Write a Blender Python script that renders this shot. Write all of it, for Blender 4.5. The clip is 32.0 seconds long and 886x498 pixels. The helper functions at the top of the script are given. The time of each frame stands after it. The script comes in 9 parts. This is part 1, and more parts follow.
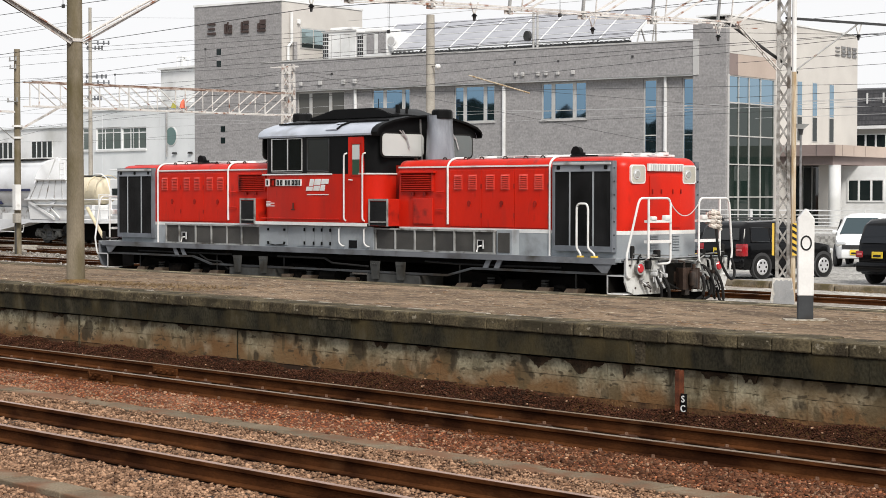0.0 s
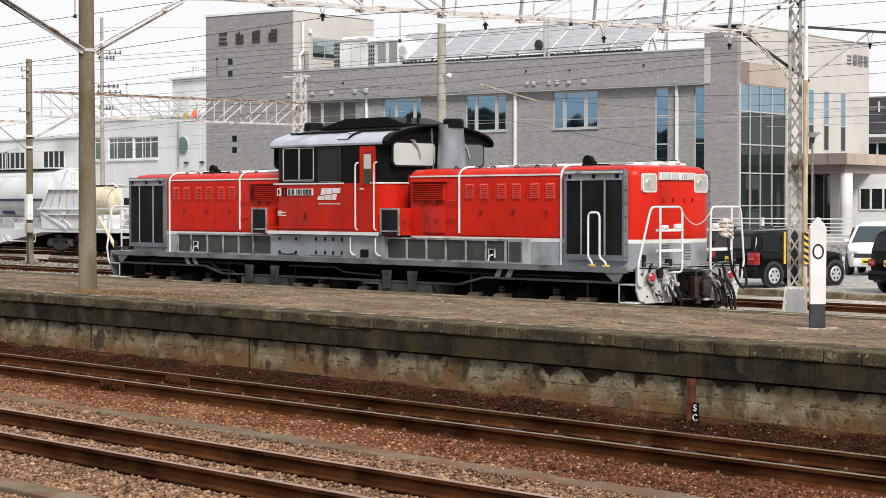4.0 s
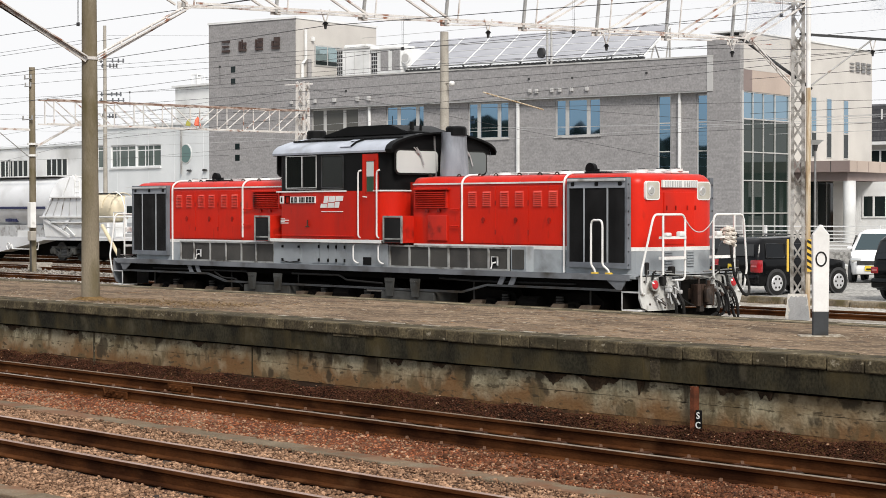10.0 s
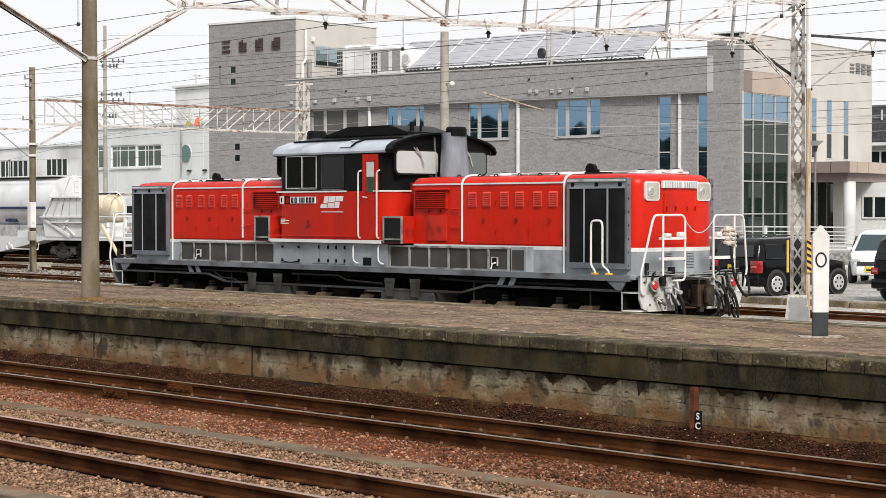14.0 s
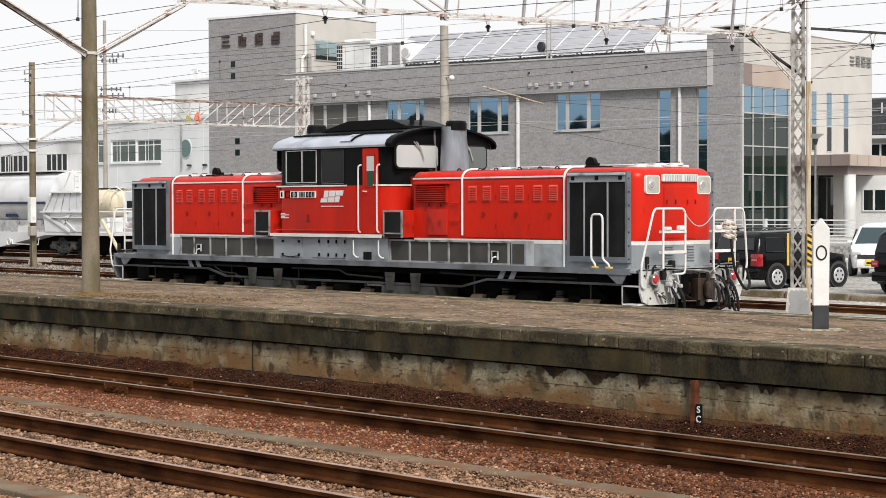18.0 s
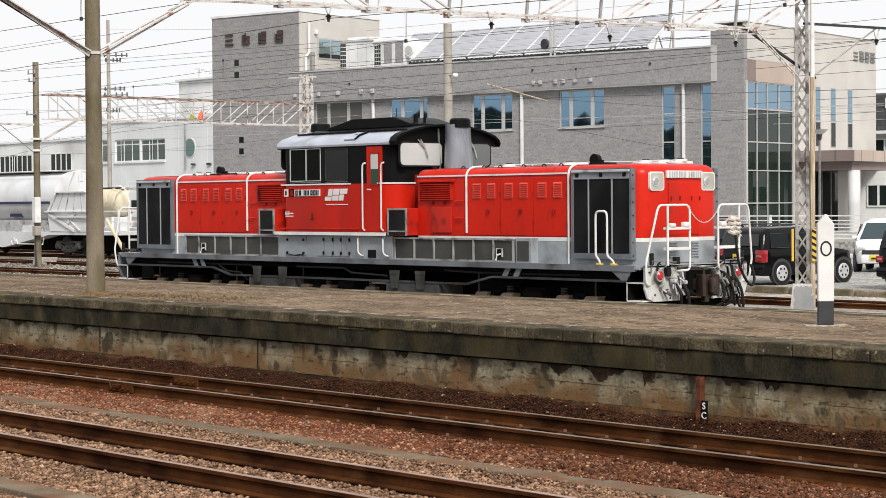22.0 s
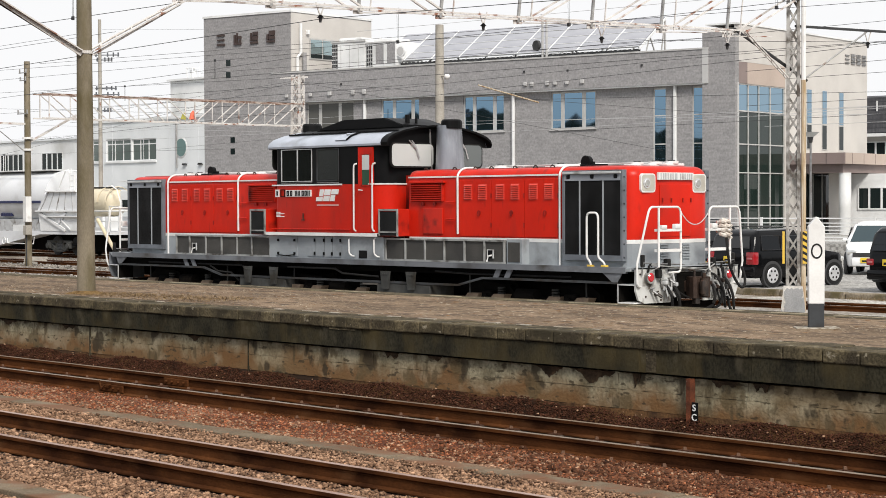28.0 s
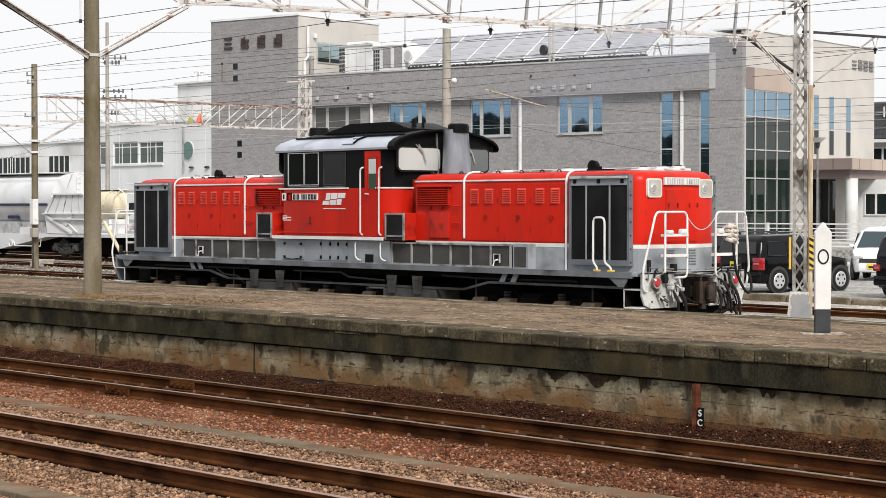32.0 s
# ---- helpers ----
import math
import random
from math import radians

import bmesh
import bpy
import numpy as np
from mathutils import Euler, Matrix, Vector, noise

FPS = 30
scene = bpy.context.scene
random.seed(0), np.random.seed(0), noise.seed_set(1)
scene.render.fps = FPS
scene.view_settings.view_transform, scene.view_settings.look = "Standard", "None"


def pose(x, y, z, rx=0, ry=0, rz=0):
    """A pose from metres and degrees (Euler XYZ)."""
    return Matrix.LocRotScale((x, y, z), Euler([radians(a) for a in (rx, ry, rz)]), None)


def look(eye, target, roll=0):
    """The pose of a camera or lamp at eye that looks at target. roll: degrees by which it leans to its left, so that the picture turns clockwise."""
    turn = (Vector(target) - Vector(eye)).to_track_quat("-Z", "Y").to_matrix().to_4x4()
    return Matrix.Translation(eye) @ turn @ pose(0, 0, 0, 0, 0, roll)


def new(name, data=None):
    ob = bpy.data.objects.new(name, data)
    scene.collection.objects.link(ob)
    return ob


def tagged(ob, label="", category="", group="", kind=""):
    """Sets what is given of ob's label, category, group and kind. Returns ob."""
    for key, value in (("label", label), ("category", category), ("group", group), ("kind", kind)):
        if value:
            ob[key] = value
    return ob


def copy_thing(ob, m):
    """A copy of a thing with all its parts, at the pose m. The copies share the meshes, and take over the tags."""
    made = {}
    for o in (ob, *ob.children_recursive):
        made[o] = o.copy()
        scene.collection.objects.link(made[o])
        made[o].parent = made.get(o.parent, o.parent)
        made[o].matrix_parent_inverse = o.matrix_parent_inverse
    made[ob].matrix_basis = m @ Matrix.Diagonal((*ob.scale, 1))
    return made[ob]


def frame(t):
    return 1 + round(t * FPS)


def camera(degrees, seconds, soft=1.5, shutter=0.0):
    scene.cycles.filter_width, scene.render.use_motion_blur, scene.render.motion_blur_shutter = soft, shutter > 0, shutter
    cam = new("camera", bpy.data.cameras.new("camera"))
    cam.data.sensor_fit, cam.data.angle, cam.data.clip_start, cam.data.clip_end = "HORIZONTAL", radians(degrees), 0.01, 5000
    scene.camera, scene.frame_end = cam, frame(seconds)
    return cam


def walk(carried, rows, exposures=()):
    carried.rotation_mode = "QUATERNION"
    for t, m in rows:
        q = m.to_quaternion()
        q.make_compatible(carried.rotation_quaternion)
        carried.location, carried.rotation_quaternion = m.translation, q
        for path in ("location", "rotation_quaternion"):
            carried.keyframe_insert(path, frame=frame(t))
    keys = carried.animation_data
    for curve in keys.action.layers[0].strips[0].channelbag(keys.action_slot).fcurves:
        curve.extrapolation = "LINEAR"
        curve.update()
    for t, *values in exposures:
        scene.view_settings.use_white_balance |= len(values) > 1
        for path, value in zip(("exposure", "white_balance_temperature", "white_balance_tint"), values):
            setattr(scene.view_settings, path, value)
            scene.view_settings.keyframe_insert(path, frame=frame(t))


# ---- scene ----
LENS = 26.3
cam = camera(LENS, 32.0, soft=0.5)


def aim(heading, pitch, roll):
    """The camera's pose at its one standing place: heading to the left of +y, pitch up, roll."""
    return pose(0, 0, 2.28, 90 + pitch, 0, heading) @ pose(0, 0, 0, 0, 0, roll)


PATH = [
    (0, 47.5060, -1.6775, 0.0597),
    (0.5, 47.5174, -1.5709, 0.0954),
    (1, 47.5405, -1.5459, 0.0549),
    (1.5, 47.5387, -1.5940, 0.0298),
    (2, 47.5317, -1.5853, -0.0129),
    (2.5, 47.6129, -1.5241, -0.0518),
    (3, 47.7714, -1.4597, -0.0582),
    (3.5, 47.8139, -1.4385, -0.0380),
    (5.5, 47.9954, -1.1856, 0.0130),
    (6, 47.9679, -1.1316, 0.0729),
    (6.5, 47.8944, -1.1383, 0.0331),
    (7, 47.9123, -1.1337, 0.0395),
    (7.5, 47.9279, -1.1005, 0.0565),
    (8, 47.9416, -1.1164, 0.0368),
    (8.5, 47.9119, -1.2021, -0.0331),
    (9, 47.9141, -1.1737, -0.0439),
    (9.5, 47.9403, -1.1558, -0.0315),
    (10, 47.9392, -1.1708, -0.0633),
    (10.5, 47.9110, -1.1801, -0.0322),
    (11, 47.9523, -1.1652, -0.0106),
    (11.5, 47.9829, -1.1925, -0.1110),
    (12, 47.9747, -1.2039, -0.1803),
    (12.5, 47.8974, -1.2009, -0.1670),
    (13, 47.8640, -1.1930, -0.0894),
    (13.5, 47.8641, -1.1860, -0.0479),
    (14, 47.9383, -1.1590, -0.0087),
    (14.5, 47.9820, -1.1706, 0.0047),
    (16.5, 47.9693, -1.3052, -0.0364),
    (17, 47.9379, -1.3748, -0.0967),
    (17.5, 47.9316, -1.3580, -0.1637),
    (18, 47.9465, -1.3393, -0.1571),
    (18.5, 47.9810, -1.3283, -0.1894),
    (19, 48.0240, -1.3577, -0.1696),
    (19.5, 47.9996, -1.3612, -0.1786),
    (20, 47.9779, -1.3870, -0.1879),
    (20.5, 47.9382, -1.3950, -0.2699),
    (21, 47.9947, -1.4150, -0.3169),
    (21.5, 48.0378, -1.3873, -0.4209),
    (22, 48.0824, -1.4087, -0.4596),
    (22.5, 48.0396, -1.4544, -0.4935),
    (23, 48.0313, -1.4678, -0.5179),
    (23.5, 48.0462, -1.4699, -0.5373),
    (24, 48.0257, -1.4531, -0.5249),
    (24.5, 47.9642, -1.4617, -0.4707),
    (25, 47.9930, -1.4625, -0.4751),
    (25.5, 47.9919, -1.4637, -0.4751),
    (27.5, 47.8895, -1.3669, -0.2616),
    (28, 47.8115, -1.3799, -0.2249),
    (28.5, 47.7861, -1.4284, -0.1133),
    (29, 47.8287, -1.4764, -0.1160),
    (29.5, 47.9413, -1.5244, -0.2170),
    (30, 47.9275, -1.5397, -0.2880),
    (30.5, 47.9039, -1.5007, -0.2485),
    (31, 47.9222, -1.4348, -0.1573),
    (31.5, 47.9721, -1.3366, -0.0773),
    (32, 48.0024, -1.2548, 0.0000),
]
walk(cam, [(t, aim(a, b, c)) for t, a, b, c in PATH], exposures=[(0, 0.32), (32, 0.32)])

# ---- light: bright thin overcast, soft sun high behind the camera ----
world = bpy.data.worlds.new("world")
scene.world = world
world.use_nodes = True
wn, wl = world.node_tree.nodes, world.node_tree.links
sky = wn.new("ShaderNodeTexSky")
sky.sky_type, sky.sun_disc = "NISHITA", False
sky.sun_elevation, sky.sun_rotation = radians(50), radians(118)
sky.dust_density, sky.ozone_density = 1.5, 1.5
bg = wn["Background"]
tc = wn.new("ShaderNodeTexCoord")
mp = wn.new("ShaderNodeMapping")
mp.inputs["Scale"].default_value = (1.2, 1.2, 5.0)
cl = wn.new("ShaderNodeTexNoise")
cl.inputs["Scale"].default_value, cl.inputs["Detail"].default_value = 1.6, 8
ramp = wn.new("ShaderNodeValToRGB")
ramp.color_ramp.elements[0].position, ramp.color_ramp.elements[0].color = 0.36, (0.45, 0.45, 0.45, 1)
ramp.color_ramp.elements[1].position, ramp.color_ramp.elements[1].color = 0.56, (1, 1, 1, 1)
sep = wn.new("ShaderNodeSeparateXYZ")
cover = wn.new("ShaderNodeMath")            # thicker cloud over the town; unseen sky behind thinned for blue window reflections
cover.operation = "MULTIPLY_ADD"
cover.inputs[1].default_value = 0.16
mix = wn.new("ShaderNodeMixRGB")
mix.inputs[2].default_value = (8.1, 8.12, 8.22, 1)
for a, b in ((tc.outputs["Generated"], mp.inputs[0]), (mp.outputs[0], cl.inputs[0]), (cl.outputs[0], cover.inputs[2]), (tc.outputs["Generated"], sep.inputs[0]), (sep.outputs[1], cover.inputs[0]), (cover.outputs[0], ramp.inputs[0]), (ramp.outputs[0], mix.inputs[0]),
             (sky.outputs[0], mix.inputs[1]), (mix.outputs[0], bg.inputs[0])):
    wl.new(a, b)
bg.inputs[1].default_value = 0.095
sun = new("sun", bpy.data.lights.new("sun", "SUN"))
sun.data.energy, sun.data.angle, sun.data.color = 3.2, radians(18), (1.0, 0.95, 0.88)
sun.matrix_world = look((24, -6, 52), (-26, 20, 0))


# ---- building blocks ----
def part(name, bm, material, parent=None, label="", smooth=False, at=None):
    """Links a bmesh (or a mesh) as one mesh object under a thing or a part."""
    if isinstance(bm, bpy.types.Mesh):
        me = bm
    else:
        me = bpy.data.meshes.new(name)
        bmesh.ops.recalc_face_normals(bm, faces=bm.faces)
        bm.to_mesh(me)
        bm.free()
        if smooth:
            me.shade_smooth()
            me.set_sharp_from_angle(angle=radians(40))
    if material and not me.materials:
        me.materials.append(material)
    ob = new(name, me)
    if at is not None:
        ob.matrix_basis = at
    if parent:
        ob.parent = parent
    if label:
        tagged(ob, label)
    return ob


def thing(name, label, category, group="", at=None, kind=""):
    ob = new(name)
    ob.empty_display_size = 0.1
    if at is not None:
        ob.matrix_basis = at
    return tagged(ob, label, category, group, kind)


def box(bm, x0, x1, y0, y1, z0, z1, bevel=0.0):
    vs = [bm.verts.new((x, y, z)) for z in (z0, z1) for x, y in ((x0, y0), (x1, y0), (x1, y1), (x0, y1))]
    fs = [bm.faces.new([vs[i] for i in q]) for q in ((3, 2, 1, 0), (4, 5, 6, 7), (0, 1, 5, 4), (1, 2, 6, 5), (2, 3, 7, 6), (3, 0, 4, 7))]
    if bevel:
        es = {e for f in fs for e in f.edges}
        bmesh.ops.bevel(bm, geom=list(es), offset=bevel, segments=2, affect="EDGES", profile=0.5)
    return bm


def boxed(*a, bevel=0.0):
    return box(bmesh.new(), *a, bevel=bevel)


def prism(bm, poly, axis, a, b):
    """Extrudes a polygon from a to b along an axis; poly holds the other two coordinates in x, y, z order."""
    def put(p, q, h):
        return ((h, p, q), (p, h, q), (p, q, h))["xyz".index(axis)]
    lo = [bm.verts.new(put(p, q, a)) for p, q in poly]
    hi = [bm.verts.new(put(p, q, b)) for p, q in poly]
    n = len(poly)
    bm.faces.new(lo), bm.faces.new(hi[::-1])
    for i in range(n):
        bm.faces.new((lo[i], hi[i], hi[(i + 1) % n], lo[(i + 1) % n]))
    return bm


def tube(bm, pts, r, seg=8, r2=None):
    """A round bar along a line of points."""
    pts = [Vector(p) for p in pts]
    rings = []
    for i, p in enumerate(pts):
        d = (pts[min(i + 1, len(pts) - 1)] - pts[max(i - 1, 0)]).normalized()
        up = Vector((0, 0, 1)) if abs(d.z) < 0.9 else Vector((1, 0, 0))
        s = d.cross(up).normalized()
        u = s.cross(d)
        rr = r if r2 is None else r + (r2 - r) * i / (len(pts) - 1)
        rings.append([bm.verts.new(p + rr * (math.cos(k * math.tau / seg) * s + math.sin(k * math.tau / seg) * u)) for k in range(seg)])
    for a, b in zip(rings, rings[1:]):
        for k in range(seg):
            bm.faces.new((a[k], a[(k + 1) % seg], b[(k + 1) % seg], b[k]))
    bm.faces.new(rings[0][::-1]), bm.faces.new(rings[-1])
    return bm


def bar(bm, p, q, w, h):
    """A square bar from p to q."""
    p, q = Vector(p), Vector(q)
    d = (q - p).normalized()
    up = Vector((0, 0, 1)) if abs(d.z) < 0.95 else Vector((1, 0, 0))
    s = d.cross(up).normalized()
    u = s.cross(d)
    vs = [bm.verts.new(c + a * w / 2 * s + b * h / 2 * u) for c in (p, q) for a, b in ((-1, -1), (1, -1), (1, 1), (-1, 1))]
    for f in ((3, 2, 1, 0), (4, 5, 6, 7), (0, 1, 5, 4), (1, 2, 6, 5), (2, 3, 7, 6), (3, 0, 4, 7)):
        bm.faces.new([vs[i] for i in f])
    return bm


def soften(pts, r=0.05, n=4):
    """A polyline with its corners rounded, as a bent pipe has them."""
    pts = [Vector(p) for p in pts]
    out = [pts[0]]
    for a, b, c in zip(pts, pts[1:], pts[2:]):
        p = b + (a - b).normalized() * min(r, (a - b).length * 0.48)
        q = b + (c - b).normalized() * min(r, (c - b).length * 0.48)
        for k in range(n + 1):
            t = k / n
            out.append(p * (1 - t) ** 2 + b * 2 * t * (1 - t) + q * t ** 2)
    return out + [pts[-1]]


def arc(cx, cy, r, a0, a1, n):
    return [(cx + r * math.cos(radians(a0 + (a1 - a0) * i / n)), cy + r * math.sin(radians(a0 + (a1 - a0) * i / n))) for i in range(n + 1)]


def rounded(a, b, c, d, r, n=5):
    """A rectangle a..b by c..d with round corners."""
    out = []
    for x, y, s in ((b - r, c + r, -90), (b - r, d - r, 0), (a + r, d - r, 90), (a + r, c + r, 180)):
        out += arc(x, y, r, s, s + 90, n)
    return out


def raw(name, verts, faces):
    me = bpy.data.meshes.new(name)
    me.from_pydata(verts, [], faces)
    return me


def triangles(name, pts, corners):
    """A mesh of many triangles from numpy arrays."""
    me = bpy.data.meshes.new(name)
    me.vertices.add(pts.size // 3)
    me.vertices.foreach_set("co", pts.astype(np.float32).ravel())
    me.loops.add(corners.size)
    me.loops.foreach_set("vertex_index", corners.astype(np.int32).ravel())
    me.polygons.add(corners.size // 3)
    me.polygons.foreach_set("loop_start", np.arange(0, corners.size, 3, dtype=np.int32))
    me.update(calc_edges=True)
    return me


# ---- materials ----
def surf(name, c1, c2, rough=0.6, scale=3.0, fine=40.0, bump=0.15, metal=0.0, spread=(0.35, 0.65), stretch=(1, 1, 1), stain=None, stain_scale=0.8, stain_at=(0.5, 0.7),
         island=0.0, pick=0.0, coat=0.0, world=False, spec=None, stain2=None, grit=None, grit_at=(0.3, 0.7)):
    """A surface of two tones with a fine grain, optional stains, and variation between pieces."""
    m = bpy.data.materials.new(name)
    m.use_nodes = True
    n, l = m.node_tree.nodes, m.node_tree.links
    b = n["Principled BSDF"]
    b.inputs["Roughness"].default_value, b.inputs["Metallic"].default_value = rough, metal
    b.inputs["Coat Weight"].default_value = coat
    b.inputs["Specular IOR Level"].default_value = spec if spec is not None else 0.1 if rough > 0.7 else 0.22 if rough > 0.45 else 0.4
    grit = grit if grit is not None else 0.35 if bump > 0.14 else 0.08
    t = n.new("ShaderNodeTexCoord")
    v = n.new("ShaderNodeMapping")
    v.inputs["Scale"].default_value = stretch
    l.new(n.new("ShaderNodeNewGeometry").outputs["Position"] if world else t.outputs["Object"], v.inputs[0])

    def tex(s, detail):
        k = n.new("ShaderNodeTexNoise")
        k.inputs["Scale"].default_value, k.inputs["Detail"].default_value = s, detail
        l.new(v.outputs[0], k.inputs[0])
        return k

    def blend(fac, x, y, mode="MIX"):
        k = n.new("ShaderNodeMixRGB")
        k.blend_type = mode
        for slot, val in zip(k.inputs, (fac, x, y)):
            if isinstance(val, (tuple, list)):
                slot.default_value = (*val, 1)
            elif isinstance(val, (int, float)):
                slot.default_value = val
            else:
                l.new(val, slot)
        return k.outputs[0]

    def rampd(src, lo, hi):
        k = n.new("ShaderNodeMapRange")
        k.inputs["From Min"].default_value, k.inputs["From Max"].default_value = lo, hi
        l.new(src, k.inputs["Value"])
        return k.outputs[0]

    big, small = tex(scale, 6), tex(fine, 3)
    col = blend(rampd(big.outputs[0], *spread), c1, c2)
    col = blend(grit, col, blend(rampd(small.outputs[0], *grit_at), (0.35, 0.35, 0.35), (1.15, 1.15, 1.15)), "MULTIPLY") if bump else col
    if stain2:
        c, s2, lo, hi = stain2
        col = blend(rampd(tex(s2, 8).outputs[0], lo, hi), col, c)
    if stain:
        st = tex(stain_scale, 7)
        col = blend(rampd(st.outputs[0], *stain_at), col, stain)
    for amount, node, out in ((island, "ShaderNodeNewGeometry", "Random Per Island"), (pick, "ShaderNodeObjectInfo", "Random")):
        if amount:
            g = n.new(node)
            hv = n.new("ShaderNodeHueSaturation")
            mr = n.new("ShaderNodeMapRange")
            mr.inputs["To Min"].default_value, mr.inputs["To Max"].default_value = 1 - amount, 1 + amount
            l.new(g.outputs[out], mr.inputs["Value"])
            l.new(mr.outputs[0], hv.inputs["Value"])
            l.new(col, hv.inputs["Color"])
            col = hv.outputs[0]
    l.new(col, b.inputs["Base Color"])
    if bump:
        bp = n.new("ShaderNodeBump")
        bp.inputs["Strength"].default_value, bp.inputs["Distance"].default_value = bump, 0.02
        l.new(small.outputs[0], bp.inputs["Height"])
        l.new(bp.outputs[0], b.inputs["Normal"])
        rr = n.new("ShaderNodeMapRange")
        rr.inputs["To Min"].default_value, rr.inputs["To Max"].default_value = max(rough - 0.12, 0.02), min(rough + 0.12, 1)
        l.new(big.outputs[0], rr.inputs["Value"])
        l.new(rr.outputs[0], b.inputs["Roughness"])
    return m


def glass(name, tint=(0.02, 0.03, 0.03), rough=0.03):
    """Dark window glass, seen from outside by day: mostly reflection."""
    m = bpy.data.materials.new(name)
    m.use_nodes = True
    b = m.node_tree.nodes["Principled BSDF"]
    b.inputs["Base Color"].default_value = (*tint, 1)
    b.inputs["Roughness"].default_value = rough
    b.inputs["Specular IOR Level"].default_value = 0.8
    return m


M_RED = surf("red_paint", (0.61, 0.0185, 0.0058), (0.48, 0.0135, 0.005), 0.36, 0.9, 30, 0.02, stain=(0.36, 0.02, 0.012), stain_scale=1.6, stain_at=(0.55, 0.78), spec=0.2, stain2=((0.3, 0.016, 0.009), 3.5, 0.6, 0.75), stretch=(1.6, 1, 0.5))
# Pinker and paler than the hood: the sky's sheen is in the colour.
M_REDGLOSS = surf("glossy_sheen_tinted_slats", (0.72, 0.075, 0.05), (0.62, 0.05, 0.035), 0.28, 0.9, 30, 0.0, coat=0.9, spec=0.6)
M_REDROOF = surf("faded_maroon_paint", (0.34, 0.055, 0.05), (0.22, 0.04, 0.038), 0.5, 1.5, 30, 0.05, stain=(0.25, 0.06, 0.05), stain_at=(0.5, 0.72))
M_GREY = surf("grey_paint", (0.33, 0.355, 0.37), (0.26, 0.28, 0.295), 0.46, 1.2, 40, 0.04, stain=(0.13, 0.13, 0.13), stain_scale=2.0, stain_at=(0.55, 0.8))
M_LIGHTGREY = surf("dirty_light_grey_paint", (0.5, 0.51, 0.51), (0.4, 0.4, 0.4), 0.5, 2.5, 40, 0.08, stain=(0.12, 0.1, 0.08), stain_scale=3.0, stain_at=(0.53, 0.72))
M_FRAME = surf("dark_grey_frame", (0.06, 0.064, 0.068), (0.036, 0.037, 0.039), 0.6, 2, 40, 0.1, stain=(0.03, 0.024, 0.018), stain_scale=2.5, spec=0.1)
M_RADFRAME = surf("dull_blue_grey_frame", (0.17, 0.185, 0.205), (0.12, 0.13, 0.145), 0.5, 2, 40, 0.05, stain=(0.06, 0.06, 0.06), stain_scale=3, stain_at=(0.55, 0.75))
M_RADHEAD = surf("pale_blue_grey_header", (0.29, 0.31, 0.34), (0.22, 0.235, 0.26), 0.45, 2, 40, 0.05)
M_SILL = surf("grimy_sill_and_shade_grey", (0.17, 0.18, 0.195), (0.105, 0.11, 0.12), 0.5, 1.5, 40, 0.06, stain=(0.05, 0.046, 0.04), stain_scale=2.2, stain_at=(0.52, 0.74))
M_HANGER = surf("dusty_dark_grey_plate", (0.068, 0.069, 0.066), (0.038, 0.038, 0.036), 0.7, 2.5, 40, 0.12, stain=(0.03, 0.026, 0.02), stain_scale=2.2, stain_at=(0.52, 0.7), spec=0.1)
M_SOOTSHADE = surf("sooty_shaded_red_paint", (0.4, 0.018, 0.008), (0.16, 0.012, 0.008), 0.5, 2.2, 30, 0.05, stain=(0.022, 0.014, 0.011), stain_scale=2.6, stain_at=(0.5, 0.66), spec=0.2)
M_DIMRED = surf("soot_dimmed_red_paint", (0.54, 0.019, 0.0072), (0.4, 0.014, 0.006), 0.42, 1.4, 30, 0.03, stain=(0.06, 0.008, 0.006), stain_scale=2.4, stain_at=(0.55, 0.72))
M_MIDGREY = surf("worn_mid_grey_steel", (0.32, 0.325, 0.315), (0.2, 0.2, 0.19), 0.55, 4, 40, 0.1, stain=(0.07, 0.06, 0.05), stain_scale=4, stain_at=(0.52, 0.7))
M_CATCH = surf("grimy_and_shade_dark_red", (0.3, 0.014, 0.008), (0.17, 0.01, 0.007), 0.6, 4, 40, 0.1)
M_UNDER = surf("grime_and_shade_black", (0.005, 0.0047, 0.0045), (0.009, 0.008, 0.0068), 0.85, 3, 50, 0.2, stain=(0.03, 0.022, 0.016), stain_scale=2.2, stain_at=(0.62, 0.8), spec=0.03)
M_BLACK = surf("satin_black_paint", (0.0045, 0.0048, 0.005), (0.008, 0.008, 0.0082), 0.5, 1.5, 40, 0.05, spec=0.1)
M_ROOFGREY = surf("pale_grey_roof_paint", (0.46, 0.49, 0.55), (0.36, 0.39, 0.44), 0.4, 1.6, 40, 0.05, stain=(0.18, 0.18, 0.19), stain_scale=1.5, stain_at=(0.55, 0.75))
M_WHITE = surf("white_paint", (0.77, 0.765, 0.745), (0.64, 0.635, 0.615), 0.45, 2, 40, 0.03, stain=(0.4, 0.38, 0.34), stain_scale=3, stain_at=(0.6, 0.85))
M_MESH = surf("dark_wire_mesh", (0.014, 0.0142, 0.0146), (0.026, 0.026, 0.027), 0.7, 2, 160, 0.5, spec=0.06)
M_PANELMESH = surf("grey_brown_mesh_panel", (0.075, 0.071, 0.064), (0.05, 0.048, 0.045), 0.6, 2, 140, 0.4)
M_STEEL = surf("dull_steel", (0.33, 0.33, 0.33), (0.22, 0.21, 0.2), 0.4, 4, 60, 0.08, metal=0.7)
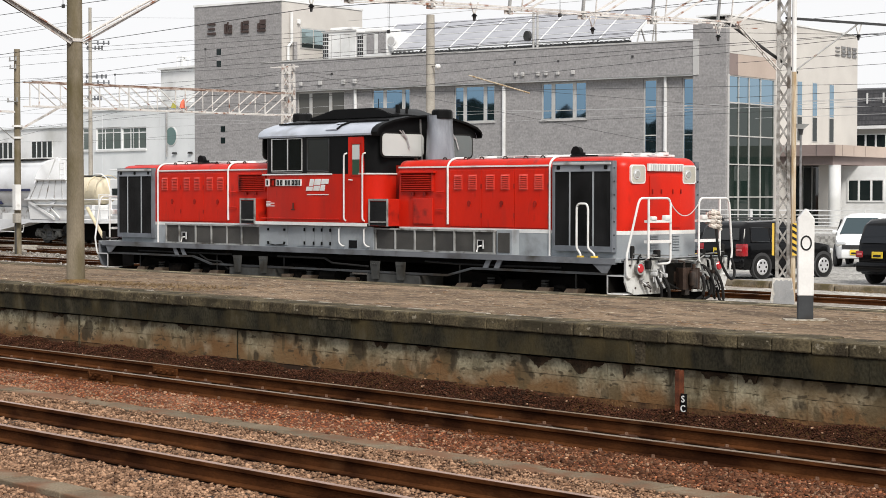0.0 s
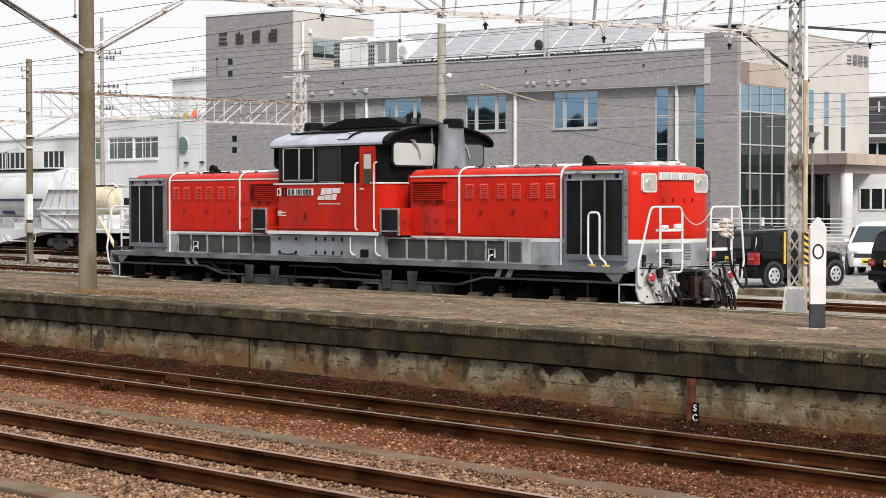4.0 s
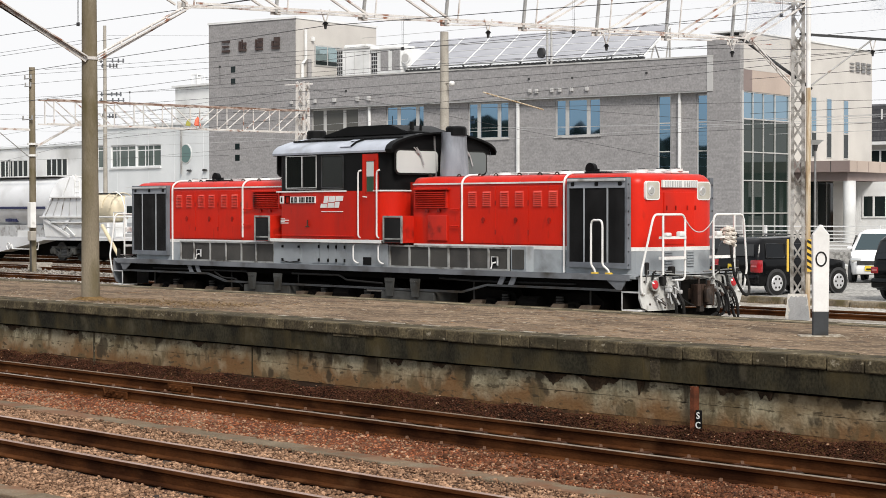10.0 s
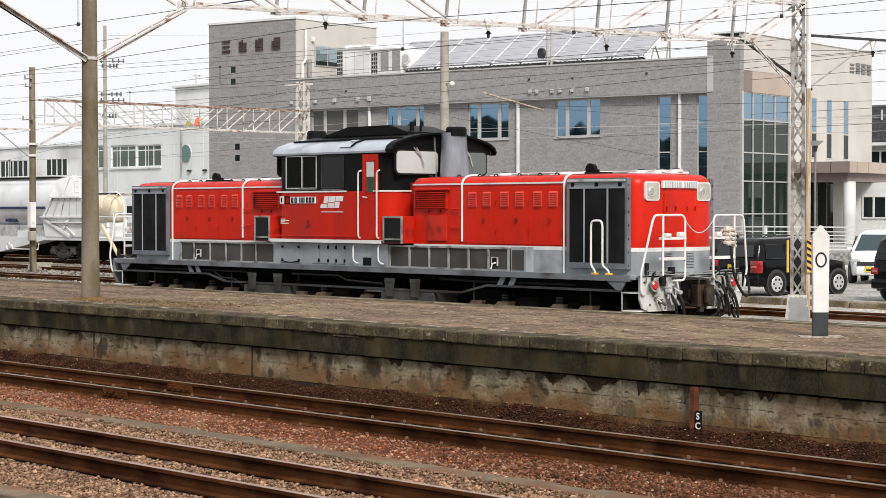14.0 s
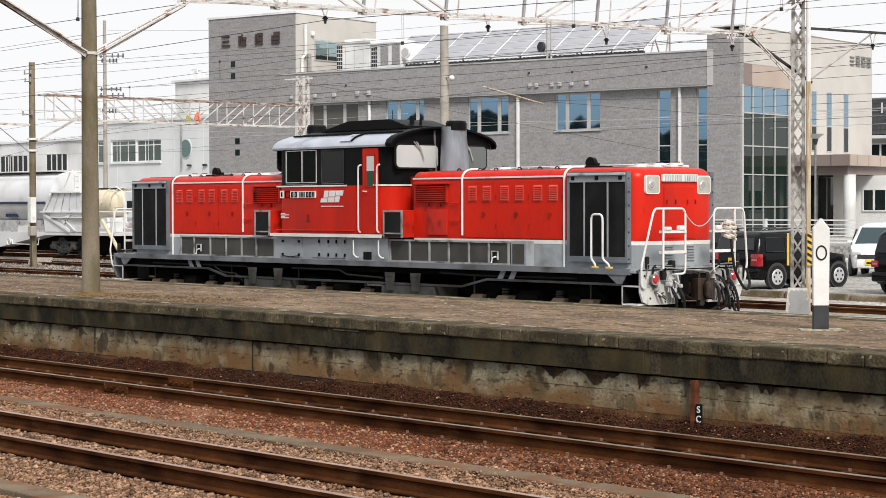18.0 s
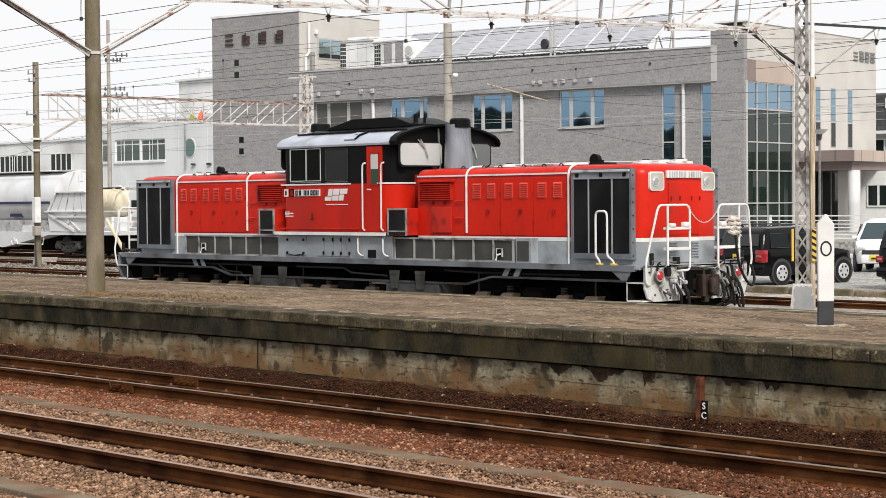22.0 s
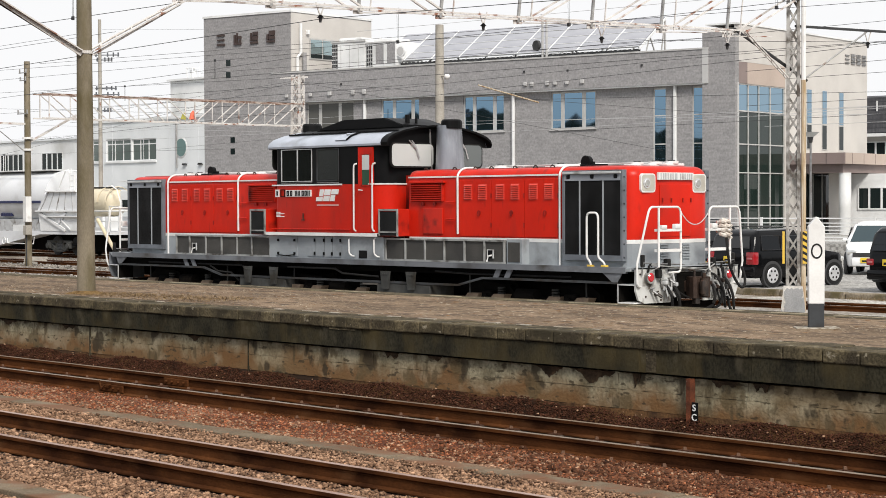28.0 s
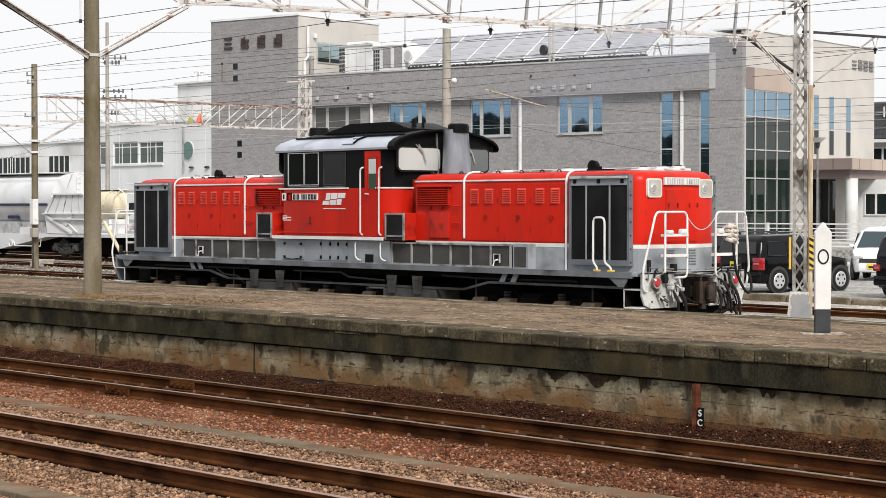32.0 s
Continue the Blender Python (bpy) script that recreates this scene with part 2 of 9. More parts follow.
M_STACK = surf("aluminium_paint", (0.35, 0.375, 0.41), (0.24, 0.26, 0.285), 0.36, 1.5, 40, 0.04, metal=0.35, stretch=(2.5, 2.5, 0.7), stain=(0.09, 0.09, 0.095), stain_scale=1.3, stain_at=(0.48, 0.74))
M_YELLOW = surf("yellow_paint", (0.72, 0.48, 0.06), (0.6, 0.4, 0.08), 0.5, 3, 40, 0.05)
M_RUST = surf("rust", (0.2, 0.062, 0.03), (0.06, 0.024, 0.015), 0.85, 7, 60, 0.3, stain=(0.3, 0.22, 0.17), stain_scale=14, stain_at=(0.62, 0.7))
M_WOODBLOCK = surf("brown_brake_block", (0.24, 0.18, 0.13), (0.16, 0.12, 0.09), 0.8, 4, 60, 0.2)
M_DIAL = surf("ink_black", (0.015, 0.015, 0.016), (0.02, 0.02, 0.02), 0.5, 2, 40, 0.0)
M_CABGLASS = glass("dark_cab_glass", (0.008, 0.009, 0.009))
# Slightly lighter and rougher than the other cab side panes.
M_LIGHTERGLASS = glass("lighter_dark_cab_glass", (0.028, 0.03, 0.03), 0.12)
M_CABGLASS.node_tree.nodes["Principled BSDF"].inputs["Specular IOR Level"].default_value = 0.5
M_BLINDGLARE = surf("pale_blind_and_glare", (0.62, 0.645, 0.62), (0.5, 0.525, 0.51), 0.25, 0.9, 30, 0.0, spread=(0.2, 0.8), coat=0.4)
M_GREENGLASS = glass("green_tinted_glass", (0.045, 0.09, 0.06))
M_LENS = surf("red_lens", (0.5, 0.02, 0.03), (0.4, 0.015, 0.02), 0.12, 4, 40, 0.0, coat=0.5)
M_LAMPGLASS = surf("headlamp_reflector", (0.75, 0.75, 0.72), (0.6, 0.6, 0.58), 0.15, 4, 40, 0.0, metal=0.6)
M_LAMPWELL = surf("shade_dulled_lamp_cream", (0.47, 0.45, 0.39), (0.36, 0.34, 0.29), 0.5, 3, 40, 0.03)
M_HOSE = surf("black_rubber", (0.011, 0.011, 0.011), (0.02, 0.019, 0.018), 0.6, 4, 60, 0.1, spec=0.12)
M_KNUCKLE = surf("greasy_black_casting", (0.02, 0.016, 0.014), (0.055, 0.036, 0.026), 0.4, 6, 50, 0.2, spec=0.4)
M_ENDPLATE = surf("grimy_white_end_paint", (0.56, 0.56, 0.54), (0.4, 0.395, 0.37), 0.5, 2.5, 40, 0.06, stain=(0.08, 0.065, 0.05), stain_scale=4.2, stain_at=(0.52, 0.7))
M_COUPLER = surf("oily_rusted_casting", (0.055, 0.035, 0.026), (0.02, 0.0145, 0.012), 0.5, 4, 50, 0.3, spec=0.15)


# ---- the diesel locomotive, standing on the far side of the platform; its own x runs along the track, -y faces the platform ----
loco = thing("diesel_locomotive", "red and grey centre-cab diesel locomotive with black cab, standing", "locomotive", at=pose(-30.86, 26.2, 0))


def slats(bm, x0, x1, y, z0, z1, n, deep, s):
    """Sloping louvre blades on a wall facing s * y."""
    for i in range(n):
        z = z0 + (i + 0.5) * (z1 - z0) / n
        h = (z1 - z0) / n
        a = [(x, yy, zz) for x in (x0, x1) for yy, zz in ((y, z + 0.5 * h), (y + s * deep, z - 0.12 * h), (y + s * deep, z - 0.3 * h), (y, z - 0.1 * h))]
        vs = [bm.verts.new(p) for p in a]
        for f in ((0, 1, 2, 3), (7, 6, 5, 4), (0, 4, 5, 1), (1, 5, 6, 2), (2, 6, 7, 3)):
            bm.faces.new([vs[k] for k in f])
    return bm


def plan(u0, u1, w, r, bow=0.05):
    """Plan of a hood: square at u0, rounded corners at the end u1."""
    d = 1 if u1 > u0 else -1
    pts = [(u0, -w), (u1 - d * (r + bow), -w)]
    pts += [(u1 - d * (r + bow) + d * r * math.sin(radians(a)), -w + r - r * math.cos(radians(a))) for a in (15, 30, 45, 60, 75, 88)]
    pts += [(u1 - d * bow * 0.3, -0.45), (u1, 0), (u1 - d * bow * 0.3, 0.45)]
    pts += [(u1 - d * (r + bow) + d * r * math.sin(radians(a)), w - r + r * math.cos(radians(a))) for a in (88, 75, 60, 45, 30, 15)]
    pts += [(u1 - d * (r + bow), w), (u0, w)]
    return pts


def hood_shell(u0, u1, w, z0, z1, r, top=0.0):
    """A hood with round end corners and, if top is given, a rolled top edge."""
    if not top:
        return prism(bmesh.new(), plan(u0, u1, w, r), "z", z0, z1)
    d = 1 if u1 > u0 else -1
    bm = bmesh.new()
    rings = []
    for z, inset in [(z0, 0.0)] + [(z1 - top + top * math.sin(radians(a)), top * (1 - math.cos(radians(a)))) for a in range(0, 91, 15)]:
        rings.append([bm.verts.new((x, y, z)) for x, y in plan(u0, u1 - d * inset, w - inset, max(r - inset * 0.7, 0.1))])
    n = len(rings[0])
    for p, q in zip(rings, rings[1:]):
        for i in range(n):
            bm.faces.new((p[i], p[(i + 1) % n], q[(i + 1) % n], q[i]))
    bm.faces.new(rings[0]), bm.faces.new(rings[-1])
    return bm


def ring_strip(u0, u1, w, z0, z1, r):
    return prism(bmesh.new(), plan(u0, u1, w, r), "z", z0, z1)


# frame
frame_top = part("footplate", boxed(-8.42, 8.42, -1.42, 1.42, 1.06, 1.12, bevel=0.01), M_GREY, loco, "grey painted footplate")
for s in (-1, 1):
    bm = bmesh.new()
    prism(bm, [(s * 1.36, 1.03), (s * 1.43, 1.03), (s * 1.43, 1.135), (s * 1.36, 1.135)], "x", -8.35, 8.3)
    for q in (-1, 1):
        prism(bm, [(q * 7.74, 1.03), (q * 8.2, 1.03), (q * 8.1, 0.87), (q * 7.97, 0.87)], "y", s * 1.40 - 0.012, s * 1.40 + 0.012)
    part("side_sill", bm, M_SILL, loco, "grimy grey side sill")
    bm = bmesh.new()
    for a, b in ((-8.2, -4.6), (4.6, 8.0)):
        prism(bm, [(a, 0.86), (b, 0.86), (b + 0.12, 1.0), (a - 0.12, 1.0)], "y", s * 1.2, s * 1.30)
    box(bm, -4.6, 4.6, s * 1.15 - 0.05, s * 1.15 + 0.05, 0.9, 1.0)
    # Near-black colour stands in for the shade of the recess.
    part("sill_web", bm, M_UNDER, loco, "near-black sill web, the recess's shade in its colour")
    bm = boxed(-8.1, -4.6, s * 1.38 - 0.03, s * 1.38 + 0.03, 0.835, 0.875)
    box(bm, 4.6, 8.1, s * 1.38 - 0.03, s * 1.38 + 0.03, 0.835, 0.875)
    for a, b in ((-4.6, -3.9), (4.6, 3.9)):
        bar(bm, (a, s * 1.38, 0.855), (b, s * 1.38, 0.70), 0.05, 0.04)
    box(bm, -3.9, 3.9, s * 1.38 - 0.025, s * 1.38 + 0.025, 0.68, 0.72)
    part("lower_rail", bm, M_FRAME, loco, "dark grey lower rail")
    for u in (-5.35, -5.05, 5.05, 5.35):
        bm = bmesh.new()
        k = -0.1 if u > 0 else 0.1
        prism(bm, [(u - 0.07, 1.03), (u + 0.07, 1.03), (u + 0.07 + k, 0.87), (u - 0.07 + k, 0.87)], "y", s * 1.375 - 0.01, s * 1.375 + 0.01)
        part("gusset", bm, M_SILL, loco)
    for u in (-2.85, -1.92, 1.8, 2.58):
        bm = prism(bmesh.new(), [(u - 0.14, 0.92), (u + 0.14, 0.92), (u + 0.09, 0.56), (u - 0.09, 0.56)], "y", s * 1.43 - 0.02, s * 1.43 + 0.02)
        for q in (-0.07, 0, 0.07):
            tube(bm, [(u + q, s * 1.44, 0.86), (u + q, s * 1.465, 0.86)], 0.018, 6)
        part("hanger_bracket", bm, M_HANGER, loco, "bolted grey hanger bracket")
    for a, b in ((-3.2, -1.55), (1.5, 3.1)):
        bm = boxed(a, b, min(s * 0.75, s * 1.4), max(s * 0.75, s * 1.4), 0.2, 0.66, bevel=0.012)
        part("fuel_tank", bm, M_HANGER, loco, "dark grey fuel tank")
    bm = bmesh.new()
    tube(bm, [(-1.5, s * 1.36, 0.93), (0.1, s * 1.36, 0.93), (0.35, s * 1.36, 0.84), (0.9, s * 1.36, 0.82), (1.5, s * 1.36, 0.8)], 0.022, 6)
    tube(bm, [(-6.9, s * 1.33, 0.93), (-3.2, s * 1.33, 0.93), (-3.0, s * 1.33, 0.8)], 0.02, 6)
    tube(bm, [(3.2, s * 1.33, 0.95), (4.2, s * 1.33, 0.92), (6.9, s * 1.33, 0.93)], 0.02, 6)
    tube(bm, [(-4.4, s * 1.34, 0.9), (-4.1, s * 1.34, 0.78), (-3.6, s * 1.34, 0.76), (-3.3, s * 1.34, 0.6)], 0.02, 6)
    part("brake_pipe", bm, M_HOSE, loco, "grey brake pipes under the sill")
    bm = tube(bmesh.new(), [(1.0, s * 1.33, 0.66), (1.5, s * 1.33, 0.66)], 0.035, 8)
    part("air_cylinder", bm, M_STEEL, loco, "pale steel air cylinder")

# Added block that keeps light and bright ground from showing between the wheels.
part("inner_underframe", boxed(-8.0, 8.0, -0.42, 0.42, 0.3, 1.0), M_UNDER, loco, "added black block shutting out light between the wheels")

# bogies
def wheelset(u):
    bm = bmesh.new()
    for y in (-0.56, 0.56):
        tube(bm, [(0, y - 0.065, 0), (0, y + 0.065, 0)], 0.43, 28)
        tube(bm, [(0, y - 0.02 if y > 0 else y - 0.1, 0), (0, y + 0.1 if y > 0 else y + 0.02, 0)], 0.2, 16)
    tube(bm, [(0, -1.0, 0), (0, 1.0, 0)], 0.09, 10)
    return bm


me = None
for c in (-5.55, 0.0, 5.55):
    for d in (-1.1, 1.1):
        if me is None:
            me = part("wheelset", wheelset(0), M_UNDER, loco, "grimy steel wheelset", at=pose(c + d, 0, 0.43)).data
        else:
            part("wheelset", me, None, loco, "grimy steel wheelset", at=pose(c + d, 0, 0.43))
    for s in (-1, 1):
        bm = bmesh.new()
        prism(bm, [(c - 1.75, 0.62), (c - 1.5, 0.78), (c - 0.6, 0.72), (c - 0.4, 0.5), (c + 0.4, 0.5), (c + 0.6, 0.72), (c + 1.5, 0.78), (c + 1.75, 0.62), (c + 1.75, 0.5), (c + 0.75, 0.48),
                   (c + 0.5, 0.34), (c - 0.5, 0.34), (c - 0.75, 0.48), (c - 1.75, 0.5)], "y", s * 0.95 - 0.06, s * 0.95 + 0.06)
        part("bogie_frame", bm, M_UNDER, loco, "grimy bogie side frame")
        for d in (-1.1, 1.1):
            bm = boxed(c + d - 0.15, c + d + 0.15, s * 1.05 - 0.09, s * 1.05 + 0.09, 0.3, 0.6, bevel=0.04)
            tube(bm, [(c + d, s * 1.1, 0.44), (c + d, s * 1.2, 0.44)], 0.1, 12)
            part("axle_box", bm, M_UNDER, loco, "grimy axle box")
            for q in (-0.36, 0.36):
                bm = bmesh.new()
                k = 0.16 if q < 0 else 0.16
                prism(bm, [(c + d + q - 0.22, 0.42), (c + d + q + 0.14, 0.42), (c + d + q + 0.22, 0.55), (c + d + q - 0.08, 0.55)], "y", s * 1.12 - 0.1, s * 1.12 + 0.1)
                part("brake_hanger", bm, M_WOODBLOCK, loco, "dusty brown brake hanger")
        for d in (-0.72, 0.72):
            bm = bmesh.new()
            for k in range(6):
                tube(bm, [(c + d, s * 1.1, 0.4 + k * 0.05), (c + d, s * 1.1, 0.43 + k * 0.05)], 0.075, 10)
            part("coil_spring", bm, M_HANGER, loco, "dusty bogie coil spring")
        for d in (-1.55, 1.55):
            part("sand_pipe", tube(bmesh.new(), [(c + d, s * 1.15, 0.95), (c + d, s * 1.15, 0.5), (c + d * 0.97, s * 0.9, 0.2)], 0.018, 6), M_HANGER, loco, "bent sand pipe")
        bm = tube(bmesh.new(), [(c - 0.25, s * 1.12, 0.55), (c + 0.25, s * 1.12, 0.55)], 0.12, 12)
        part("brake_cylinder", bm, M_UNDER, loco, "grimy brake cylinder")

# hoods
for d in (-1, 1):
    u0, u1 = d * 2.16, d * 8.22
    lower = part("hood_base", hood_shell(u0, u1, 1.1, 1.12, 1.545, 0.3), M_GREY, loco, "grey lower hood")
    part("white_stripe", ring_strip(u0 + d * 0.01, u1 + d * 0.004, 1.104, 1.545, 1.615, 0.3), M_WHITE, loco, "white stripe round the hood")
    hood = part("hood", hood_shell(u0, u1, 1.1, 1.615, 2.94, 0.3, 0.2), M_RED, loco, "glossy red engine hood", smooth=True)
    # Neck colour holds soot and also the shadow between hood and cab.
    part("hood_neck", boxed(min(d * 1.68, d * 2.2), max(d * 1.68, d * 2.2), -0.8, 0.8, 1.12, 2.85), M_SOOTSHADE, loco, "sooty red neck between hood and cab, darkened for shade")
    part("hood_roof", boxed(min(u0 + d * 0.2, u1 - d * 0.5), max(u0 + d * 0.2, u1 - d * 0.5), -0.9, 0.9, 2.925, 2.955, bevel=0.02), M_REDROOF, loco, "weathered pale red hood roof")
    for s in (-1, 1):
        y = s * 1.1
        # drip strip along the shoulder
        a, b = sorted((d * 2.16, d * 6.35))
        part("drip_strip", boxed(a, b, min(y, y + s * 0.022), max(y, y + s * 0.022), 2.785, 2.815), M_WHITE, hood, "white drip strip")
        for u in (d * 3.62, d * 6.4):
            low = 1.13 if abs(u) > 5 else 1.68
            pts = [(u, y + s * 0.02, low), (u, y + s * 0.02, 2.78), (u, y + s * 0.005, 2.85), (u, y - s * 0.06, 2.92), (u, y - s * 0.17, 2.965), (u, y - s * 0.5, 2.975)]
            part("trim_pipe", tube(bmesh.new(), soften(pts), 0.022, 8), M_WHITE, hood, "white pipe over the hood")
        # engine doors
        for k in range(3):
            a, b = sorted((d * (3.68 + k * 0.895), d * (3.68 + (k + 1) * 0.895 - 0.012)))
            door = part("engine_door", boxed(a, b, min(y, y + s * 0.014), max(y, y + s * 0.014), 1.64, 2.73, bevel=0.004), M_RED, hood)
            for q in (0.27, 0.73):
                m = a + q * (b - a)
                fr = boxed(m - 0.115, m + 0.115, min(y + s * 0.01, y + s * 0.016), max(y + s * 0.01, y + s * 0.016), 2.345, 2.645)
                part("louvre", slats(fr, m - 0.105, m + 0.105, y + s * 0.016, 2.355, 2.635, 8, 0.026, s), M_REDGLOSS, door)
            bm = tube(bmesh.new(), [(a + 0.545, y + s * 0.012, 2.1), (a + 0.545, y + s * 0.03, 2.1)], 0.045, 12)
            box(bm, a + 0.53, a + 0.56, min(y + s * 0.012, y + s * 0.045), max(y + s * 0.012, y + s * 0.045), 2.03, 2.12)
            part("door_catch", bm, M_CATCH, door)
            for z in (1.86, 2.42):
                part("hinge", tube(bmesh.new(), [(b, y + s * 0.018, z - 0.045), (b, y + s * 0.018, z + 0.045)], 0.014, 6), M_CATCH, door, "grimy hinge")
        # large intake louvre by the cab
        a, b = sorted((d * 2.24, d * 3.2))
        fr = bmesh.new()
        for x0, x1 in ((a, a + 0.03), (b - 0.03, b)):
            box(fr, x0, x1, min(y, y + s * 0.05), max(y, y + s * 0.05), 2.32, 2.67)
        grille = part("intake_louvre", slats(fr, a + 0.03, b - 0.03, y + s * 0.012, 2.32, 2.66, 8, 0.05, s), M_DIMRED, hood, "red intake louvre")
        # Dark sheet whose colour gives the shade in the gaps between blades.
        part("louvre_well", boxed(a + 0.03, b - 0.03, min(y, y + s * 0.012), max(y, y + s * 0.012), 2.32, 2.67), M_CATCH, grille, "dark backing for the shade between the blades")
        part("louvre_hood", boxed(a - 0.03, b + 0.06, min(y, y + s * 0.07), max(y, y + s * 0.07), 2.68, 2.72, bevel=0.008), M_RED, grille)
        for u in (d * 2.6, d * 2.95):
            part("lifting_lug", boxed(u - 0.03, u + 0.03, min(y, y + s * 0.05), max(y, y + s * 0.05), 2.24, 2.30, bevel=0.008), M_CATCH, hood)
        part("access_cover", boxed(*sorted((d * 2.62, d * 3.18)), min(y, y + s * 0.03), max(y, y + s * 0.014), 1.68, 2.18, bevel=0.005), M_DIMRED, hood)
        for z in (1.97, 2.31):
            part("hand_grip", tube(bmesh.new(), [(d * 3.3, y + s * 0.03, z), (d * 3.55, y + s * 0.05, z)], 0.014, 6), M_RED, hood)
        # radiator
        a, b = sorted((d * 6.58, d * 7.97))
        yf = s * 1.19
        rad = part("radiator", boxed(a, b, min(y, yf - s * 0.03), max(y, yf - s * 0.03), 1.28, 2.84), M_MESH, loco, "black meshed radiator in a grey frame")
        bm = bmesh.new()
        ya, yb = sorted((y - s * 0.02, yf))
        box(bm, a - 0.05, a, ya, yb, 1.235, 2.87)
        box(bm, b, b + 0.05, ya, yb, 1.235, 2.87)
        box(bm, a, b, ya, yb, 2.82, 2.87)
        box(bm, a, b, ya, yb, 1.235, 1.335)
        part("radiator_frame", bm, M_RADFRAME, rad, "grey radiator frame")
        # Pale strip added as the highlight along the frame's upper edge.
        part("rain_lip", boxed(a - 0.02, b + 0.02, min(yf, yf + s * 0.035), max(yf, yf + s * 0.035), 2.8, 2.845, bevel=0.008), M_LIGHTGREY, rad, "pale lip for the skylight on the radiator's top edge")
        part("head_rail", boxed(a, b, min(yf - s * 0.04, yf - s * 0.004), max(yf - s * 0.04, yf - s * 0.004), 2.68, 2.82), M_RADHEAD, rad, "pale grey radiator header")
        for q in (0.275, 0.69):
            u = a + q * (b - a)
            part("mullion", boxed(u - 0.015, u + 0.015, min(yf - s * 0.04, yf - s * 0.005), max(yf - s * 0.04, yf - s * 0.005), 1.335, 2.68), M_GREY, rad)
        bm = bmesh.new()
        for i in range(54):
            u = a + 0.02 + i * (b - a - 0.04) / 53
            box(bm, u - 0.005, u + 0.005, min(yf - s * 0.03, yf - s * 0.015), max(yf - s * 0.03, yf - s * 0.015), 1.34, 2.67)
        tagged(part("fin_pack", bm, M_MESH, rad, "fine black radiator fins"), kind="stuff")
        for u in (a + 0.1, (a + b) / 2, b - 0.12):
            part("catch", boxed(u - 0.045, u + 0.045, min(yf - s * 0.03, yf + s * 0.012), max(yf - s * 0.03, yf + s * 0.012), 2.715, 2.79, bevel=0.02), M_BLACK, rad)
        for k in range(7):
            u = b + 0.052 if d > 0 else a - 0.052
            z = 1.3 + k * 0.24
            part("bolt", tube(bmesh.new(), [(u - 0.012, yf - s * 0.04, z), (u + 0.012, yf - s * 0.04, z)], 0.016, 6), M_FRAME, rad)
        # tall hand loop on the footplate
        c = d * 7.345 + 0.3
        ys = s * 1.36
        pts = [(c - 0.24, ys, 1.13), (c - 0.24, ys, 1.2), (c - 0.29, ys + s * 0.05, 1.3), (c - 0.29, ys + s * 0.05, 2.0), (c - 0.278, ys + s * 0.05, 2.06), (c - 0.24, ys + s * 0.05, 2.1), (c - 0.06, ys + s * 0.05, 2.1), (c - 0.022, ys + s * 0.05, 2.06), (c - 0.01, ys + s * 0.05, 2.0),
               (c - 0.01, ys + s * 0.05, 1.3), (c + 0.1, ys, 1.2), (c + 0.1, ys, 1.13)]
        if d < 0:
            continue
        loop = part("hand_loop", tube(bmesh.new(), soften(pts), 0.02, 8), M_WHITE, loco, "tall white hand loop")
        for q in (-0.24, 0.1):
            part("loop_foot", boxed(c + q - 0.06, c + q + 0.06, ys - 0.04, ys + 0.04, 1.12, 1.165, bevel=0.008), M_YELLOW, loop, "yellow loop foot")
    # roof rails and eyes
    for s in (-1, 1):
        bm = tube(bmesh.new(), [(d * 2.6, s * 0.72, 3.03), (d * 7.6, s * 0.72, 3.03)], 0.015, 6)
        for k in range(6):
            tube(bm, [(d * (2.6 + k), s * 0.72, 2.93), (d * (2.6 + k), s * 0.72, 3.03)], 0.012, 6)
        part("roof_rail", bm, M_WHITE, hood, "slim white roof rail") if s > 0 else bm.free()
        for u in (2.45, 3.3, 3.9, 4.35, 5.0, 5.55, 6.0):
            pts = [(d * u + 0.06 * math.cos(a), s * 0.9, 2.925 + 0.06 * math.sin(a)) for a in [math.pi * i / 8 for i in range(9)]]
            part("lifting_eye", tube(bmesh.new(), pts, 0.013, 6), M_COUPLER, hood, "dark lifting eye")
    bm = boxed(d * 6.1 - 0.33, d * 6.1 + 0.33, -0.16, 0.16, 2.94, 3.01, bevel=0.01)
    tube(bm, [(d * 6.1, -0.12, 3.055), (d * 6.1, -0.02, 3.055)], 0.12, 18, 0.11)
    tube(bm, [(d * 6.1, -0.126, 3.055), (d * 6.1, -0.11, 3.055)], 0.03, 10)
    box(bm, d * 6.1 - 0.05, d * 6.1 + 0.05, -0.1, 0.1, 2.99, 3.06)
    part("horn", bm, M_BLACK, hood, "black air horn on its tray", smooth=True)
    for u, w in ((4.9, 0.2), (5.55, 0.34), (3.2, 0.2), (6.9, 0.12), (7.35, 0.1), (7.75, 0.1)):
        bm = boxed(d * u - w, d * u + w, 0.2, 0.7, 2.95, 3.0, bevel=0.015)
        tube(bm, [(d * u, 0.45, 2.995), (d * u, 0.45, 3.04)], 0.13, 12)
        vent = part("roof_vent_cap", bm, M_WHITE, hood, "pale round vent cap", smooth=True)
        part("cap_top", tube(bmesh.new(), [(d * u, 0.45, 3.04), (d * u, 0.45, 3.06)], 0.07, 10), M_FRAME, vent)
    # end face: lamps, plate, door, vents
    for y in (-0.7, 0.7):
        u = d * 8.17
        lamp = part("headlamp_housing", prism(bmesh.new(), rounded(y - 0.19, y + 0.19, 2.46, 2.8, 0.06), "x", u - 0.09, u + 0.03) if d > 0 else prism(bmesh.new(), rounded(y - 0.19, y + 0.19, 2.46, 2.8, 0.06), "x", u - 0.03, u + 0.09), M_WHITE, loco, "off-white square headlamp housing", smooth=True)
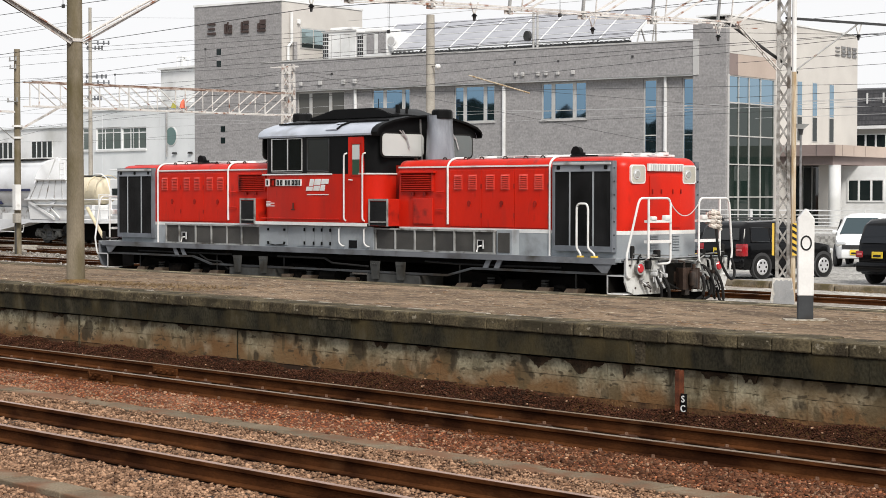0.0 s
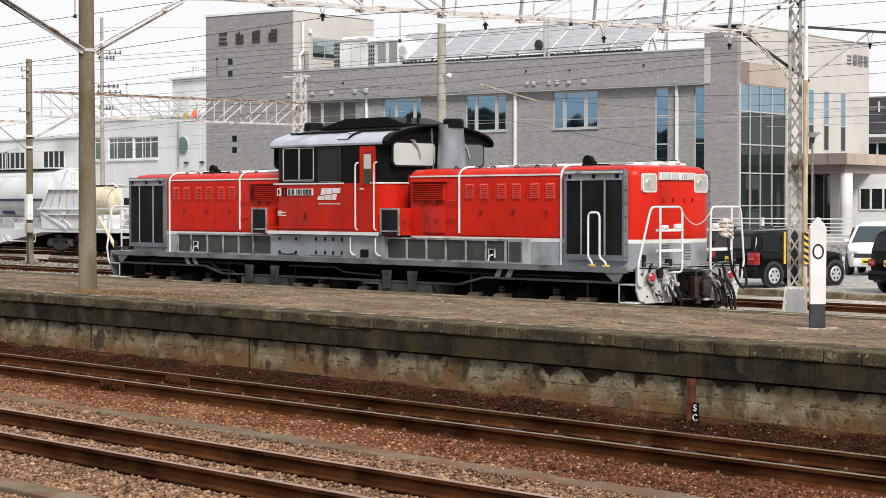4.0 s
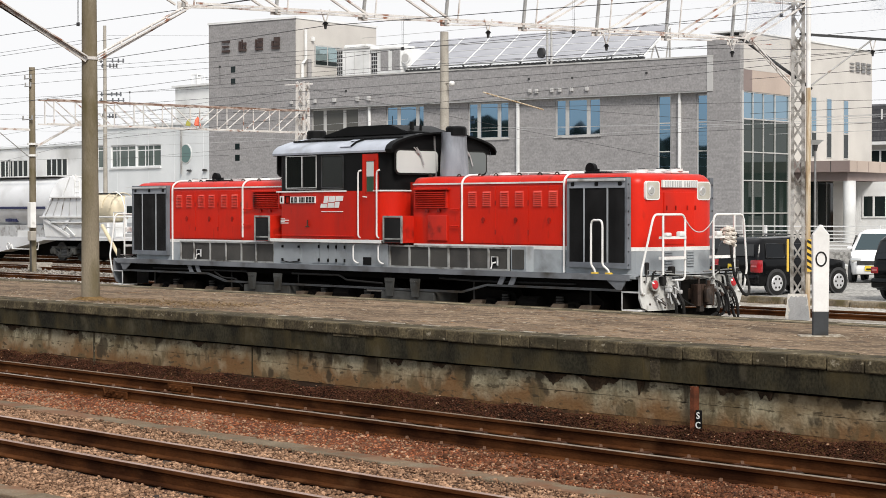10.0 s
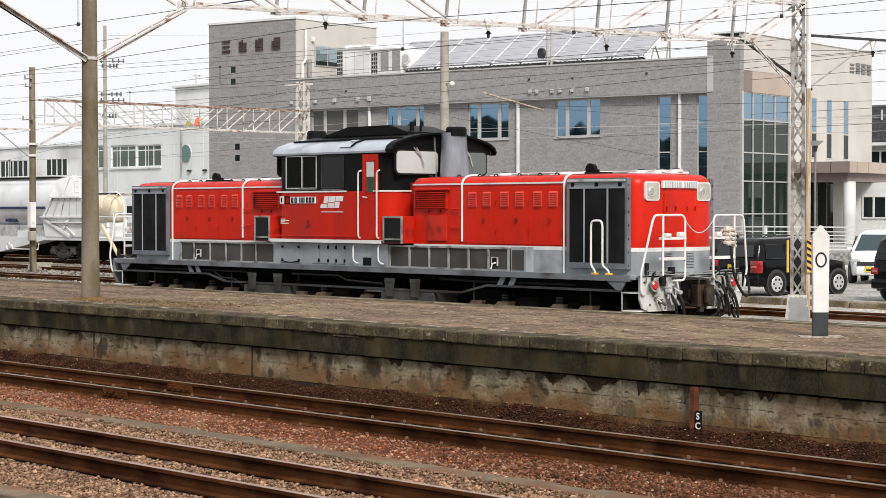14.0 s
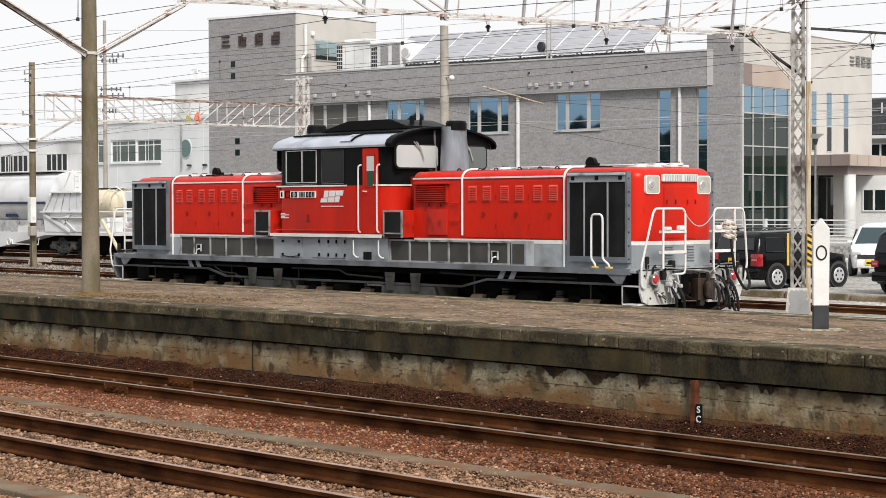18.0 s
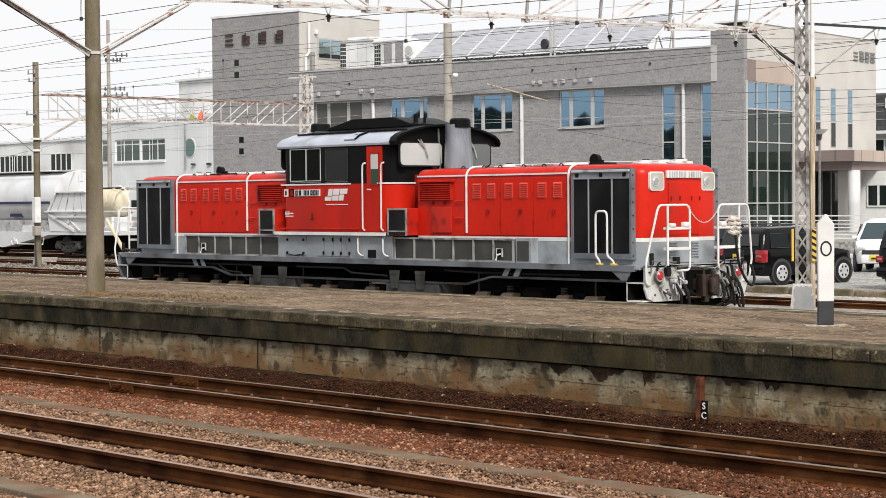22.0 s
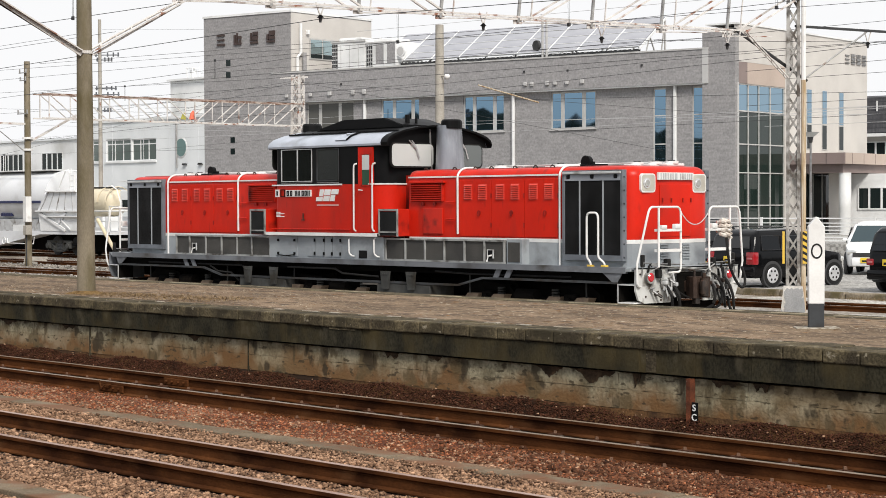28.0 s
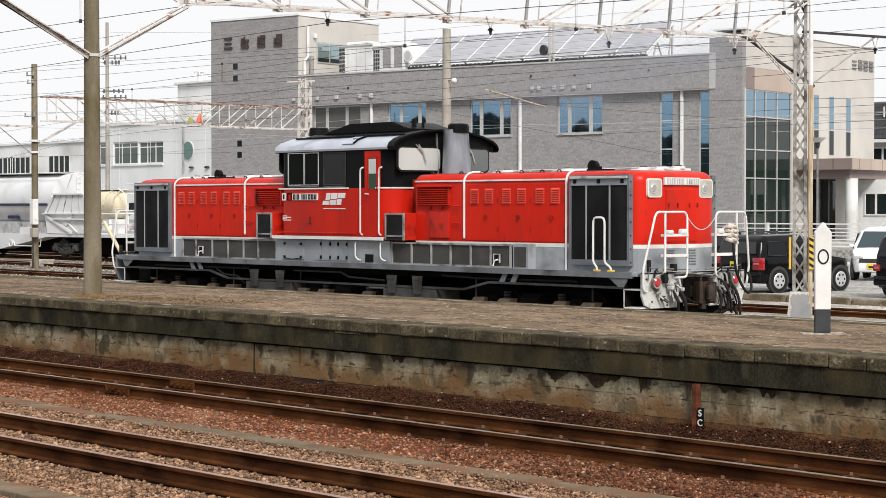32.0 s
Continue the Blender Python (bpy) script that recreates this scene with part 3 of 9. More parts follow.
        # Flush plate; its duller cream stands for the shadow inside the lamp.
        part("lamp_recess", prism(bmesh.new(), rounded(y - 0.168, y + 0.168, 2.482, 2.778, 0.05), "x", *sorted((u + d * 0.025, u + d * 0.034))), M_LAMPWELL, lamp, "cream lamp recess, dulled for its inner shadow")
        for z, r in ((2.63, 0.082),):
            part("lamp_rim", tube(bmesh.new(), [(u + d * 0.03, y - 0.05, z), (u + d * 0.045, y - 0.05, z)], r + 0.012, 20), M_LIGHTGREY, lamp)
            part("lens", tube(bmesh.new(), [(u + d * 0.03, y - 0.05, z), (u + d * 0.06, y - 0.05, z)], r, 18, r * 0.7), M_LAMPGLASS, lamp, "round sealed lamp lens", smooth=True)
    plate = part("number_board", boxed(*sorted((d * 8.2, d * 8.25)), -0.48, 0.48, 2.685, 2.82, bevel=0.006), M_WHITE, loco, "white board with embossed grey characters")
    for y, w in ((-0.38, 0.048), (-0.255, 0.048), (-0.12, 0.045), (-0.01, 0.03), (0.15, 0.048), (0.275, 0.048), (0.395, 0.045)):
        bm = boxed(*sorted((d * 8.245, d * 8.262)), y - w, y - w + 0.028, 2.7, 2.805)
        box(bm, *sorted((d * 8.245, d * 8.262)), y + w - 0.03, y + w - 0.002, 2.7, 2.805)
        part("character_bar", bm, M_LIGHTGREY, plate)
    part("nose_door", boxed(*sorted((d * 8.19, d * 8.226)), -0.42, 0.42, 1.66, 2.6, bevel=0.006), M_RED, loco)
    for y in (-0.36, -0.12, 0.2, 0.42):
        bm = boxed(*sorted((d * 8.21, d * 8.25)), y - 0.01, y + 0.01, 2.28, 2.36)
        part("nose_catch", bm, M_CATCH, loco)
    for y in (-0.3, 0.3):
        bm = bmesh.new()
        for i in range(6):
            box(bm, *sorted((d * 8.2, d * 8.235)), y - 0.1, y + 0.1, 1.26 + i * 0.05, 1.285 + i * 0.05)
        part("nose_vent", bm, M_GREY, loco, "small louvred vent")

# side boxes and mesh panels over the footplate
for s in (-1, 1):
    ya, yb = sorted((s * 1.1, s * 1.3))
    for a, b, cuts in ((-5.8, -2.22, (-5.27, -4.63, -4.02, -3.43, -2.88)), (1.66, 5.1, (2.26, 2.85, 3.42, 4.0, 4.56))):
        bank = part("battery_box", boxed(a, b, ya, yb - 0.02 if s > 0 else yb, 1.12, 1.57) if s > 0 else boxed(a, b, ya + 0.02, yb, 1.12, 1.57), M_PANELMESH, loco, "long mesh-fronted side box")
        ym, yn = sorted((s * 1.27, s * 1.31))
        bm = boxed(a - 0.03, b + 0.03, ym, yn, 1.55, 1.585)
        box(bm, a - 0.03, b + 0.03, ym, yn, 1.12, 1.165)
        part("box_rim", bm, M_MIDGREY, bank)
        for u in (a, *cuts, b):
            part("box_post", boxed(u - 0.017, u + 0.017, ym, yn, 1.165, 1.55), M_MIDGREY, bank, "worn grey post")
        u = -5.05 if a < 0 else 4.75
        bm = boxed(u - 0.075, u + 0.075, min(yn, ym) - (0.012 if s < 0 else 0), max(yn, ym) + (0.012 if s > 0 else 0), 1.24, 1.39, bevel=0.008)
        cock = part("cock_box", bm, M_BLACK, bank)
        bm = bmesh.new()
        for p, q, r, w in ((-0.085, -0.068, 1.23, 1.4), (0.068, 0.085, 1.23, 1.4), (-0.068, 0.068, 1.384, 1.4)):
            box(bm, u + p, u + q, *sorted((s * 1.3, s * 1.33)), r, w)
        part("cock_frame", bm, M_LIGHTGREY, cock, "pale cock frame")
        bm = tube(bmesh.new(), [(u + 0.05, s * 1.335, 1.29), (u - 0.02, s * 1.36, 1.27), (u - 0.045, s * 1.37, 1.17)], 0.018, 6)
        part("cock_handle", bm, M_WHITE, bank, "white cock handle")
    end = part("equipment_box", boxed(5.17, 5.59, ya, yb, 1.12, 1.6, bevel=0.01), M_GREY, loco, "grey equipment box with dark door")
    part("box_door", boxed(5.22, 5.53, s * 1.3 - 0.012, s * 1.3 + 0.012, 1.17, 1.54), M_PANELMESH, end)
    # skirt below the cab
    ya, yb = sorted((s * 0.9, s * 1.32))
    skirt = part("cab_skirt", boxed(-2.2, 1.62, ya, yb, 1.12, 1.6, bevel=0.006), M_GREY, loco, "grey equipment skirt below the cab")
    part("skirt_stripe", boxed(-2.2, 1.5, s * 1.40 - 0.03, s * 1.40 + 0.012, 1.61, 1.677), M_WHITE, skirt, "chipped white stripe")
    for a, b in ((-1.95, -1.2), (-0.85, -0.6), (-0.58, -0.29), (-0.27, -0.02), (0.0, 0.26)):
        hatch = part("hatch", boxed(a, b, s * 1.325 - 0.008, s * 1.325 + 0.008, 1.17, 1.6, bevel=0.003), M_GREY, skirt)
        for q in (0.12, 0.88) if b - a > 0.5 else (1.0,):
            for z in (1.22, 1.5):
                r, h = (0.022, 0.05) if b - a > 0.5 else (0.011, 0.07)
                part("latch", boxed(a + q * (b - a) - r, a + q * (b - a) + r, s * 1.345 - 0.02, s * 1.345 + 0.02, z - 0.02, z - 0.02 + h, bevel=0.007), M_BLACK, hatch)
    part("hatch_chain", tube(bmesh.new(), [(-1.87, s * 1.36, 1.2), (-1.58, s * 1.36, 1.17), (-1.28, s * 1.36, 1.2)], 0.01, 5), M_BLACK, skirt)
    part("step_well", boxed(0.85, 1.1, s * 1.325 - 0.008, s * 1.325 + 0.008, 1.16, 1.32), M_BLACK, skirt, "dark step opening")
    for u in (0.6, 1.4):
        k = 0.07 if u > 1 else 0.07
        pts = [(u - 0.02, s * 1.34, 1.57), (u, s * 1.39, 1.55), (u, s * 1.39, 1.26), (u + k, s * 1.36, 1.2), (u + 0.11, s * 1.34, 1.2)]
        part("step_grip", tube(bmesh.new(), soften(pts), 0.016, 7), M_WHITE, skirt, "white grab bar")
    # filter boxes beside the hoods
    for a, b in ((1.58, 2.16), (-2.78, -2.24)):
        ya, yb = sorted((s * 1.08, s * 1.4))
        flt = part("filter_box", boxed(a, b, ya, yb, 1.62, 2.17, bevel=0.012), M_DIMRED, loco, "red filter box with mesh door")
        ym, yn = sorted((s * 1.39, s * 1.425))
        bm = boxed(a, a + 0.03, ym, yn, 1.62, 2.17)
        box(bm, b - 0.03, b, ym, yn, 1.62, 2.17)
        box(bm, a + 0.03, b - 0.03, ym, yn, 2.135, 2.17)
        box(bm, a + 0.03, b - 0.03, ym, yn, 1.69, 1.72)
        part("filter_frame", bm, M_MIDGREY, flt, "bare grey filter frame")
        part("filter_mesh", boxed(a + 0.04, b - 0.04, s * 1.405 - 0.006, s * 1.405 + 0.006, 1.63, 2.12), M_MESH, flt)

# cab
CW, CA, CB = 1.4, -1.93, 1.72
cab_plan = [(CA + 0.15, -CW), (CB - 0.45, -CW), (CB - 0.28, -CW + 0.04), (CB - 0.12, -CW + 0.16), (CB, -CW + 0.42), (CB + 0.03, 0), (CB, CW - 0.42), (CB - 0.12, CW - 0.16), (CB - 0.28, CW - 0.04), (CB - 0.45, CW),
            (CA + 0.15, CW), (CA + 0.04, CW - 0.06), (CA, CW - 0.2), (CA, -CW + 0.2), (CA + 0.04, -CW + 0.06)]
part("cab_lower", prism(bmesh.new(), cab_plan, "z", 1.68, 2.68), M_RED, loco, "red lower cab", smooth=True)
part("cab_kick_panel", boxed(-2.02, 0.66, -CW - 0.03, CW + 0.03, 1.735, 1.758, bevel=0.006), M_RED, loco)
upper = part("cab_upper", prism(bmesh.new(), cab_plan, "z", 2.68, 3.5), M_BLACK, loco, "black upper cab", smooth=True)


def wide_trim(a, b, s):
    return boxed(a, b, s * CW - 0.016 if s < 0 else s * CW - 0.004, s * CW + 0.004 if s < 0 else s * CW + 0.016, 2.665, 2.695)


for s in (-1, 1):
    part("cab_trim", wide_trim(CA - 0.05, 0.4, s), M_WHITE, loco, "white waist strip")
pts = [(1.42, -CW - 0.012), (CB - 0.45, -CW - 0.012), (CB - 0.28, -CW + 0.028), (CB - 0.12, -CW + 0.15), (CB + 0.012, -CW + 0.42), (CB + 0.03, -0.75)]
bm = bmesh.new()
for a, b in zip(pts, pts[1:]):
    bar(bm, (*a, 2.68), (*b, 2.68), 0.02, 0.03)
part("cab_trim", bm, M_WHITE, loco, "white waist strip round the cab front")
# roof
bm = bmesh.new()
prof = [(-1.43, 3.46), (-1.44, 3.5), (-1.40, 3.58), (-1.28, 3.66), (-1.0, 3.75), (-0.6, 3.83), (-0.2, 3.865), (0.2, 3.865), (0.6, 3.83), (1.0, 3.75), (1.28, 3.66), (1.40, 3.58), (1.44, 3.5), (1.43, 3.46)]
prism(bm, prof, "x", CA - 0.16, 1.745)
side_roof = part("roof", bm, M_ROOFGREY, loco, "pale grey arched cab roof", smooth=True)
bm = bmesh.new()
prof2 = [(y * 1.015, z + 0.018) for y, z in prof]
prism(bm, prof2 + [(y, z - 0.02) for y, z in prof[::-1]], "x", 1.70, 1.90)
part("roof_visor", bm, M_BLACK, side_roof, "black roof visor over the windscreens", smooth=True)
prof3 = [(y, z + 0.012) for y, z in prof if abs(y) <= 1.05]
prism_pts = prof3 + [(1.05, 3.7), (-1.05, 3.7)]
part("roof_deck", prism(bmesh.new(), prism_pts, "x", CA + 0.12, 1.74), M_BLACK, side_roof, "matt black roof deck")
bm = bmesh.new()
for k in range(11):
    u = CA + 0.3 + k * 0.3
    tube(bm, [(u, -1.03, 3.745), (u, -1.03, 3.785)], 0.02, 6)
part("roof_studs", bm, M_BLACK, side_roof)
bm = bar(bmesh.new(), (CA + 0.1, -1.05, 3.76), (1.78, -1.05, 3.76), 0.03, 0.035)
part("roof_edge_strip", bm, M_BLACK, side_roof)
for s in (-1, 1):
    hatch = part("roof_hatch", prism(bmesh.new(), [(s * 1.405, 3.585), (s * 1.28, 3.668), (s * 1.06, 3.735), (s * 1.06, 3.755), (s * 1.285, 3.688), (s * 1.42, 3.598)], "x", 0.2, 0.56), M_ROOFGREY, side_roof, "raised pale roof hatch")
    part("hatch_edge", prism(bmesh.new(), [(s * 1.41, 3.59), (s * 1.28, 3.67), (s * 1.06, 3.74), (s * 1.06, 3.775), (s * 1.29, 3.705), (s * 1.43, 3.61)], "x", 0.56, 0.585), M_BLACK, hatch, "dark hatch edge")
    part("hatch_grip", boxed(0.42, 0.46, *sorted((s * 1.2, s * 1.3)), 3.7, 3.712), M_FRAME, hatch)
for d, u in ((1, 1.747), (-1, CA - 0.162)):
    part("gable", prism(bmesh.new(), [(y * 0.97, z - 0.012) for y, z in prof], "x", *sorted((u, u + d * 0.03))), M_BLACK, side_roof, "black gable above the windscreens")
# roof ventilator
bm = prism(bmesh.new(), [(-1.5, 3.83), (-1.3, 3.9), (-0.55, 4.06), (0.85, 4.06), (1.2, 3.96), (1.4, 3.9), (1.4, 3.83)], "y", -0.62, 0.62)
bmesh.ops.bevel(bm, geom=list(bm.edges), offset=0.03, segments=2, affect="EDGES")
part("roof_ventilator", bm, M_BLACK, loco, "black roof ventilator", smooth=True)
bm = tube(bmesh.new(), [(1.2, -0.3, 3.9), (1.2, -0.3, 4.12)], 0.05, 8)
part("roof_fitting", bm, M_BLACK, loco)
part("roof_fitting", tube(bmesh.new(), [(1.25, -0.1, 3.9), (1.25, -0.1, 4.06)], 0.03, 8), M_BLACK, loco)
part("roof_antenna_rod", tube(bmesh.new(), [(0.0, 0.2, 4.0), (0.0, 0.2, 4.3)], 0.008, 5), M_BLACK, loco)
# exhaust stacks before and behind the cab
for d in (-1, 1):
    bm = bmesh.new()
    ring = []
    for z, a, b, o in ((2.85, 0.27, 0.33, 0.12), (3.3, 0.255, 0.305, 0.115), (3.7, 0.24, 0.28, 0.105), (3.87, 0.235, 0.27, 0.1)):
        ring.append([bm.verts.new((d * (2.06 + o) + a * math.cos(k * math.tau / 20), b * math.sin(k * math.tau / 20), z)) for k in range(20)])
    for p, q in zip(ring, ring[1:]):
        for k in range(20):
            bm.faces.new((p[k], p[(k + 1) % 20], q[(k + 1) % 20], q[k]))
    bm.faces.new(ring[-1])
    stack = part("exhaust_funnel", bm, M_STACK, loco, "silver-grey oval exhaust stack", smooth=True)
    bm = bmesh.new()
    e, h = (0.13, 0.06) if d < 0 else (0.0, 0.0)
    cap = [[bm.verts.new((d * (2.23 + e) + a * math.cos(k * math.tau / 20), b * math.sin(k * math.tau / 20), z + h)) for k in range(20)] for z, a, b in ((3.80, 0.2, 0.235), (3.95, 0.195, 0.23), (3.99, 0.17, 0.2))]
    for p, q in zip(cap, cap[1:]):
        for k in range(20):
            bm.faces.new((p[k], p[(k + 1) % 20], q[(k + 1) % 20], q[k]))
    bm.faces.new(cap[-1]), bm.faces.new(cap[0])
    part("stack_cap", bm, M_BLACK, stack, "sooty black stack cap")
part("conduit", tube(bmesh.new(), [(CB + 0.06, -0.2, 3.8), (CB + 0.07, -0.16, 2.95)], 0.022, 8), M_STEEL, loco, "grey conduit beside the windscreen")
# cab side windows and doors
for s in (-1, 1):
    def wall_box(a, b, z0, z1, t0, t1, s=s):
        return boxed(a, b, *sorted((s * (CW + t0), s * (CW + t1))), z0, z1)

    for a, b, z0, z1, mid, fm in ((-1.64, -0.6, 2.76, 3.43, -1.08, M_LIGHTGREY), (-0.42, 0.3, 2.76, 3.42, None, M_FRAME)):
        win = part("side_window", wall_box(a, b, z0, z1, -0.02, 0.004), M_CABGLASS if mid else M_LIGHTERGLASS, loco, "dark cab side window")
        bm = bmesh.new()
        for x0, x1, p, q in ((a - 0.008, a + 0.012, z0, z1), (b - 0.006, b + 0.006, z0, z1), (a - 0.008, b + 0.006, z1 - 0.006, z1 + 0.008), (a - 0.008, b + 0.006, z0 - 0.012, z0 + 0.006)):
            box(bm, x0, x1, *sorted((s * (CW - 0.01), s * (CW + 0.018))), p, q)
        part("window_frame", bm, fm, win, "slim aluminium window frame" if fm is M_LIGHTGREY else "")
        if mid:
            part("window_bar", wall_box(mid - 0.014, mid + 0.014, z0, z1, 0.0, 0.022), M_LIGHTGREY, win)
            part("sliding_frame", wall_box(mid + 0.014, mid + 0.04, z0, z1, 0.0, 0.012), M_HOSE, win)
        part("sill_strip", wall_box(a, b, z0 - 0.045, z0 - 0.03, 0.0, 0.016), M_STEEL, win)
    door = part("cab_door", wall_box(0.93, 1.40, 1.7, 3.43, -0.02, 0.012), M_RED, loco, "narrow red cab door")
    part("door_window", wall_box(1.06, 1.31, 2.66, 3.28, 0.004, 0.018), M_GREENGLASS, door, "tall green-tinted door glass")
    part("window_blind", wall_box(1.07, 1.30, 2.97, 3.27, 0.014, 0.021), M_BLINDGLARE, door, "pale half-drawn blind")
    bm = bmesh.new()
    for x0, x1, p, q in ((1.045, 1.065, 2.64, 3.3), (1.305, 1.325, 2.64, 3.3), (1.045, 1.325, 3.28, 3.3), (1.045, 1.325, 2.64, 2.66)):
        box(bm, x0, x1, *sorted((s * CW, s * (CW + 0.024))), p, q)
    part("door_window_frame", bm, M_RED, door)
    part("door_handle", tube(bmesh.new(), [(0.98, s * (CW + 0.045), 2.56), (1.1, s * (CW + 0.045), 2.55)], 0.014, 6), M_WHITE, door, "small pale door handle")
    for u in (0.84, 1.43):
        k = s * (CW + 0.055)
        pts = [(u + 0.04, s * CW, 3.1), (u + 0.01, k, 3.08), (u, k, 3.0), (u, k, 1.75), (u, s * CW, 1.72)]
        part("hand_rail", tube(bmesh.new(), soften(pts), 0.018, 8), M_WHITE, loco, "white cab hand rail")
    # number board, shed mark and emblem as plain shapes
    board = part("number_board", wall_box(-1.49, -0.62, 2.435, 2.575, 0.0, 0.02), M_WHITE, loco, "white board with embossed grey characters")
    for k, u in enumerate((-1.41, -1.29, -1.12, -1.02, -0.89, -0.79, -0.69)):
        w = 0.035
        bm = wall_box(u - w, u - w + 0.022, 2.45, 2.56, 0.018, 0.03)
        box(bm, u + w - 0.022, u + w, *sorted((s * (CW + 0.018), s * (CW + 0.03))), 2.45, 2.56)
        if k in (0, 1, 4, 5):
            box(bm, u - w, u + w, *sorted((s * (CW + 0.018), s * (CW + 0.03))), 2.538, 2.56)
            box(bm, u - w, u + w, *sorted((s * (CW + 0.018), s * (CW + 0.03))), 2.45, 2.472)
        part("character_bar", bm, M_BLACK, board)
    mark = part("allocation_mark", wall_box(-1.86, -1.73, 2.43, 2.59, 0.0, 0.014), M_WHITE, loco, "small white mark beside a dark holder")
    part("mark_bar", wall_box(-1.82, -1.77, 2.46, 2.56, 0.012, 0.018), M_BLACK, mark)
    bm = bmesh.new()
    for x0, x1, p, q in ((-1.68, -1.665, 2.43, 2.59), (-1.545, -1.53, 2.43, 2.59), (-1.68, -1.53, 2.575, 2.59), (-1.68, -1.53, 2.43, 2.445)):
        box(bm, x0, x1, *sorted((s * CW, s * (CW + 0.016))), p, q)
    part("plate_holder", bm, M_BLACK, loco)
    # slanted white emblem as plain blocks over a rule
    bm = bmesh.new()
    for x0, x1, z0, z1 in ((-0.44, -0.23, 2.335, 2.42), (-0.36, -0.23, 2.435, 2.58), (-0.2, 0.0, 2.335, 2.44), (-0.2, 0.0, 2.455, 2.58), (0.03, 0.17, 2.335, 2.46), (0.03, 0.26, 2.475, 2.58)):
        vs = [bm.verts.new((x + 0.25 * (z - 2.335) - 0.02, s * (CW + t), z)) for t in (0.002, 0.014) for x, z in ((x0, z0), (x1, z0), (x1, z1), (x0, z1))]
        for f in ((3, 2, 1, 0), (4, 5, 6, 7), (0, 1, 5, 4), (1, 2, 6, 5), (2, 3, 7, 6), (3, 0, 4, 7)):
            bm.faces.new([vs[i] for i in f])
    box(bm, -0.43, 0.29, *sorted((s * CW, s * (CW + 0.012))), 2.245, 2.262)
    part("emblem", bm, M_WHITE, loco, "slanted white emblem blocks over a thin rule")
    bm = bmesh.new()
    for i, z in enumerate((2.0, 2.03, 2.06, 2.09)):
        box(bm, -1.84, -1.7 if i % 2 else -1.56, *sorted((s * CW, s * (CW + 0.008))), z, z + 0.018)
    part("lettering_bars", bm, M_WHITE, loco, "tiny white lettering")
    bm = boxed(-0.96, -0.85, *sorted((s * CW, s * (CW + 0.02))), 1.93, 1.95)
    tube(bm, [(-0.9, s * (CW + 0.01), 1.93), (-0.9, s * (CW + 0.01), 2.08)], 0.015, 6)
    part("cock_lever", bm, M_COUPLER, loco)
# windscreens
M_GREYGLASS = glass("pale_grey_glass", (0.17, 0.19, 0.19))
for d, u in ((1, CB + 0.055), (-1, CA - 0.2)):
    for ya, yb in ((-1.24, -0.12), (0.12, 1.24)):
        near = d > 0
        # Near front pane is pale: bright reflections are painted into its colour.
        face = M_BLINDGLARE if near and ya < 0 else M_GREYGLASS if near else M_CABGLASS
        win = part("windscreen", prism(bmesh.new(), rounded(ya, yb, 3.04, 3.49, 0.09), "x", *sorted((u - d * 0.01, u + d * 0.03))), face, loco, "cab windscreen with rounded corners" if ya > 0 or not near else "windscreen with bright reflections painted as pale colour")
        bm = prism(bmesh.new(), rounded(ya - 0.035, yb + 0.035, 3.005, 3.525, 0.12), "x", *sorted((u - d * 0.012, u + d * 0.022)))
        part("rubber_seal", bm, M_HOSE, win)
        bm = bmesh.new()
        k = u + d * 0.07
        tube(bm, [(k, ya + 0.5, 3.56), (k, ya + 0.62, 3.42), (k, ya + 0.7, 3.2)], 0.014, 5)
        tube(bm, [(k, ya + 0.43, 3.56), (k, ya + 0.62, 3.4)], 0.013, 5)
        part("wiper", bm, M_LIGHTGREY, win, "pale wiper")

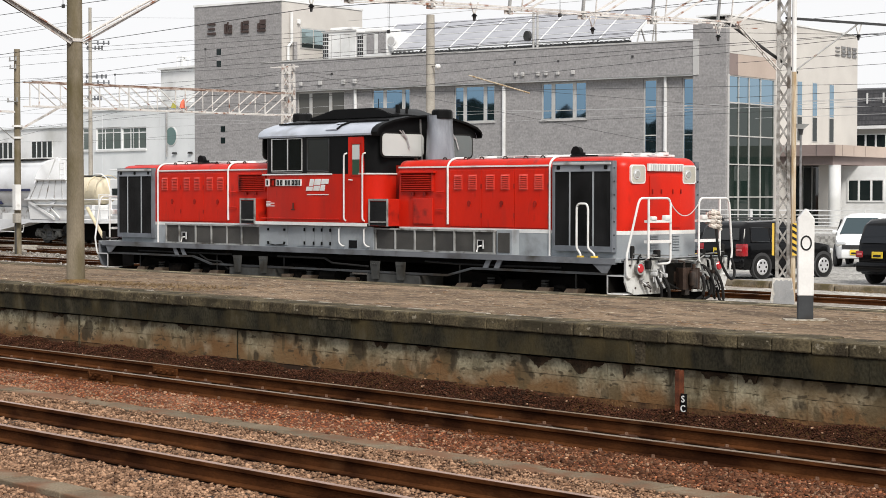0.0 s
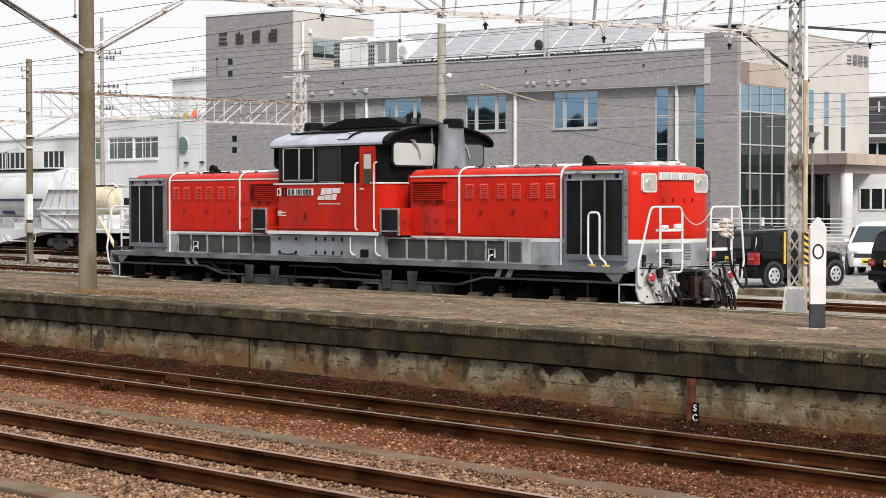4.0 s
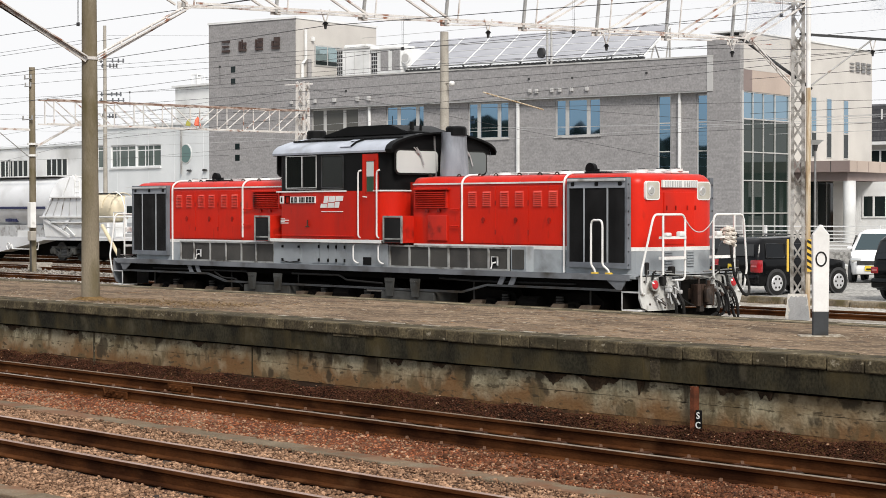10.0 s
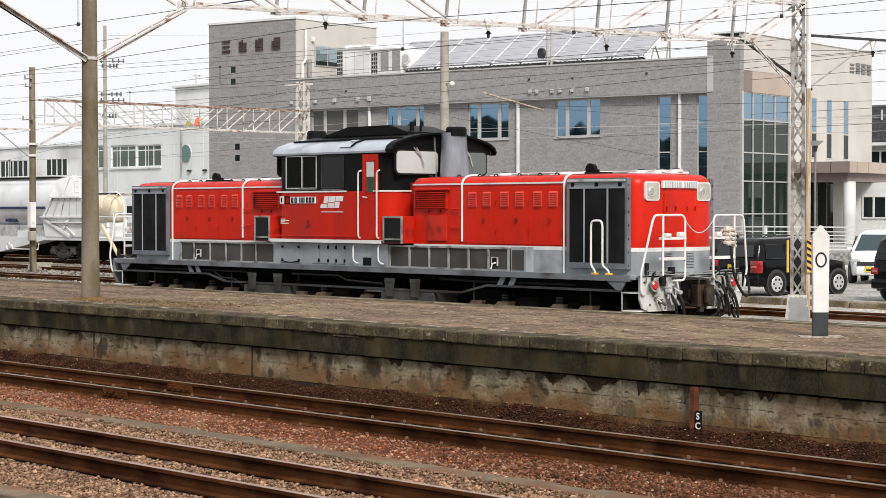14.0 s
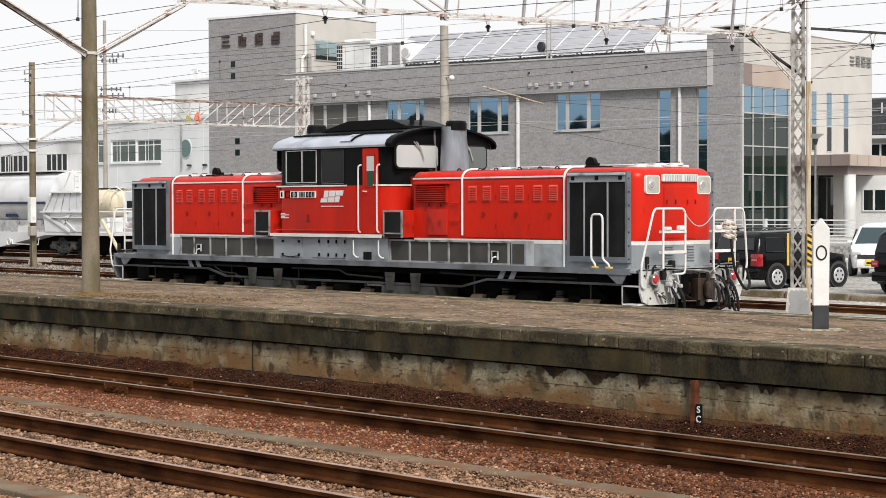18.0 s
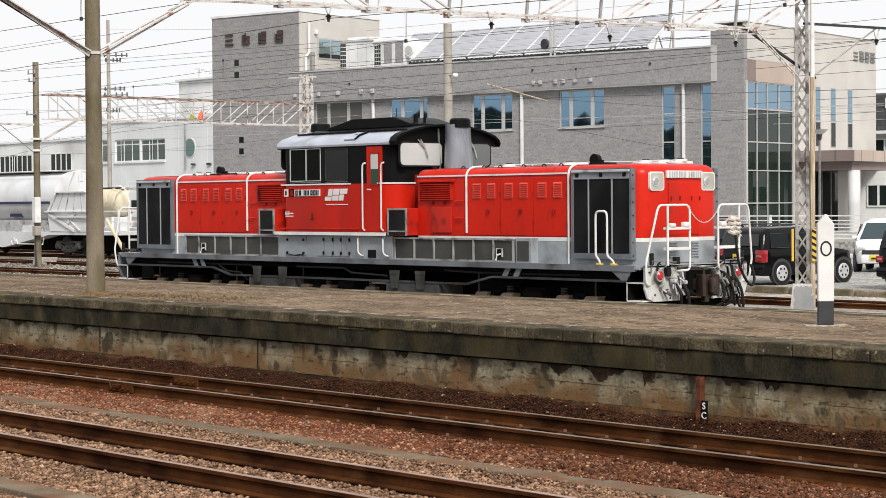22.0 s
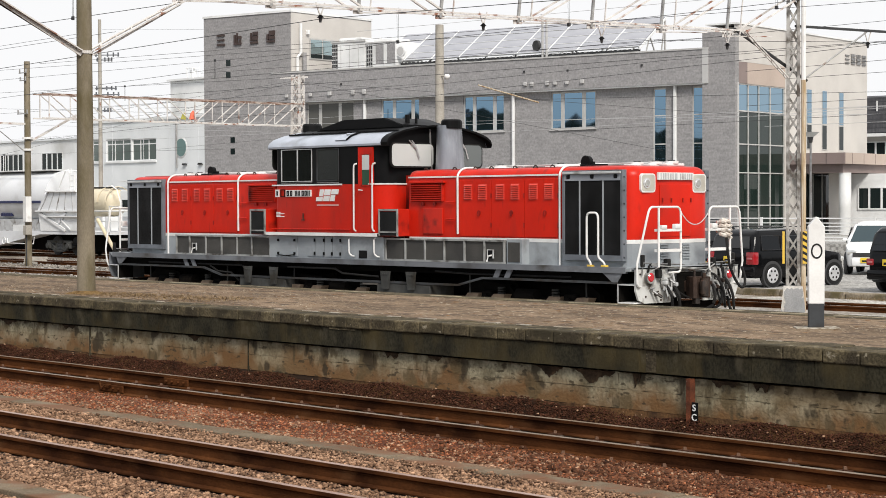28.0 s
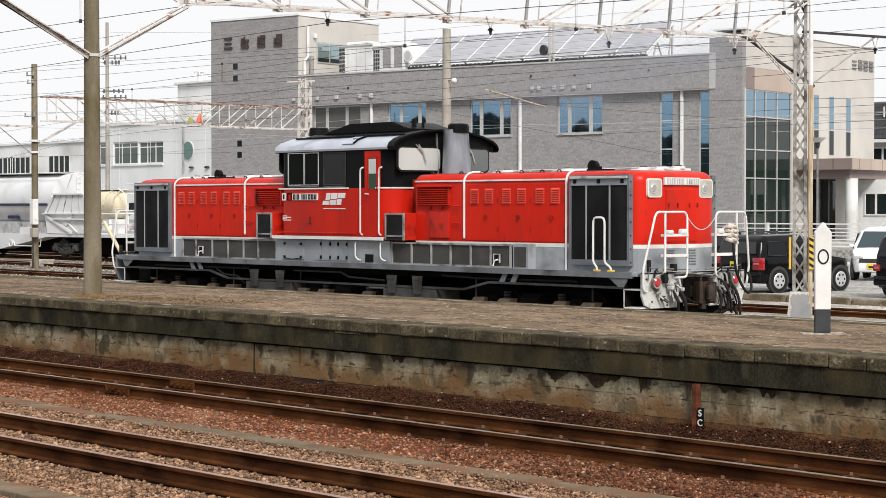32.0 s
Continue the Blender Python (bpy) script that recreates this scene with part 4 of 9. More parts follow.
# end beams, steps, rails and coupling gear
for d in (-1, 1):
    u = d * 8.51
    bm = prism(bmesh.new(), [(-1.40, 0.72), (-1.40, 1.13), (1.40, 1.13), (1.40, 0.72), (1.33, 0.56), (1.18, 0.5), (0.42, 0.5), (0.42, 0.68), (-0.42, 0.68), (-0.42, 0.5), (-1.18, 0.5), (-1.33, 0.56)], "x", u - 0.02, u + 0.02)
    # Rear plate takes a darker grey: the shadow on its inner face.
    beam = part("end_beam", bm, M_ENDPLATE if d > 0 else M_SILL, loco, "dirty pale grey end plate" if d > 0 else "rear end plate, darker grey for the shade inside it")
    part("end_platform", boxed(*sorted((d * 8.0, d * 8.53)), -1.4, 1.4, 1.1, 1.135, bevel=0.006), M_GREY, loco)
    for s in (-1, 1):
        lampx = part("tail_lamp", tube(bmesh.new(), [(u, s * 1.08, 0.96), (u + d * 0.09, s * 1.08, 0.96)], 0.11, 18), M_MIDGREY, loco, "round tail lamp with red lens", smooth=True)
        part("lens", tube(bmesh.new(), [(u + d * 0.085, s * 1.08, 0.96), (u + d * 0.11, s * 1.08, 0.96)], 0.088, 16, 0.06), M_LENS, lampx, "red lens")
        # corner steps
        step = part("corner_step", boxed(*sorted((d * 8.1, d * 8.14)), *sorted((s * 1.0, s * 1.4)), 0.52, 1.1), M_UNDER, loco, "dark corner step well with white treads")
        for z in (0.5, 0.82):
            part("tread", boxed(*sorted((d * 8.1, d * 8.49)), *sorted((s * 1.0, s * 1.42)), z, z + 0.022), M_WHITE if z < 0.6 else M_LIGHTGREY, step, "white-edged tread")
        part("step_post", boxed(*sorted((d * 8.1, d * 8.118)), *sorted((s * 1.4, s * 1.42)), 0.5, 0.83), M_LIGHTGREY, step, "white step post")
        part("step_side", boxed(*sorted((d * 8.14, d * 8.49)), *sorted((s * 1.0, s * 1.03)), 0.52, 1.1), M_UNDER, step)
        # end rails
        w = u + d * 0.18
        pts = [(u, s * 1.26, 0.80), (u + d * 0.06, s * 1.38, 0.80), (u + d * 0.06, s * 1.42, 0.88), (u + d * 0.09, s * 1.45, 1.2), (w, s * 1.25, 2.12), (w, s * 1.19, 2.2), (w, s * 0.45, 2.2), (w, s * 0.39, 2.12),
               (w, s * 0.39, 1.1), (w, s * 0.43, 1.04), (u, s * 0.58, 1.03)]
        rail = part("end_rail", tube(bmesh.new(), soften(pts), 0.02, 8), M_WHITE, loco, "white tubular end rail")
        part("rail_upright", tube(bmesh.new(), [(w, s * 0.98, 2.2), (w, s * 0.98, 1.14), (u, s * 1.04, 1.05)], 0.021, 8), M_WHITE, rail)
        for z, h in ((1.79, 0.045), (1.43, 0.05)):
            part("rail_tread", boxed(*sorted((w - d * 0.1, w + d * 0.03)), *sorted((s * 0.39, s * 0.98)), z - h / 2, z + h / 2), M_WHITE, rail, "white plate tread")
        for y0, z1 in ((0.44, 1.9), (0.8, 1.88)):
            part("marker_bracket", boxed(*sorted((w - d * 0.05, w + d * 0.05)), *sorted((s * y0, s * (y0 + 0.14))), 1.81, z1, bevel=0.02), M_WHITE, rail, smooth=True)
        # air hoses and cocks
        for y, r in ((0.52, 0.03), (0.72, 0.026)):
            pts = [(u + d * 0.03, s * y, 0.82), (u + d * 0.16, s * y, 0.78), (u + d * 0.24, s * (y - 0.02), 0.62), (u + d * 0.22, s * (y - 0.06), 0.42), (u + d * 0.14, s * (y - 0.14), 0.36)]
            hose = part("air_hose", tube(bmesh.new(), soften(pts), r, 7), M_HOSE, loco, "hanging black air hose")
            bm = boxed(*sorted((u + d * 0.02, u + d * 0.14)), *sorted((s * (y - 0.05), s * (y + 0.05))), 0.78, 0.88, bevel=0.015)
            tube(bm, [(u + d * 0.1, s * (y + 0.02), 0.9), (u + d * 0.16, s * (y + 0.1), 0.72)], 0.016, 6)
            part("cock", bm, M_STEEL, hose, "worn steel cock")
        for y, z in ((0.62, 1.2), (0.86, 1.02)):
            bm = boxed(*sorted((u, u + d * 0.12)), *sorted((s * (y - 0.045), s * (y + 0.045))), z - 0.08, z + 0.08, bevel=0.02)
            part("junction_box", bm, M_HOSE, loco, "black junction box")
        part("lever_rod", tube(bmesh.new(), [(u + d * 0.1, s * 0.2, 1.17), (u + d * 0.1, s * 1.0, 1.2), (u + d * 0.05, s * 1.25, 1.22), (u + d * 0.05, s * 1.28, 1.0)], 0.014, 6), M_STEEL, loco, "uncoupling lever")
        part("hose_bracket", boxed(*sorted((u, u + d * 0.06)), *sorted((s * 1.2, s * 1.28)), 1.14, 1.36, bevel=0.02), M_HOSE, loco)
    for y, z0, z1 in ((-0.78, 0.62, 1.1), (-0.66, 0.55, 0.95), (-0.5, 0.6, 1.05), (0.44, 0.6, 1.05), (0.64, 0.5, 1.0), (0.8, 0.62, 1.1), (0.95, 0.55, 0.9)):
        bm = tube(bmesh.new(), [(u, y, z1), (u + d * 0.09, y, z1 - 0.03), (u + d * 0.12, y + 0.02, (z0 + z1) / 2), (u + d * 0.16, y + 0.07, z0), (u + d * 0.1, y + 0.12, z0 - 0.06)], 0.018, 6)
        part("end_pipe", bm, M_LIGHTGREY if y < 0 else M_MIDGREY if z1 > 1.0 else M_HOSE, loco, "bent air pipe")
        bm = boxed(*sorted((u + d * 0.07, u + d * 0.2)), y - 0.03, y + 0.03, (z0 + z1) / 2 - 0.035, (z0 + z1) / 2 + 0.035, bevel=0.015)
        part("pipe_valve", bm, M_LIGHTGREY if y < 0 else M_COUPLER, loco, smooth=True)
    # coupler
    bm = boxed(*sorted((d * 8.3, d * 8.64)), -0.12, 0.12, 0.66, 0.88, bevel=0.03)
    jaw = [(8.6, -0.13), (8.6, 0.13), (8.7, 0.17), (8.84, 0.2), (8.9, 0.17), (8.89, 0.1), (8.79, 0.07), (8.76, -0.02), (8.8, -0.1), (8.86, -0.15), (8.82, -0.2), (8.7, -0.17)]
    prism(bm, [(d * p, q) for p, q in jaw], "z", 0.57, 0.95)
    coup = part("coupler", bm, M_COUPLER, loco, "oily rusted knuckle coupler")
    knuckle = tube(bmesh.new(), [(d * 8.83, 0.09, 0.6), (d * 8.83, 0.09, 0.92)], 0.075, 12)
    box(knuckle, *sorted((d * 8.8, d * 8.9)), -0.03, 0.1, 0.63, 0.89, bevel=0.03)
    part("knuckle", knuckle, M_KNUCKLE, coup, "dark worn knuckle", smooth=True)
    part("coupler_pin", tube(bmesh.new(), [(d * 8.83, 0.09, 0.9), (d * 8.83, 0.09, 1.02)], 0.035, 8), M_COUPLER, coup)
    part("lock_lifter", tube(bmesh.new(), [(d * 8.72, -0.05, 0.95), (d * 8.72, -0.05, 1.06), (d * 8.68, -0.16, 1.08)], 0.022, 6), M_KNUCKLE, coup)
    part("bottom_lug", boxed(*sorted((d * 8.66, d * 8.76)), -0.06, 0.06, 0.46, 0.58, bevel=0.015), M_KNUCKLE, coup)
    for q in (-0.42, 0.36):
        part("pocket_cheek", boxed(*sorted((d * 8.52, d * 8.57)), q, q + 0.06, 0.58, 1.03, bevel=0.01), M_FRAME, loco, "worn steel cheek beside the coupler")
    part("coupler_pocket", boxed(*sorted((d * 8.4, d * 8.535)), -0.42, 0.42, 0.56, 1.03), M_UNDER, loco, "black coupler pocket")
    part("plough_guard", boxed(*sorted((d * 8.3, d * 8.4)), -0.9, 0.9, 0.16, 0.5), M_UNDER, loco, "dark rail guard")
    pts = [(u + d * 0.18, -0.39 + 0.78 * t, 2.12 - 0.95 * t * (1 - t)) for t in [i / 14 for i in range(15)]]
    part("safety_chain", tube(bmesh.new(), pts, 0.009, 6), M_LIGHTGREY, loco, "slack pale safety chain")
M_CREAMBAR = surf("cream_bar_paint", (0.68, 0.6, 0.42), (0.55, 0.47, 0.32), 0.55, 3, 40, 0.05)
M_WRAP = surf("grimy_cable_wrap", (0.74, 0.69, 0.63), (0.5, 0.43, 0.37), 0.7, 10, 40, 0.2, stain=(0.1, 0.07, 0.05), stain_scale=8)
# bundled jumper cable on the far front rail
bm = bmesh.new()
for i in range(11):
    a = i * 2.1
    tube(bm, [(8.66 + 0.05 * math.sin(a), 0.72 + 0.07 * math.cos(a), 1.97 - 0.026 * i), (8.73 + 0.04 * math.cos(a), 0.86, 1.93 - 0.027 * i + 0.02 * math.sin(3 * a)), (8.68, 0.97 + 0.06 * math.sin(a), 1.87 - 0.024 * i)], 0.034, 7)
part("wrapped_cable", bm, M_WRAP, loco, "pale wrapped cable bundle on the end rail", smooth=True)
pts = [(8.7, 0.86, 1.7), (8.74, 0.85, 1.4), (8.77, 0.88, 1.1), (8.79, 1.0, 0.88), (8.8, 1.1, 0.76), (8.8, 1.19, 0.71), (8.79, 1.27, 0.74), (8.77, 1.32, 0.83), (8.74, 1.33, 0.95), (8.7, 1.3, 1.1)]
part("jumper_cable", tube(bmesh.new(), soften(pts), 0.025, 8), M_HOSE, loco, "thick black jumper cable")
for d in (-1, 1):
    pts = [(d * (8.6 + 0.12 * math.sin(math.pi * t)), -0.5 + 0.95 * t, 0.78 - 0.9 * t * (1 - t)) for t in [i / 12 for i in range(13)]]
    part("slack_cable", tube(bmesh.new(), pts, 0.014, 6), M_HOSE, loco, "slack black cable under the coupler")
    part("uncoupling_rod", tube(bmesh.new(), [(d * 8.62, -1.1, 1.18), (d * 8.66, -0.4, 1.12), (d * 8.7, 0.3, 1.06), (d * 8.64, 0.6, 1.16)], 0.013, 6), M_MIDGREY, loco)
    for y in (-1.14, -0.82, 0.85, 1.16):
        part("rubber_stop", tube(bmesh.new(), [(d * 8.57, y, 0.98), (d * 8.6, y, 1.16), (d * 8.6, y + 0.05, 1.2), (d * 8.57, y + 0.1, 1.16)], 0.02, 6), M_HOSE, loco, "black rubber-clad stop")
    for y, z in ((-0.78, 0.92), (-0.68, 0.78), (-0.6, 0.7), (0.62, 0.86), (0.7, 0.74)):
        part("valve_body", tube(bmesh.new(), [(d * 8.56, y, z), (d * 8.66, y + 0.03, z - 0.02), (d * 8.7, y + 0.05, z - 0.1)], 0.033, 8, 0.022), M_MIDGREY if z > 0.76 else M_STEEL, loco, "worn valve body", smooth=True)
    part("deck_lip", boxed(*sorted((d * 8.5, d * 8.56)), -0.55, 0.55, 1.045, 1.09), M_FRAME, loco, "dark edge of the end deck")
part("leaning_bar", tube(bmesh.new(), [(-9.35, -1.2, 1.92), (-8.62, -1.2, 1.2)], 0.045, 8), M_CREAMBAR, loco, "cream leaning bar at the rear end")
for y, o, low, r in ((0.66, 0.08, 0.36, 0.022), (0.84, 0.14, 0.26, 0.027)):
    pts = [(8.54, y, 0.98), (8.62, y, 0.96), (8.7 + o * 0.5, y + 0.02, 0.8), (8.7 + o, y + 0.05, (0.9 + low) / 2), (8.68 + o, y + 0.1, low + 0.05), (8.66 + o * 0.6, y + 0.17, low), (8.62, y + 0.22, low + 0.08), (8.56, y + 0.22, low + 0.3)]
    part("looped_hose", tube(bmesh.new(), soften(pts, 0.1), r, 8), M_HOSE, loco, "thick black hose looped below the end deck", smooth=True)
for y, z, r in ((-1.02, 0.72, 0.03), (-0.9, 0.66, 0.035), (-0.56, 0.9, 0.03), (0.5, 0.72, 0.035), (0.9, 0.66, 0.03), (1.02, 0.74, 0.03)):
    bm = tube(bmesh.new(), [(8.52, y, z), (8.6, y, z), (8.66, y + 0.04, z - 0.06)], r, 8, r * 0.7)
    tube(bm, [(8.57, y - 0.05, z + 0.03), (8.57, y + 0.06, z + 0.05)], 0.012, 5)
    part("angle_cock", bm, M_STEEL if z > 0.7 else M_KNUCKLE, loco, "worn angle cock with lever", smooth=True)
for y, z in ((-1.15, 0.62), (-0.75, 0.55), (0.55, 0.55), (1.15, 0.62), (-1.3, 1.02), (-0.95, 1.04), (0.95, 1.04), (1.3, 1.02)):
    part("plate_bolt", tube(bmesh.new(), [(8.52, y, z), (8.545, y, z)], 0.018, 6), M_KNUCKLE, loco)
part("pipe_joint", boxed(8.64, 8.7, 0.9, 1.02, 0.7, 0.78, bevel=0.01), M_STEEL, loco)


# ---- more materials: ground, tracks, platform, overhead gear ----
M_GROUND = surf("trodden_ballast", (0.12, 0.066, 0.044), (0.06, 0.033, 0.022), 0.95, 1.5, 60, 0.5, stain=(0.085, 0.047, 0.033), stain_scale=0.6, stain_at=(0.45, 0.65), grit=0.7, grit_at=(0.4, 0.6))
M_DUST = surf("rust_red_dust", (0.145, 0.05, 0.024), (0.078, 0.027, 0.014), 0.95, 1.8, 70, 0.4, stain=(0.22, 0.125, 0.08), stain_scale=1.3, stain_at=(0.5, 0.66), grit=0.7, grit_at=(0.4, 0.6))
M_YARD = surf("pale_yard_gravel", (0.58, 0.55, 0.5), (0.3, 0.28, 0.25), 0.95, 1.2, 9, 0.5, stain=(0.2, 0.16, 0.12), stain_scale=0.3, grit=0.8, grit_at=(0.4, 0.6))
M_STONE_A = surf("brown_ballast_stone", (0.385, 0.235, 0.147), (0.15, 0.083, 0.049), 0.9, 9, 60, 0.4, island=0.55)
M_STONE_B = surf("rust_red_ballast_stone", (0.31, 0.116, 0.055), (0.155, 0.051, 0.024), 0.9, 7, 60, 0.4, island=0.65)
M_STONE_D = surf("rusty_brown_dirt_stone", (0.088, 0.035, 0.019), (0.04, 0.0155, 0.0085), 0.92, 7, 60, 0.4, island=0.42)
M_STONE_E = surf("rust_brown_coarse_stone", (0.15, 0.065, 0.034), (0.07, 0.028, 0.014), 0.92, 7, 60, 0.4, island=0.55)
M_STONE_C = surf("dark_rusty_ballast_stone", (0.06, 0.022, 0.0115), (0.029, 0.011, 0.006), 0.92, 7, 60, 0.3, island=0.6)
M_RAILTOP = surf("worn_rail_head", (0.32, 0.25, 0.19), (0.18, 0.125, 0.085), 0.34, 6, 40, 0.05, metal=0.2, stretch=(0.2, 3, 3))
M_RAILPINK = surf("pinkish_worn_rail_head", (0.37, 0.24, 0.185), (0.24, 0.14, 0.095), 0.42, 6, 40, 0.05, metal=0.2, stretch=(0.2, 3, 3))
M_RAILSIDE = surf("rusted_rail_side", (0.105, 0.039, 0.0135), (0.031, 0.0112, 0.0048), 0.8, 3, 50, 0.3, stretch=(0.5, 1, 1), stain=(0.11, 0.048, 0.02), stain_scale=4, stain_at=(0.58, 0.78), spec=0.03)
M_SLEEPER = surf("tarred_sleeper_wood", (0.045, 0.034, 0.028), (0.075, 0.058, 0.047), 0.9, 4, 40, 0.4, stretch=(6, 0.6, 4), pick=0.3)
M_TROUGH = surf("weathered_trough_concrete", (0.215, 0.168, 0.115), (0.14, 0.105, 0.07), 0.92, 2.5, 60, 0.3, pick=0.1, world=True, stain=(0.16, 0.085, 0.05), stain_scale=2.0, stain_at=(0.48, 0.62), grit=0.6)
def plastered(name):
    """Old plaster over masonry: mottled, washed with rust from the track below, streaked with soot, cracked."""
    m = surf(name, (0.385, 0.34, 0.228), (0.165, 0.136, 0.083), 0.92, 3.4, 26, 0.5, world=True, grit=0.45, grit_at=(0.34, 0.6), spread=(0.36, 0.62))
    n, l = m.node_tree.nodes, m.node_tree.links
    b = n["Principled BSDF"]
    geo = n.new("ShaderNodeNewGeometry")
    sep = n.new("ShaderNodeSeparateXYZ")
    l.new(geo.outputs["Position"], sep.inputs[0])

    def tex(scale, stretch, detail=6):
        v, k = n.new("ShaderNodeMapping"), n.new("ShaderNodeTexNoise")
        v.inputs["Scale"].default_value = stretch
        k.inputs["Scale"].default_value, k.inputs["Detail"].default_value = scale, detail
        l.new(geo.outputs["Position"], v.inputs[0]), l.new(v.outputs[0], k.inputs[0])
        return k.outputs[0]

    def ranged(src, lo, hi, top=1.0):
        k = n.new("ShaderNodeMapRange")
        k.inputs["From Min"].default_value, k.inputs["From Max"].default_value, k.inputs["To Max"].default_value = lo, hi, top
        l.new(src, k.inputs["Value"])
        return k.outputs[0]

    def calc(op, p, q):
        k = n.new("ShaderNodeMath")
        k.operation = op
        for slot, val in zip(k.inputs, (p, q)):
            if isinstance(val, float):
                slot.default_value = val
            else:
                l.new(val, slot)
        return k.outputs[0]

    def over(col, fac, paint):
        k = n.new("ShaderNodeMixRGB")
        k.inputs[2].default_value = (*paint, 1)
        l.new(fac, k.inputs[0]), l.new(col, k.inputs[1])
        return k.outputs[0]

    col = b.inputs["Base Color"].links[0].from_socket
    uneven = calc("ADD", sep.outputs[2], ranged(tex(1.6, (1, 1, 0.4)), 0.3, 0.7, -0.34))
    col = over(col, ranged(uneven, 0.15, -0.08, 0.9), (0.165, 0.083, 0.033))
    col = over(col, ranged(tex(0.7, (1, 1, 1.6)), 0.5, 0.66, 0.6), (0.19, 0.125, 0.062))
    col = over(col, ranged(tex(1.9, (1, 1, 1.3), 7), 0.54, 0.66, 0.32), (0.46, 0.41, 0.29))
    col = over(col, ranged(tex(2.4, (1, 1, 0.8), 8), 0.57, 0.62, 0.75), (0.11, 0.08, 0.042))
    col = over(col, ranged(tex(5.5, (1, 1, 0.35), 8), 0.6, 0.66, 0.7), (0.085, 0.062, 0.034))
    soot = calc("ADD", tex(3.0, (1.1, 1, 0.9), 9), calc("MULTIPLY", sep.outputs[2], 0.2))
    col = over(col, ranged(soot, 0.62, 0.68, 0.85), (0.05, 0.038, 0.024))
    col = over(col, ranged(tex(11.0, (0.6, 1, 1.5), 8), 0.6, 0.66, 0.8), (0.055, 0.042, 0.026))
    l.new(col, b.inputs["Base Color"])
    return m


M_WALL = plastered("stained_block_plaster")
M_WALLRUST = surf("rust_splashed_concrete", (0.17, 0.088, 0.038), (0.085, 0.046, 0.024), 0.92, 1.8, 30, 0.45, stain=(0.04, 0.024, 0.016), stain_scale=1.6, stain_at=(0.5, 0.62), pick=0.06, world=True, grit=0.5, grit_at=(0.34, 0.6))
M_FASCIA = surf("blackened_concrete_fascia", (0.043, 0.038, 0.0235), (0.0165, 0.015, 0.0105), 0.9, 2.4, 30, 0.35, stretch=(1.3, 1, 0.8), stain=(0.075, 0.065, 0.045), stain_scale=3.2, stain_at=(0.58, 0.76), pick=0.04, stain2=((0.06, 0.046, 0.021), 1.6, 0.46, 0.66), world=True, grit=0.6, grit_at=(0.36, 0.6))
M_COPING = surf("mossy_coping_concrete", (0.138, 0.112, 0.066), (0.052, 0.042, 0.028), 0.9, 3.5, 35, 0.5, stain=(0.27, 0.235, 0.17), stain_scale=11.0, stain_at=(0.64, 0.7), pick=0.12, stain2=((0.045, 0.038, 0.024), 2.2, 0.5, 0.62), world=True, grit=0.6, grit_at=(0.38, 0.6))
M_PLATFORM = surf("worn_brown_platform_paving", (0.25, 0.178, 0.117), (0.13, 0.092, 0.061), 0.88, 0.8, 24, 0.6, stretch=(1.0, 2.2, 1), stain=(0.42, 0.34, 0.24), stain_scale=8.5, stain_at=(0.6, 0.68), world=True, stain2=((0.085, 0.06, 0.042), 3.2, 0.54, 0.62), grit=0.55, grit_at=(0.38, 0.6))
M_POLE = surf("lichened_pole_concrete", (0.245, 0.207, 0.15), (0.165, 0.14, 0.1), 0.9, 2.5, 60, 0.3, stretch=(1, 1, 0.4), stain=(0.1, 0.082, 0.04), stain_scale=2.2, stain_at=(0.47, 0.66), grit=0.3)
M_PALEPOLE = surf("pale_pole_concrete", (0.42, 0.39, 0.34), (0.33, 0.305, 0.265), 0.9, 2, 40, 0.15)
M_GALV = surf("weathered_galvanised_steel", (0.43, 0.43, 0.42), (0.29, 0.285, 0.275), 0.55, 3, 50, 0.15, metal=0.3, stain=(0.22, 0.13, 0.08), stain_scale=2.5, stain_at=(0.6, 0.75))
M_TRUSS = surf("white_paint_with_rust", (0.72, 0.70, 0.67), (0.54, 0.51, 0.48), 0.6, 2.5, 40, 0.15, stain=(0.24, 0.11, 0.07), stain_scale=4.0, stain_at=(0.56, 0.68))
M_WIRE = surf("dark_wire", (0.05, 0.05, 0.052), (0.035, 0.035, 0.035), 0.5, 2, 10, 0.0)
M_WIREPALE = surf("bright_wire", (0.5, 0.5, 0.5), (0.4, 0.4, 0.4), 0.5, 2, 10, 0.0)
M_CLIP = surf("dusty_rusted_steel", (0.10, 0.045, 0.025), (0.06, 0.027, 0.016), 0.8, 6, 60, 0.2)
M_BOLT = surf("dust_capped_bolt", (0.26, 0.155, 0.1), (0.15, 0.085, 0.055), 0.8, 6, 60, 0.2)
M_KERB = surf("kerb_concrete", (0.3, 0.255, 0.19), (0.17, 0.14, 0.1), 0.92, 2.5, 20, 0.4, pick=0.15, stain=(0.12, 0.1, 0.055), stain_scale=2.0, stain_at=(0.52, 0.66), grit=0.6)
M_ASPHALT = surf("grey_lot_surface", (0.46, 0.45, 0.42), (0.29, 0.28, 0.265), 0.92, 0.9, 9, 0.3, grit=0.7, grit_at=(0.4, 0.6))
M_WOODPALE = surf("bleached_wood_post", (0.64, 0.57, 0.45), (0.4, 0.29, 0.17), 0.85, 3, 40, 0.3, stretch=(5, 5, 0.5), stain=(0.27, 0.15, 0.07), stain_scale=2, stain_at=(0.54, 0.7))

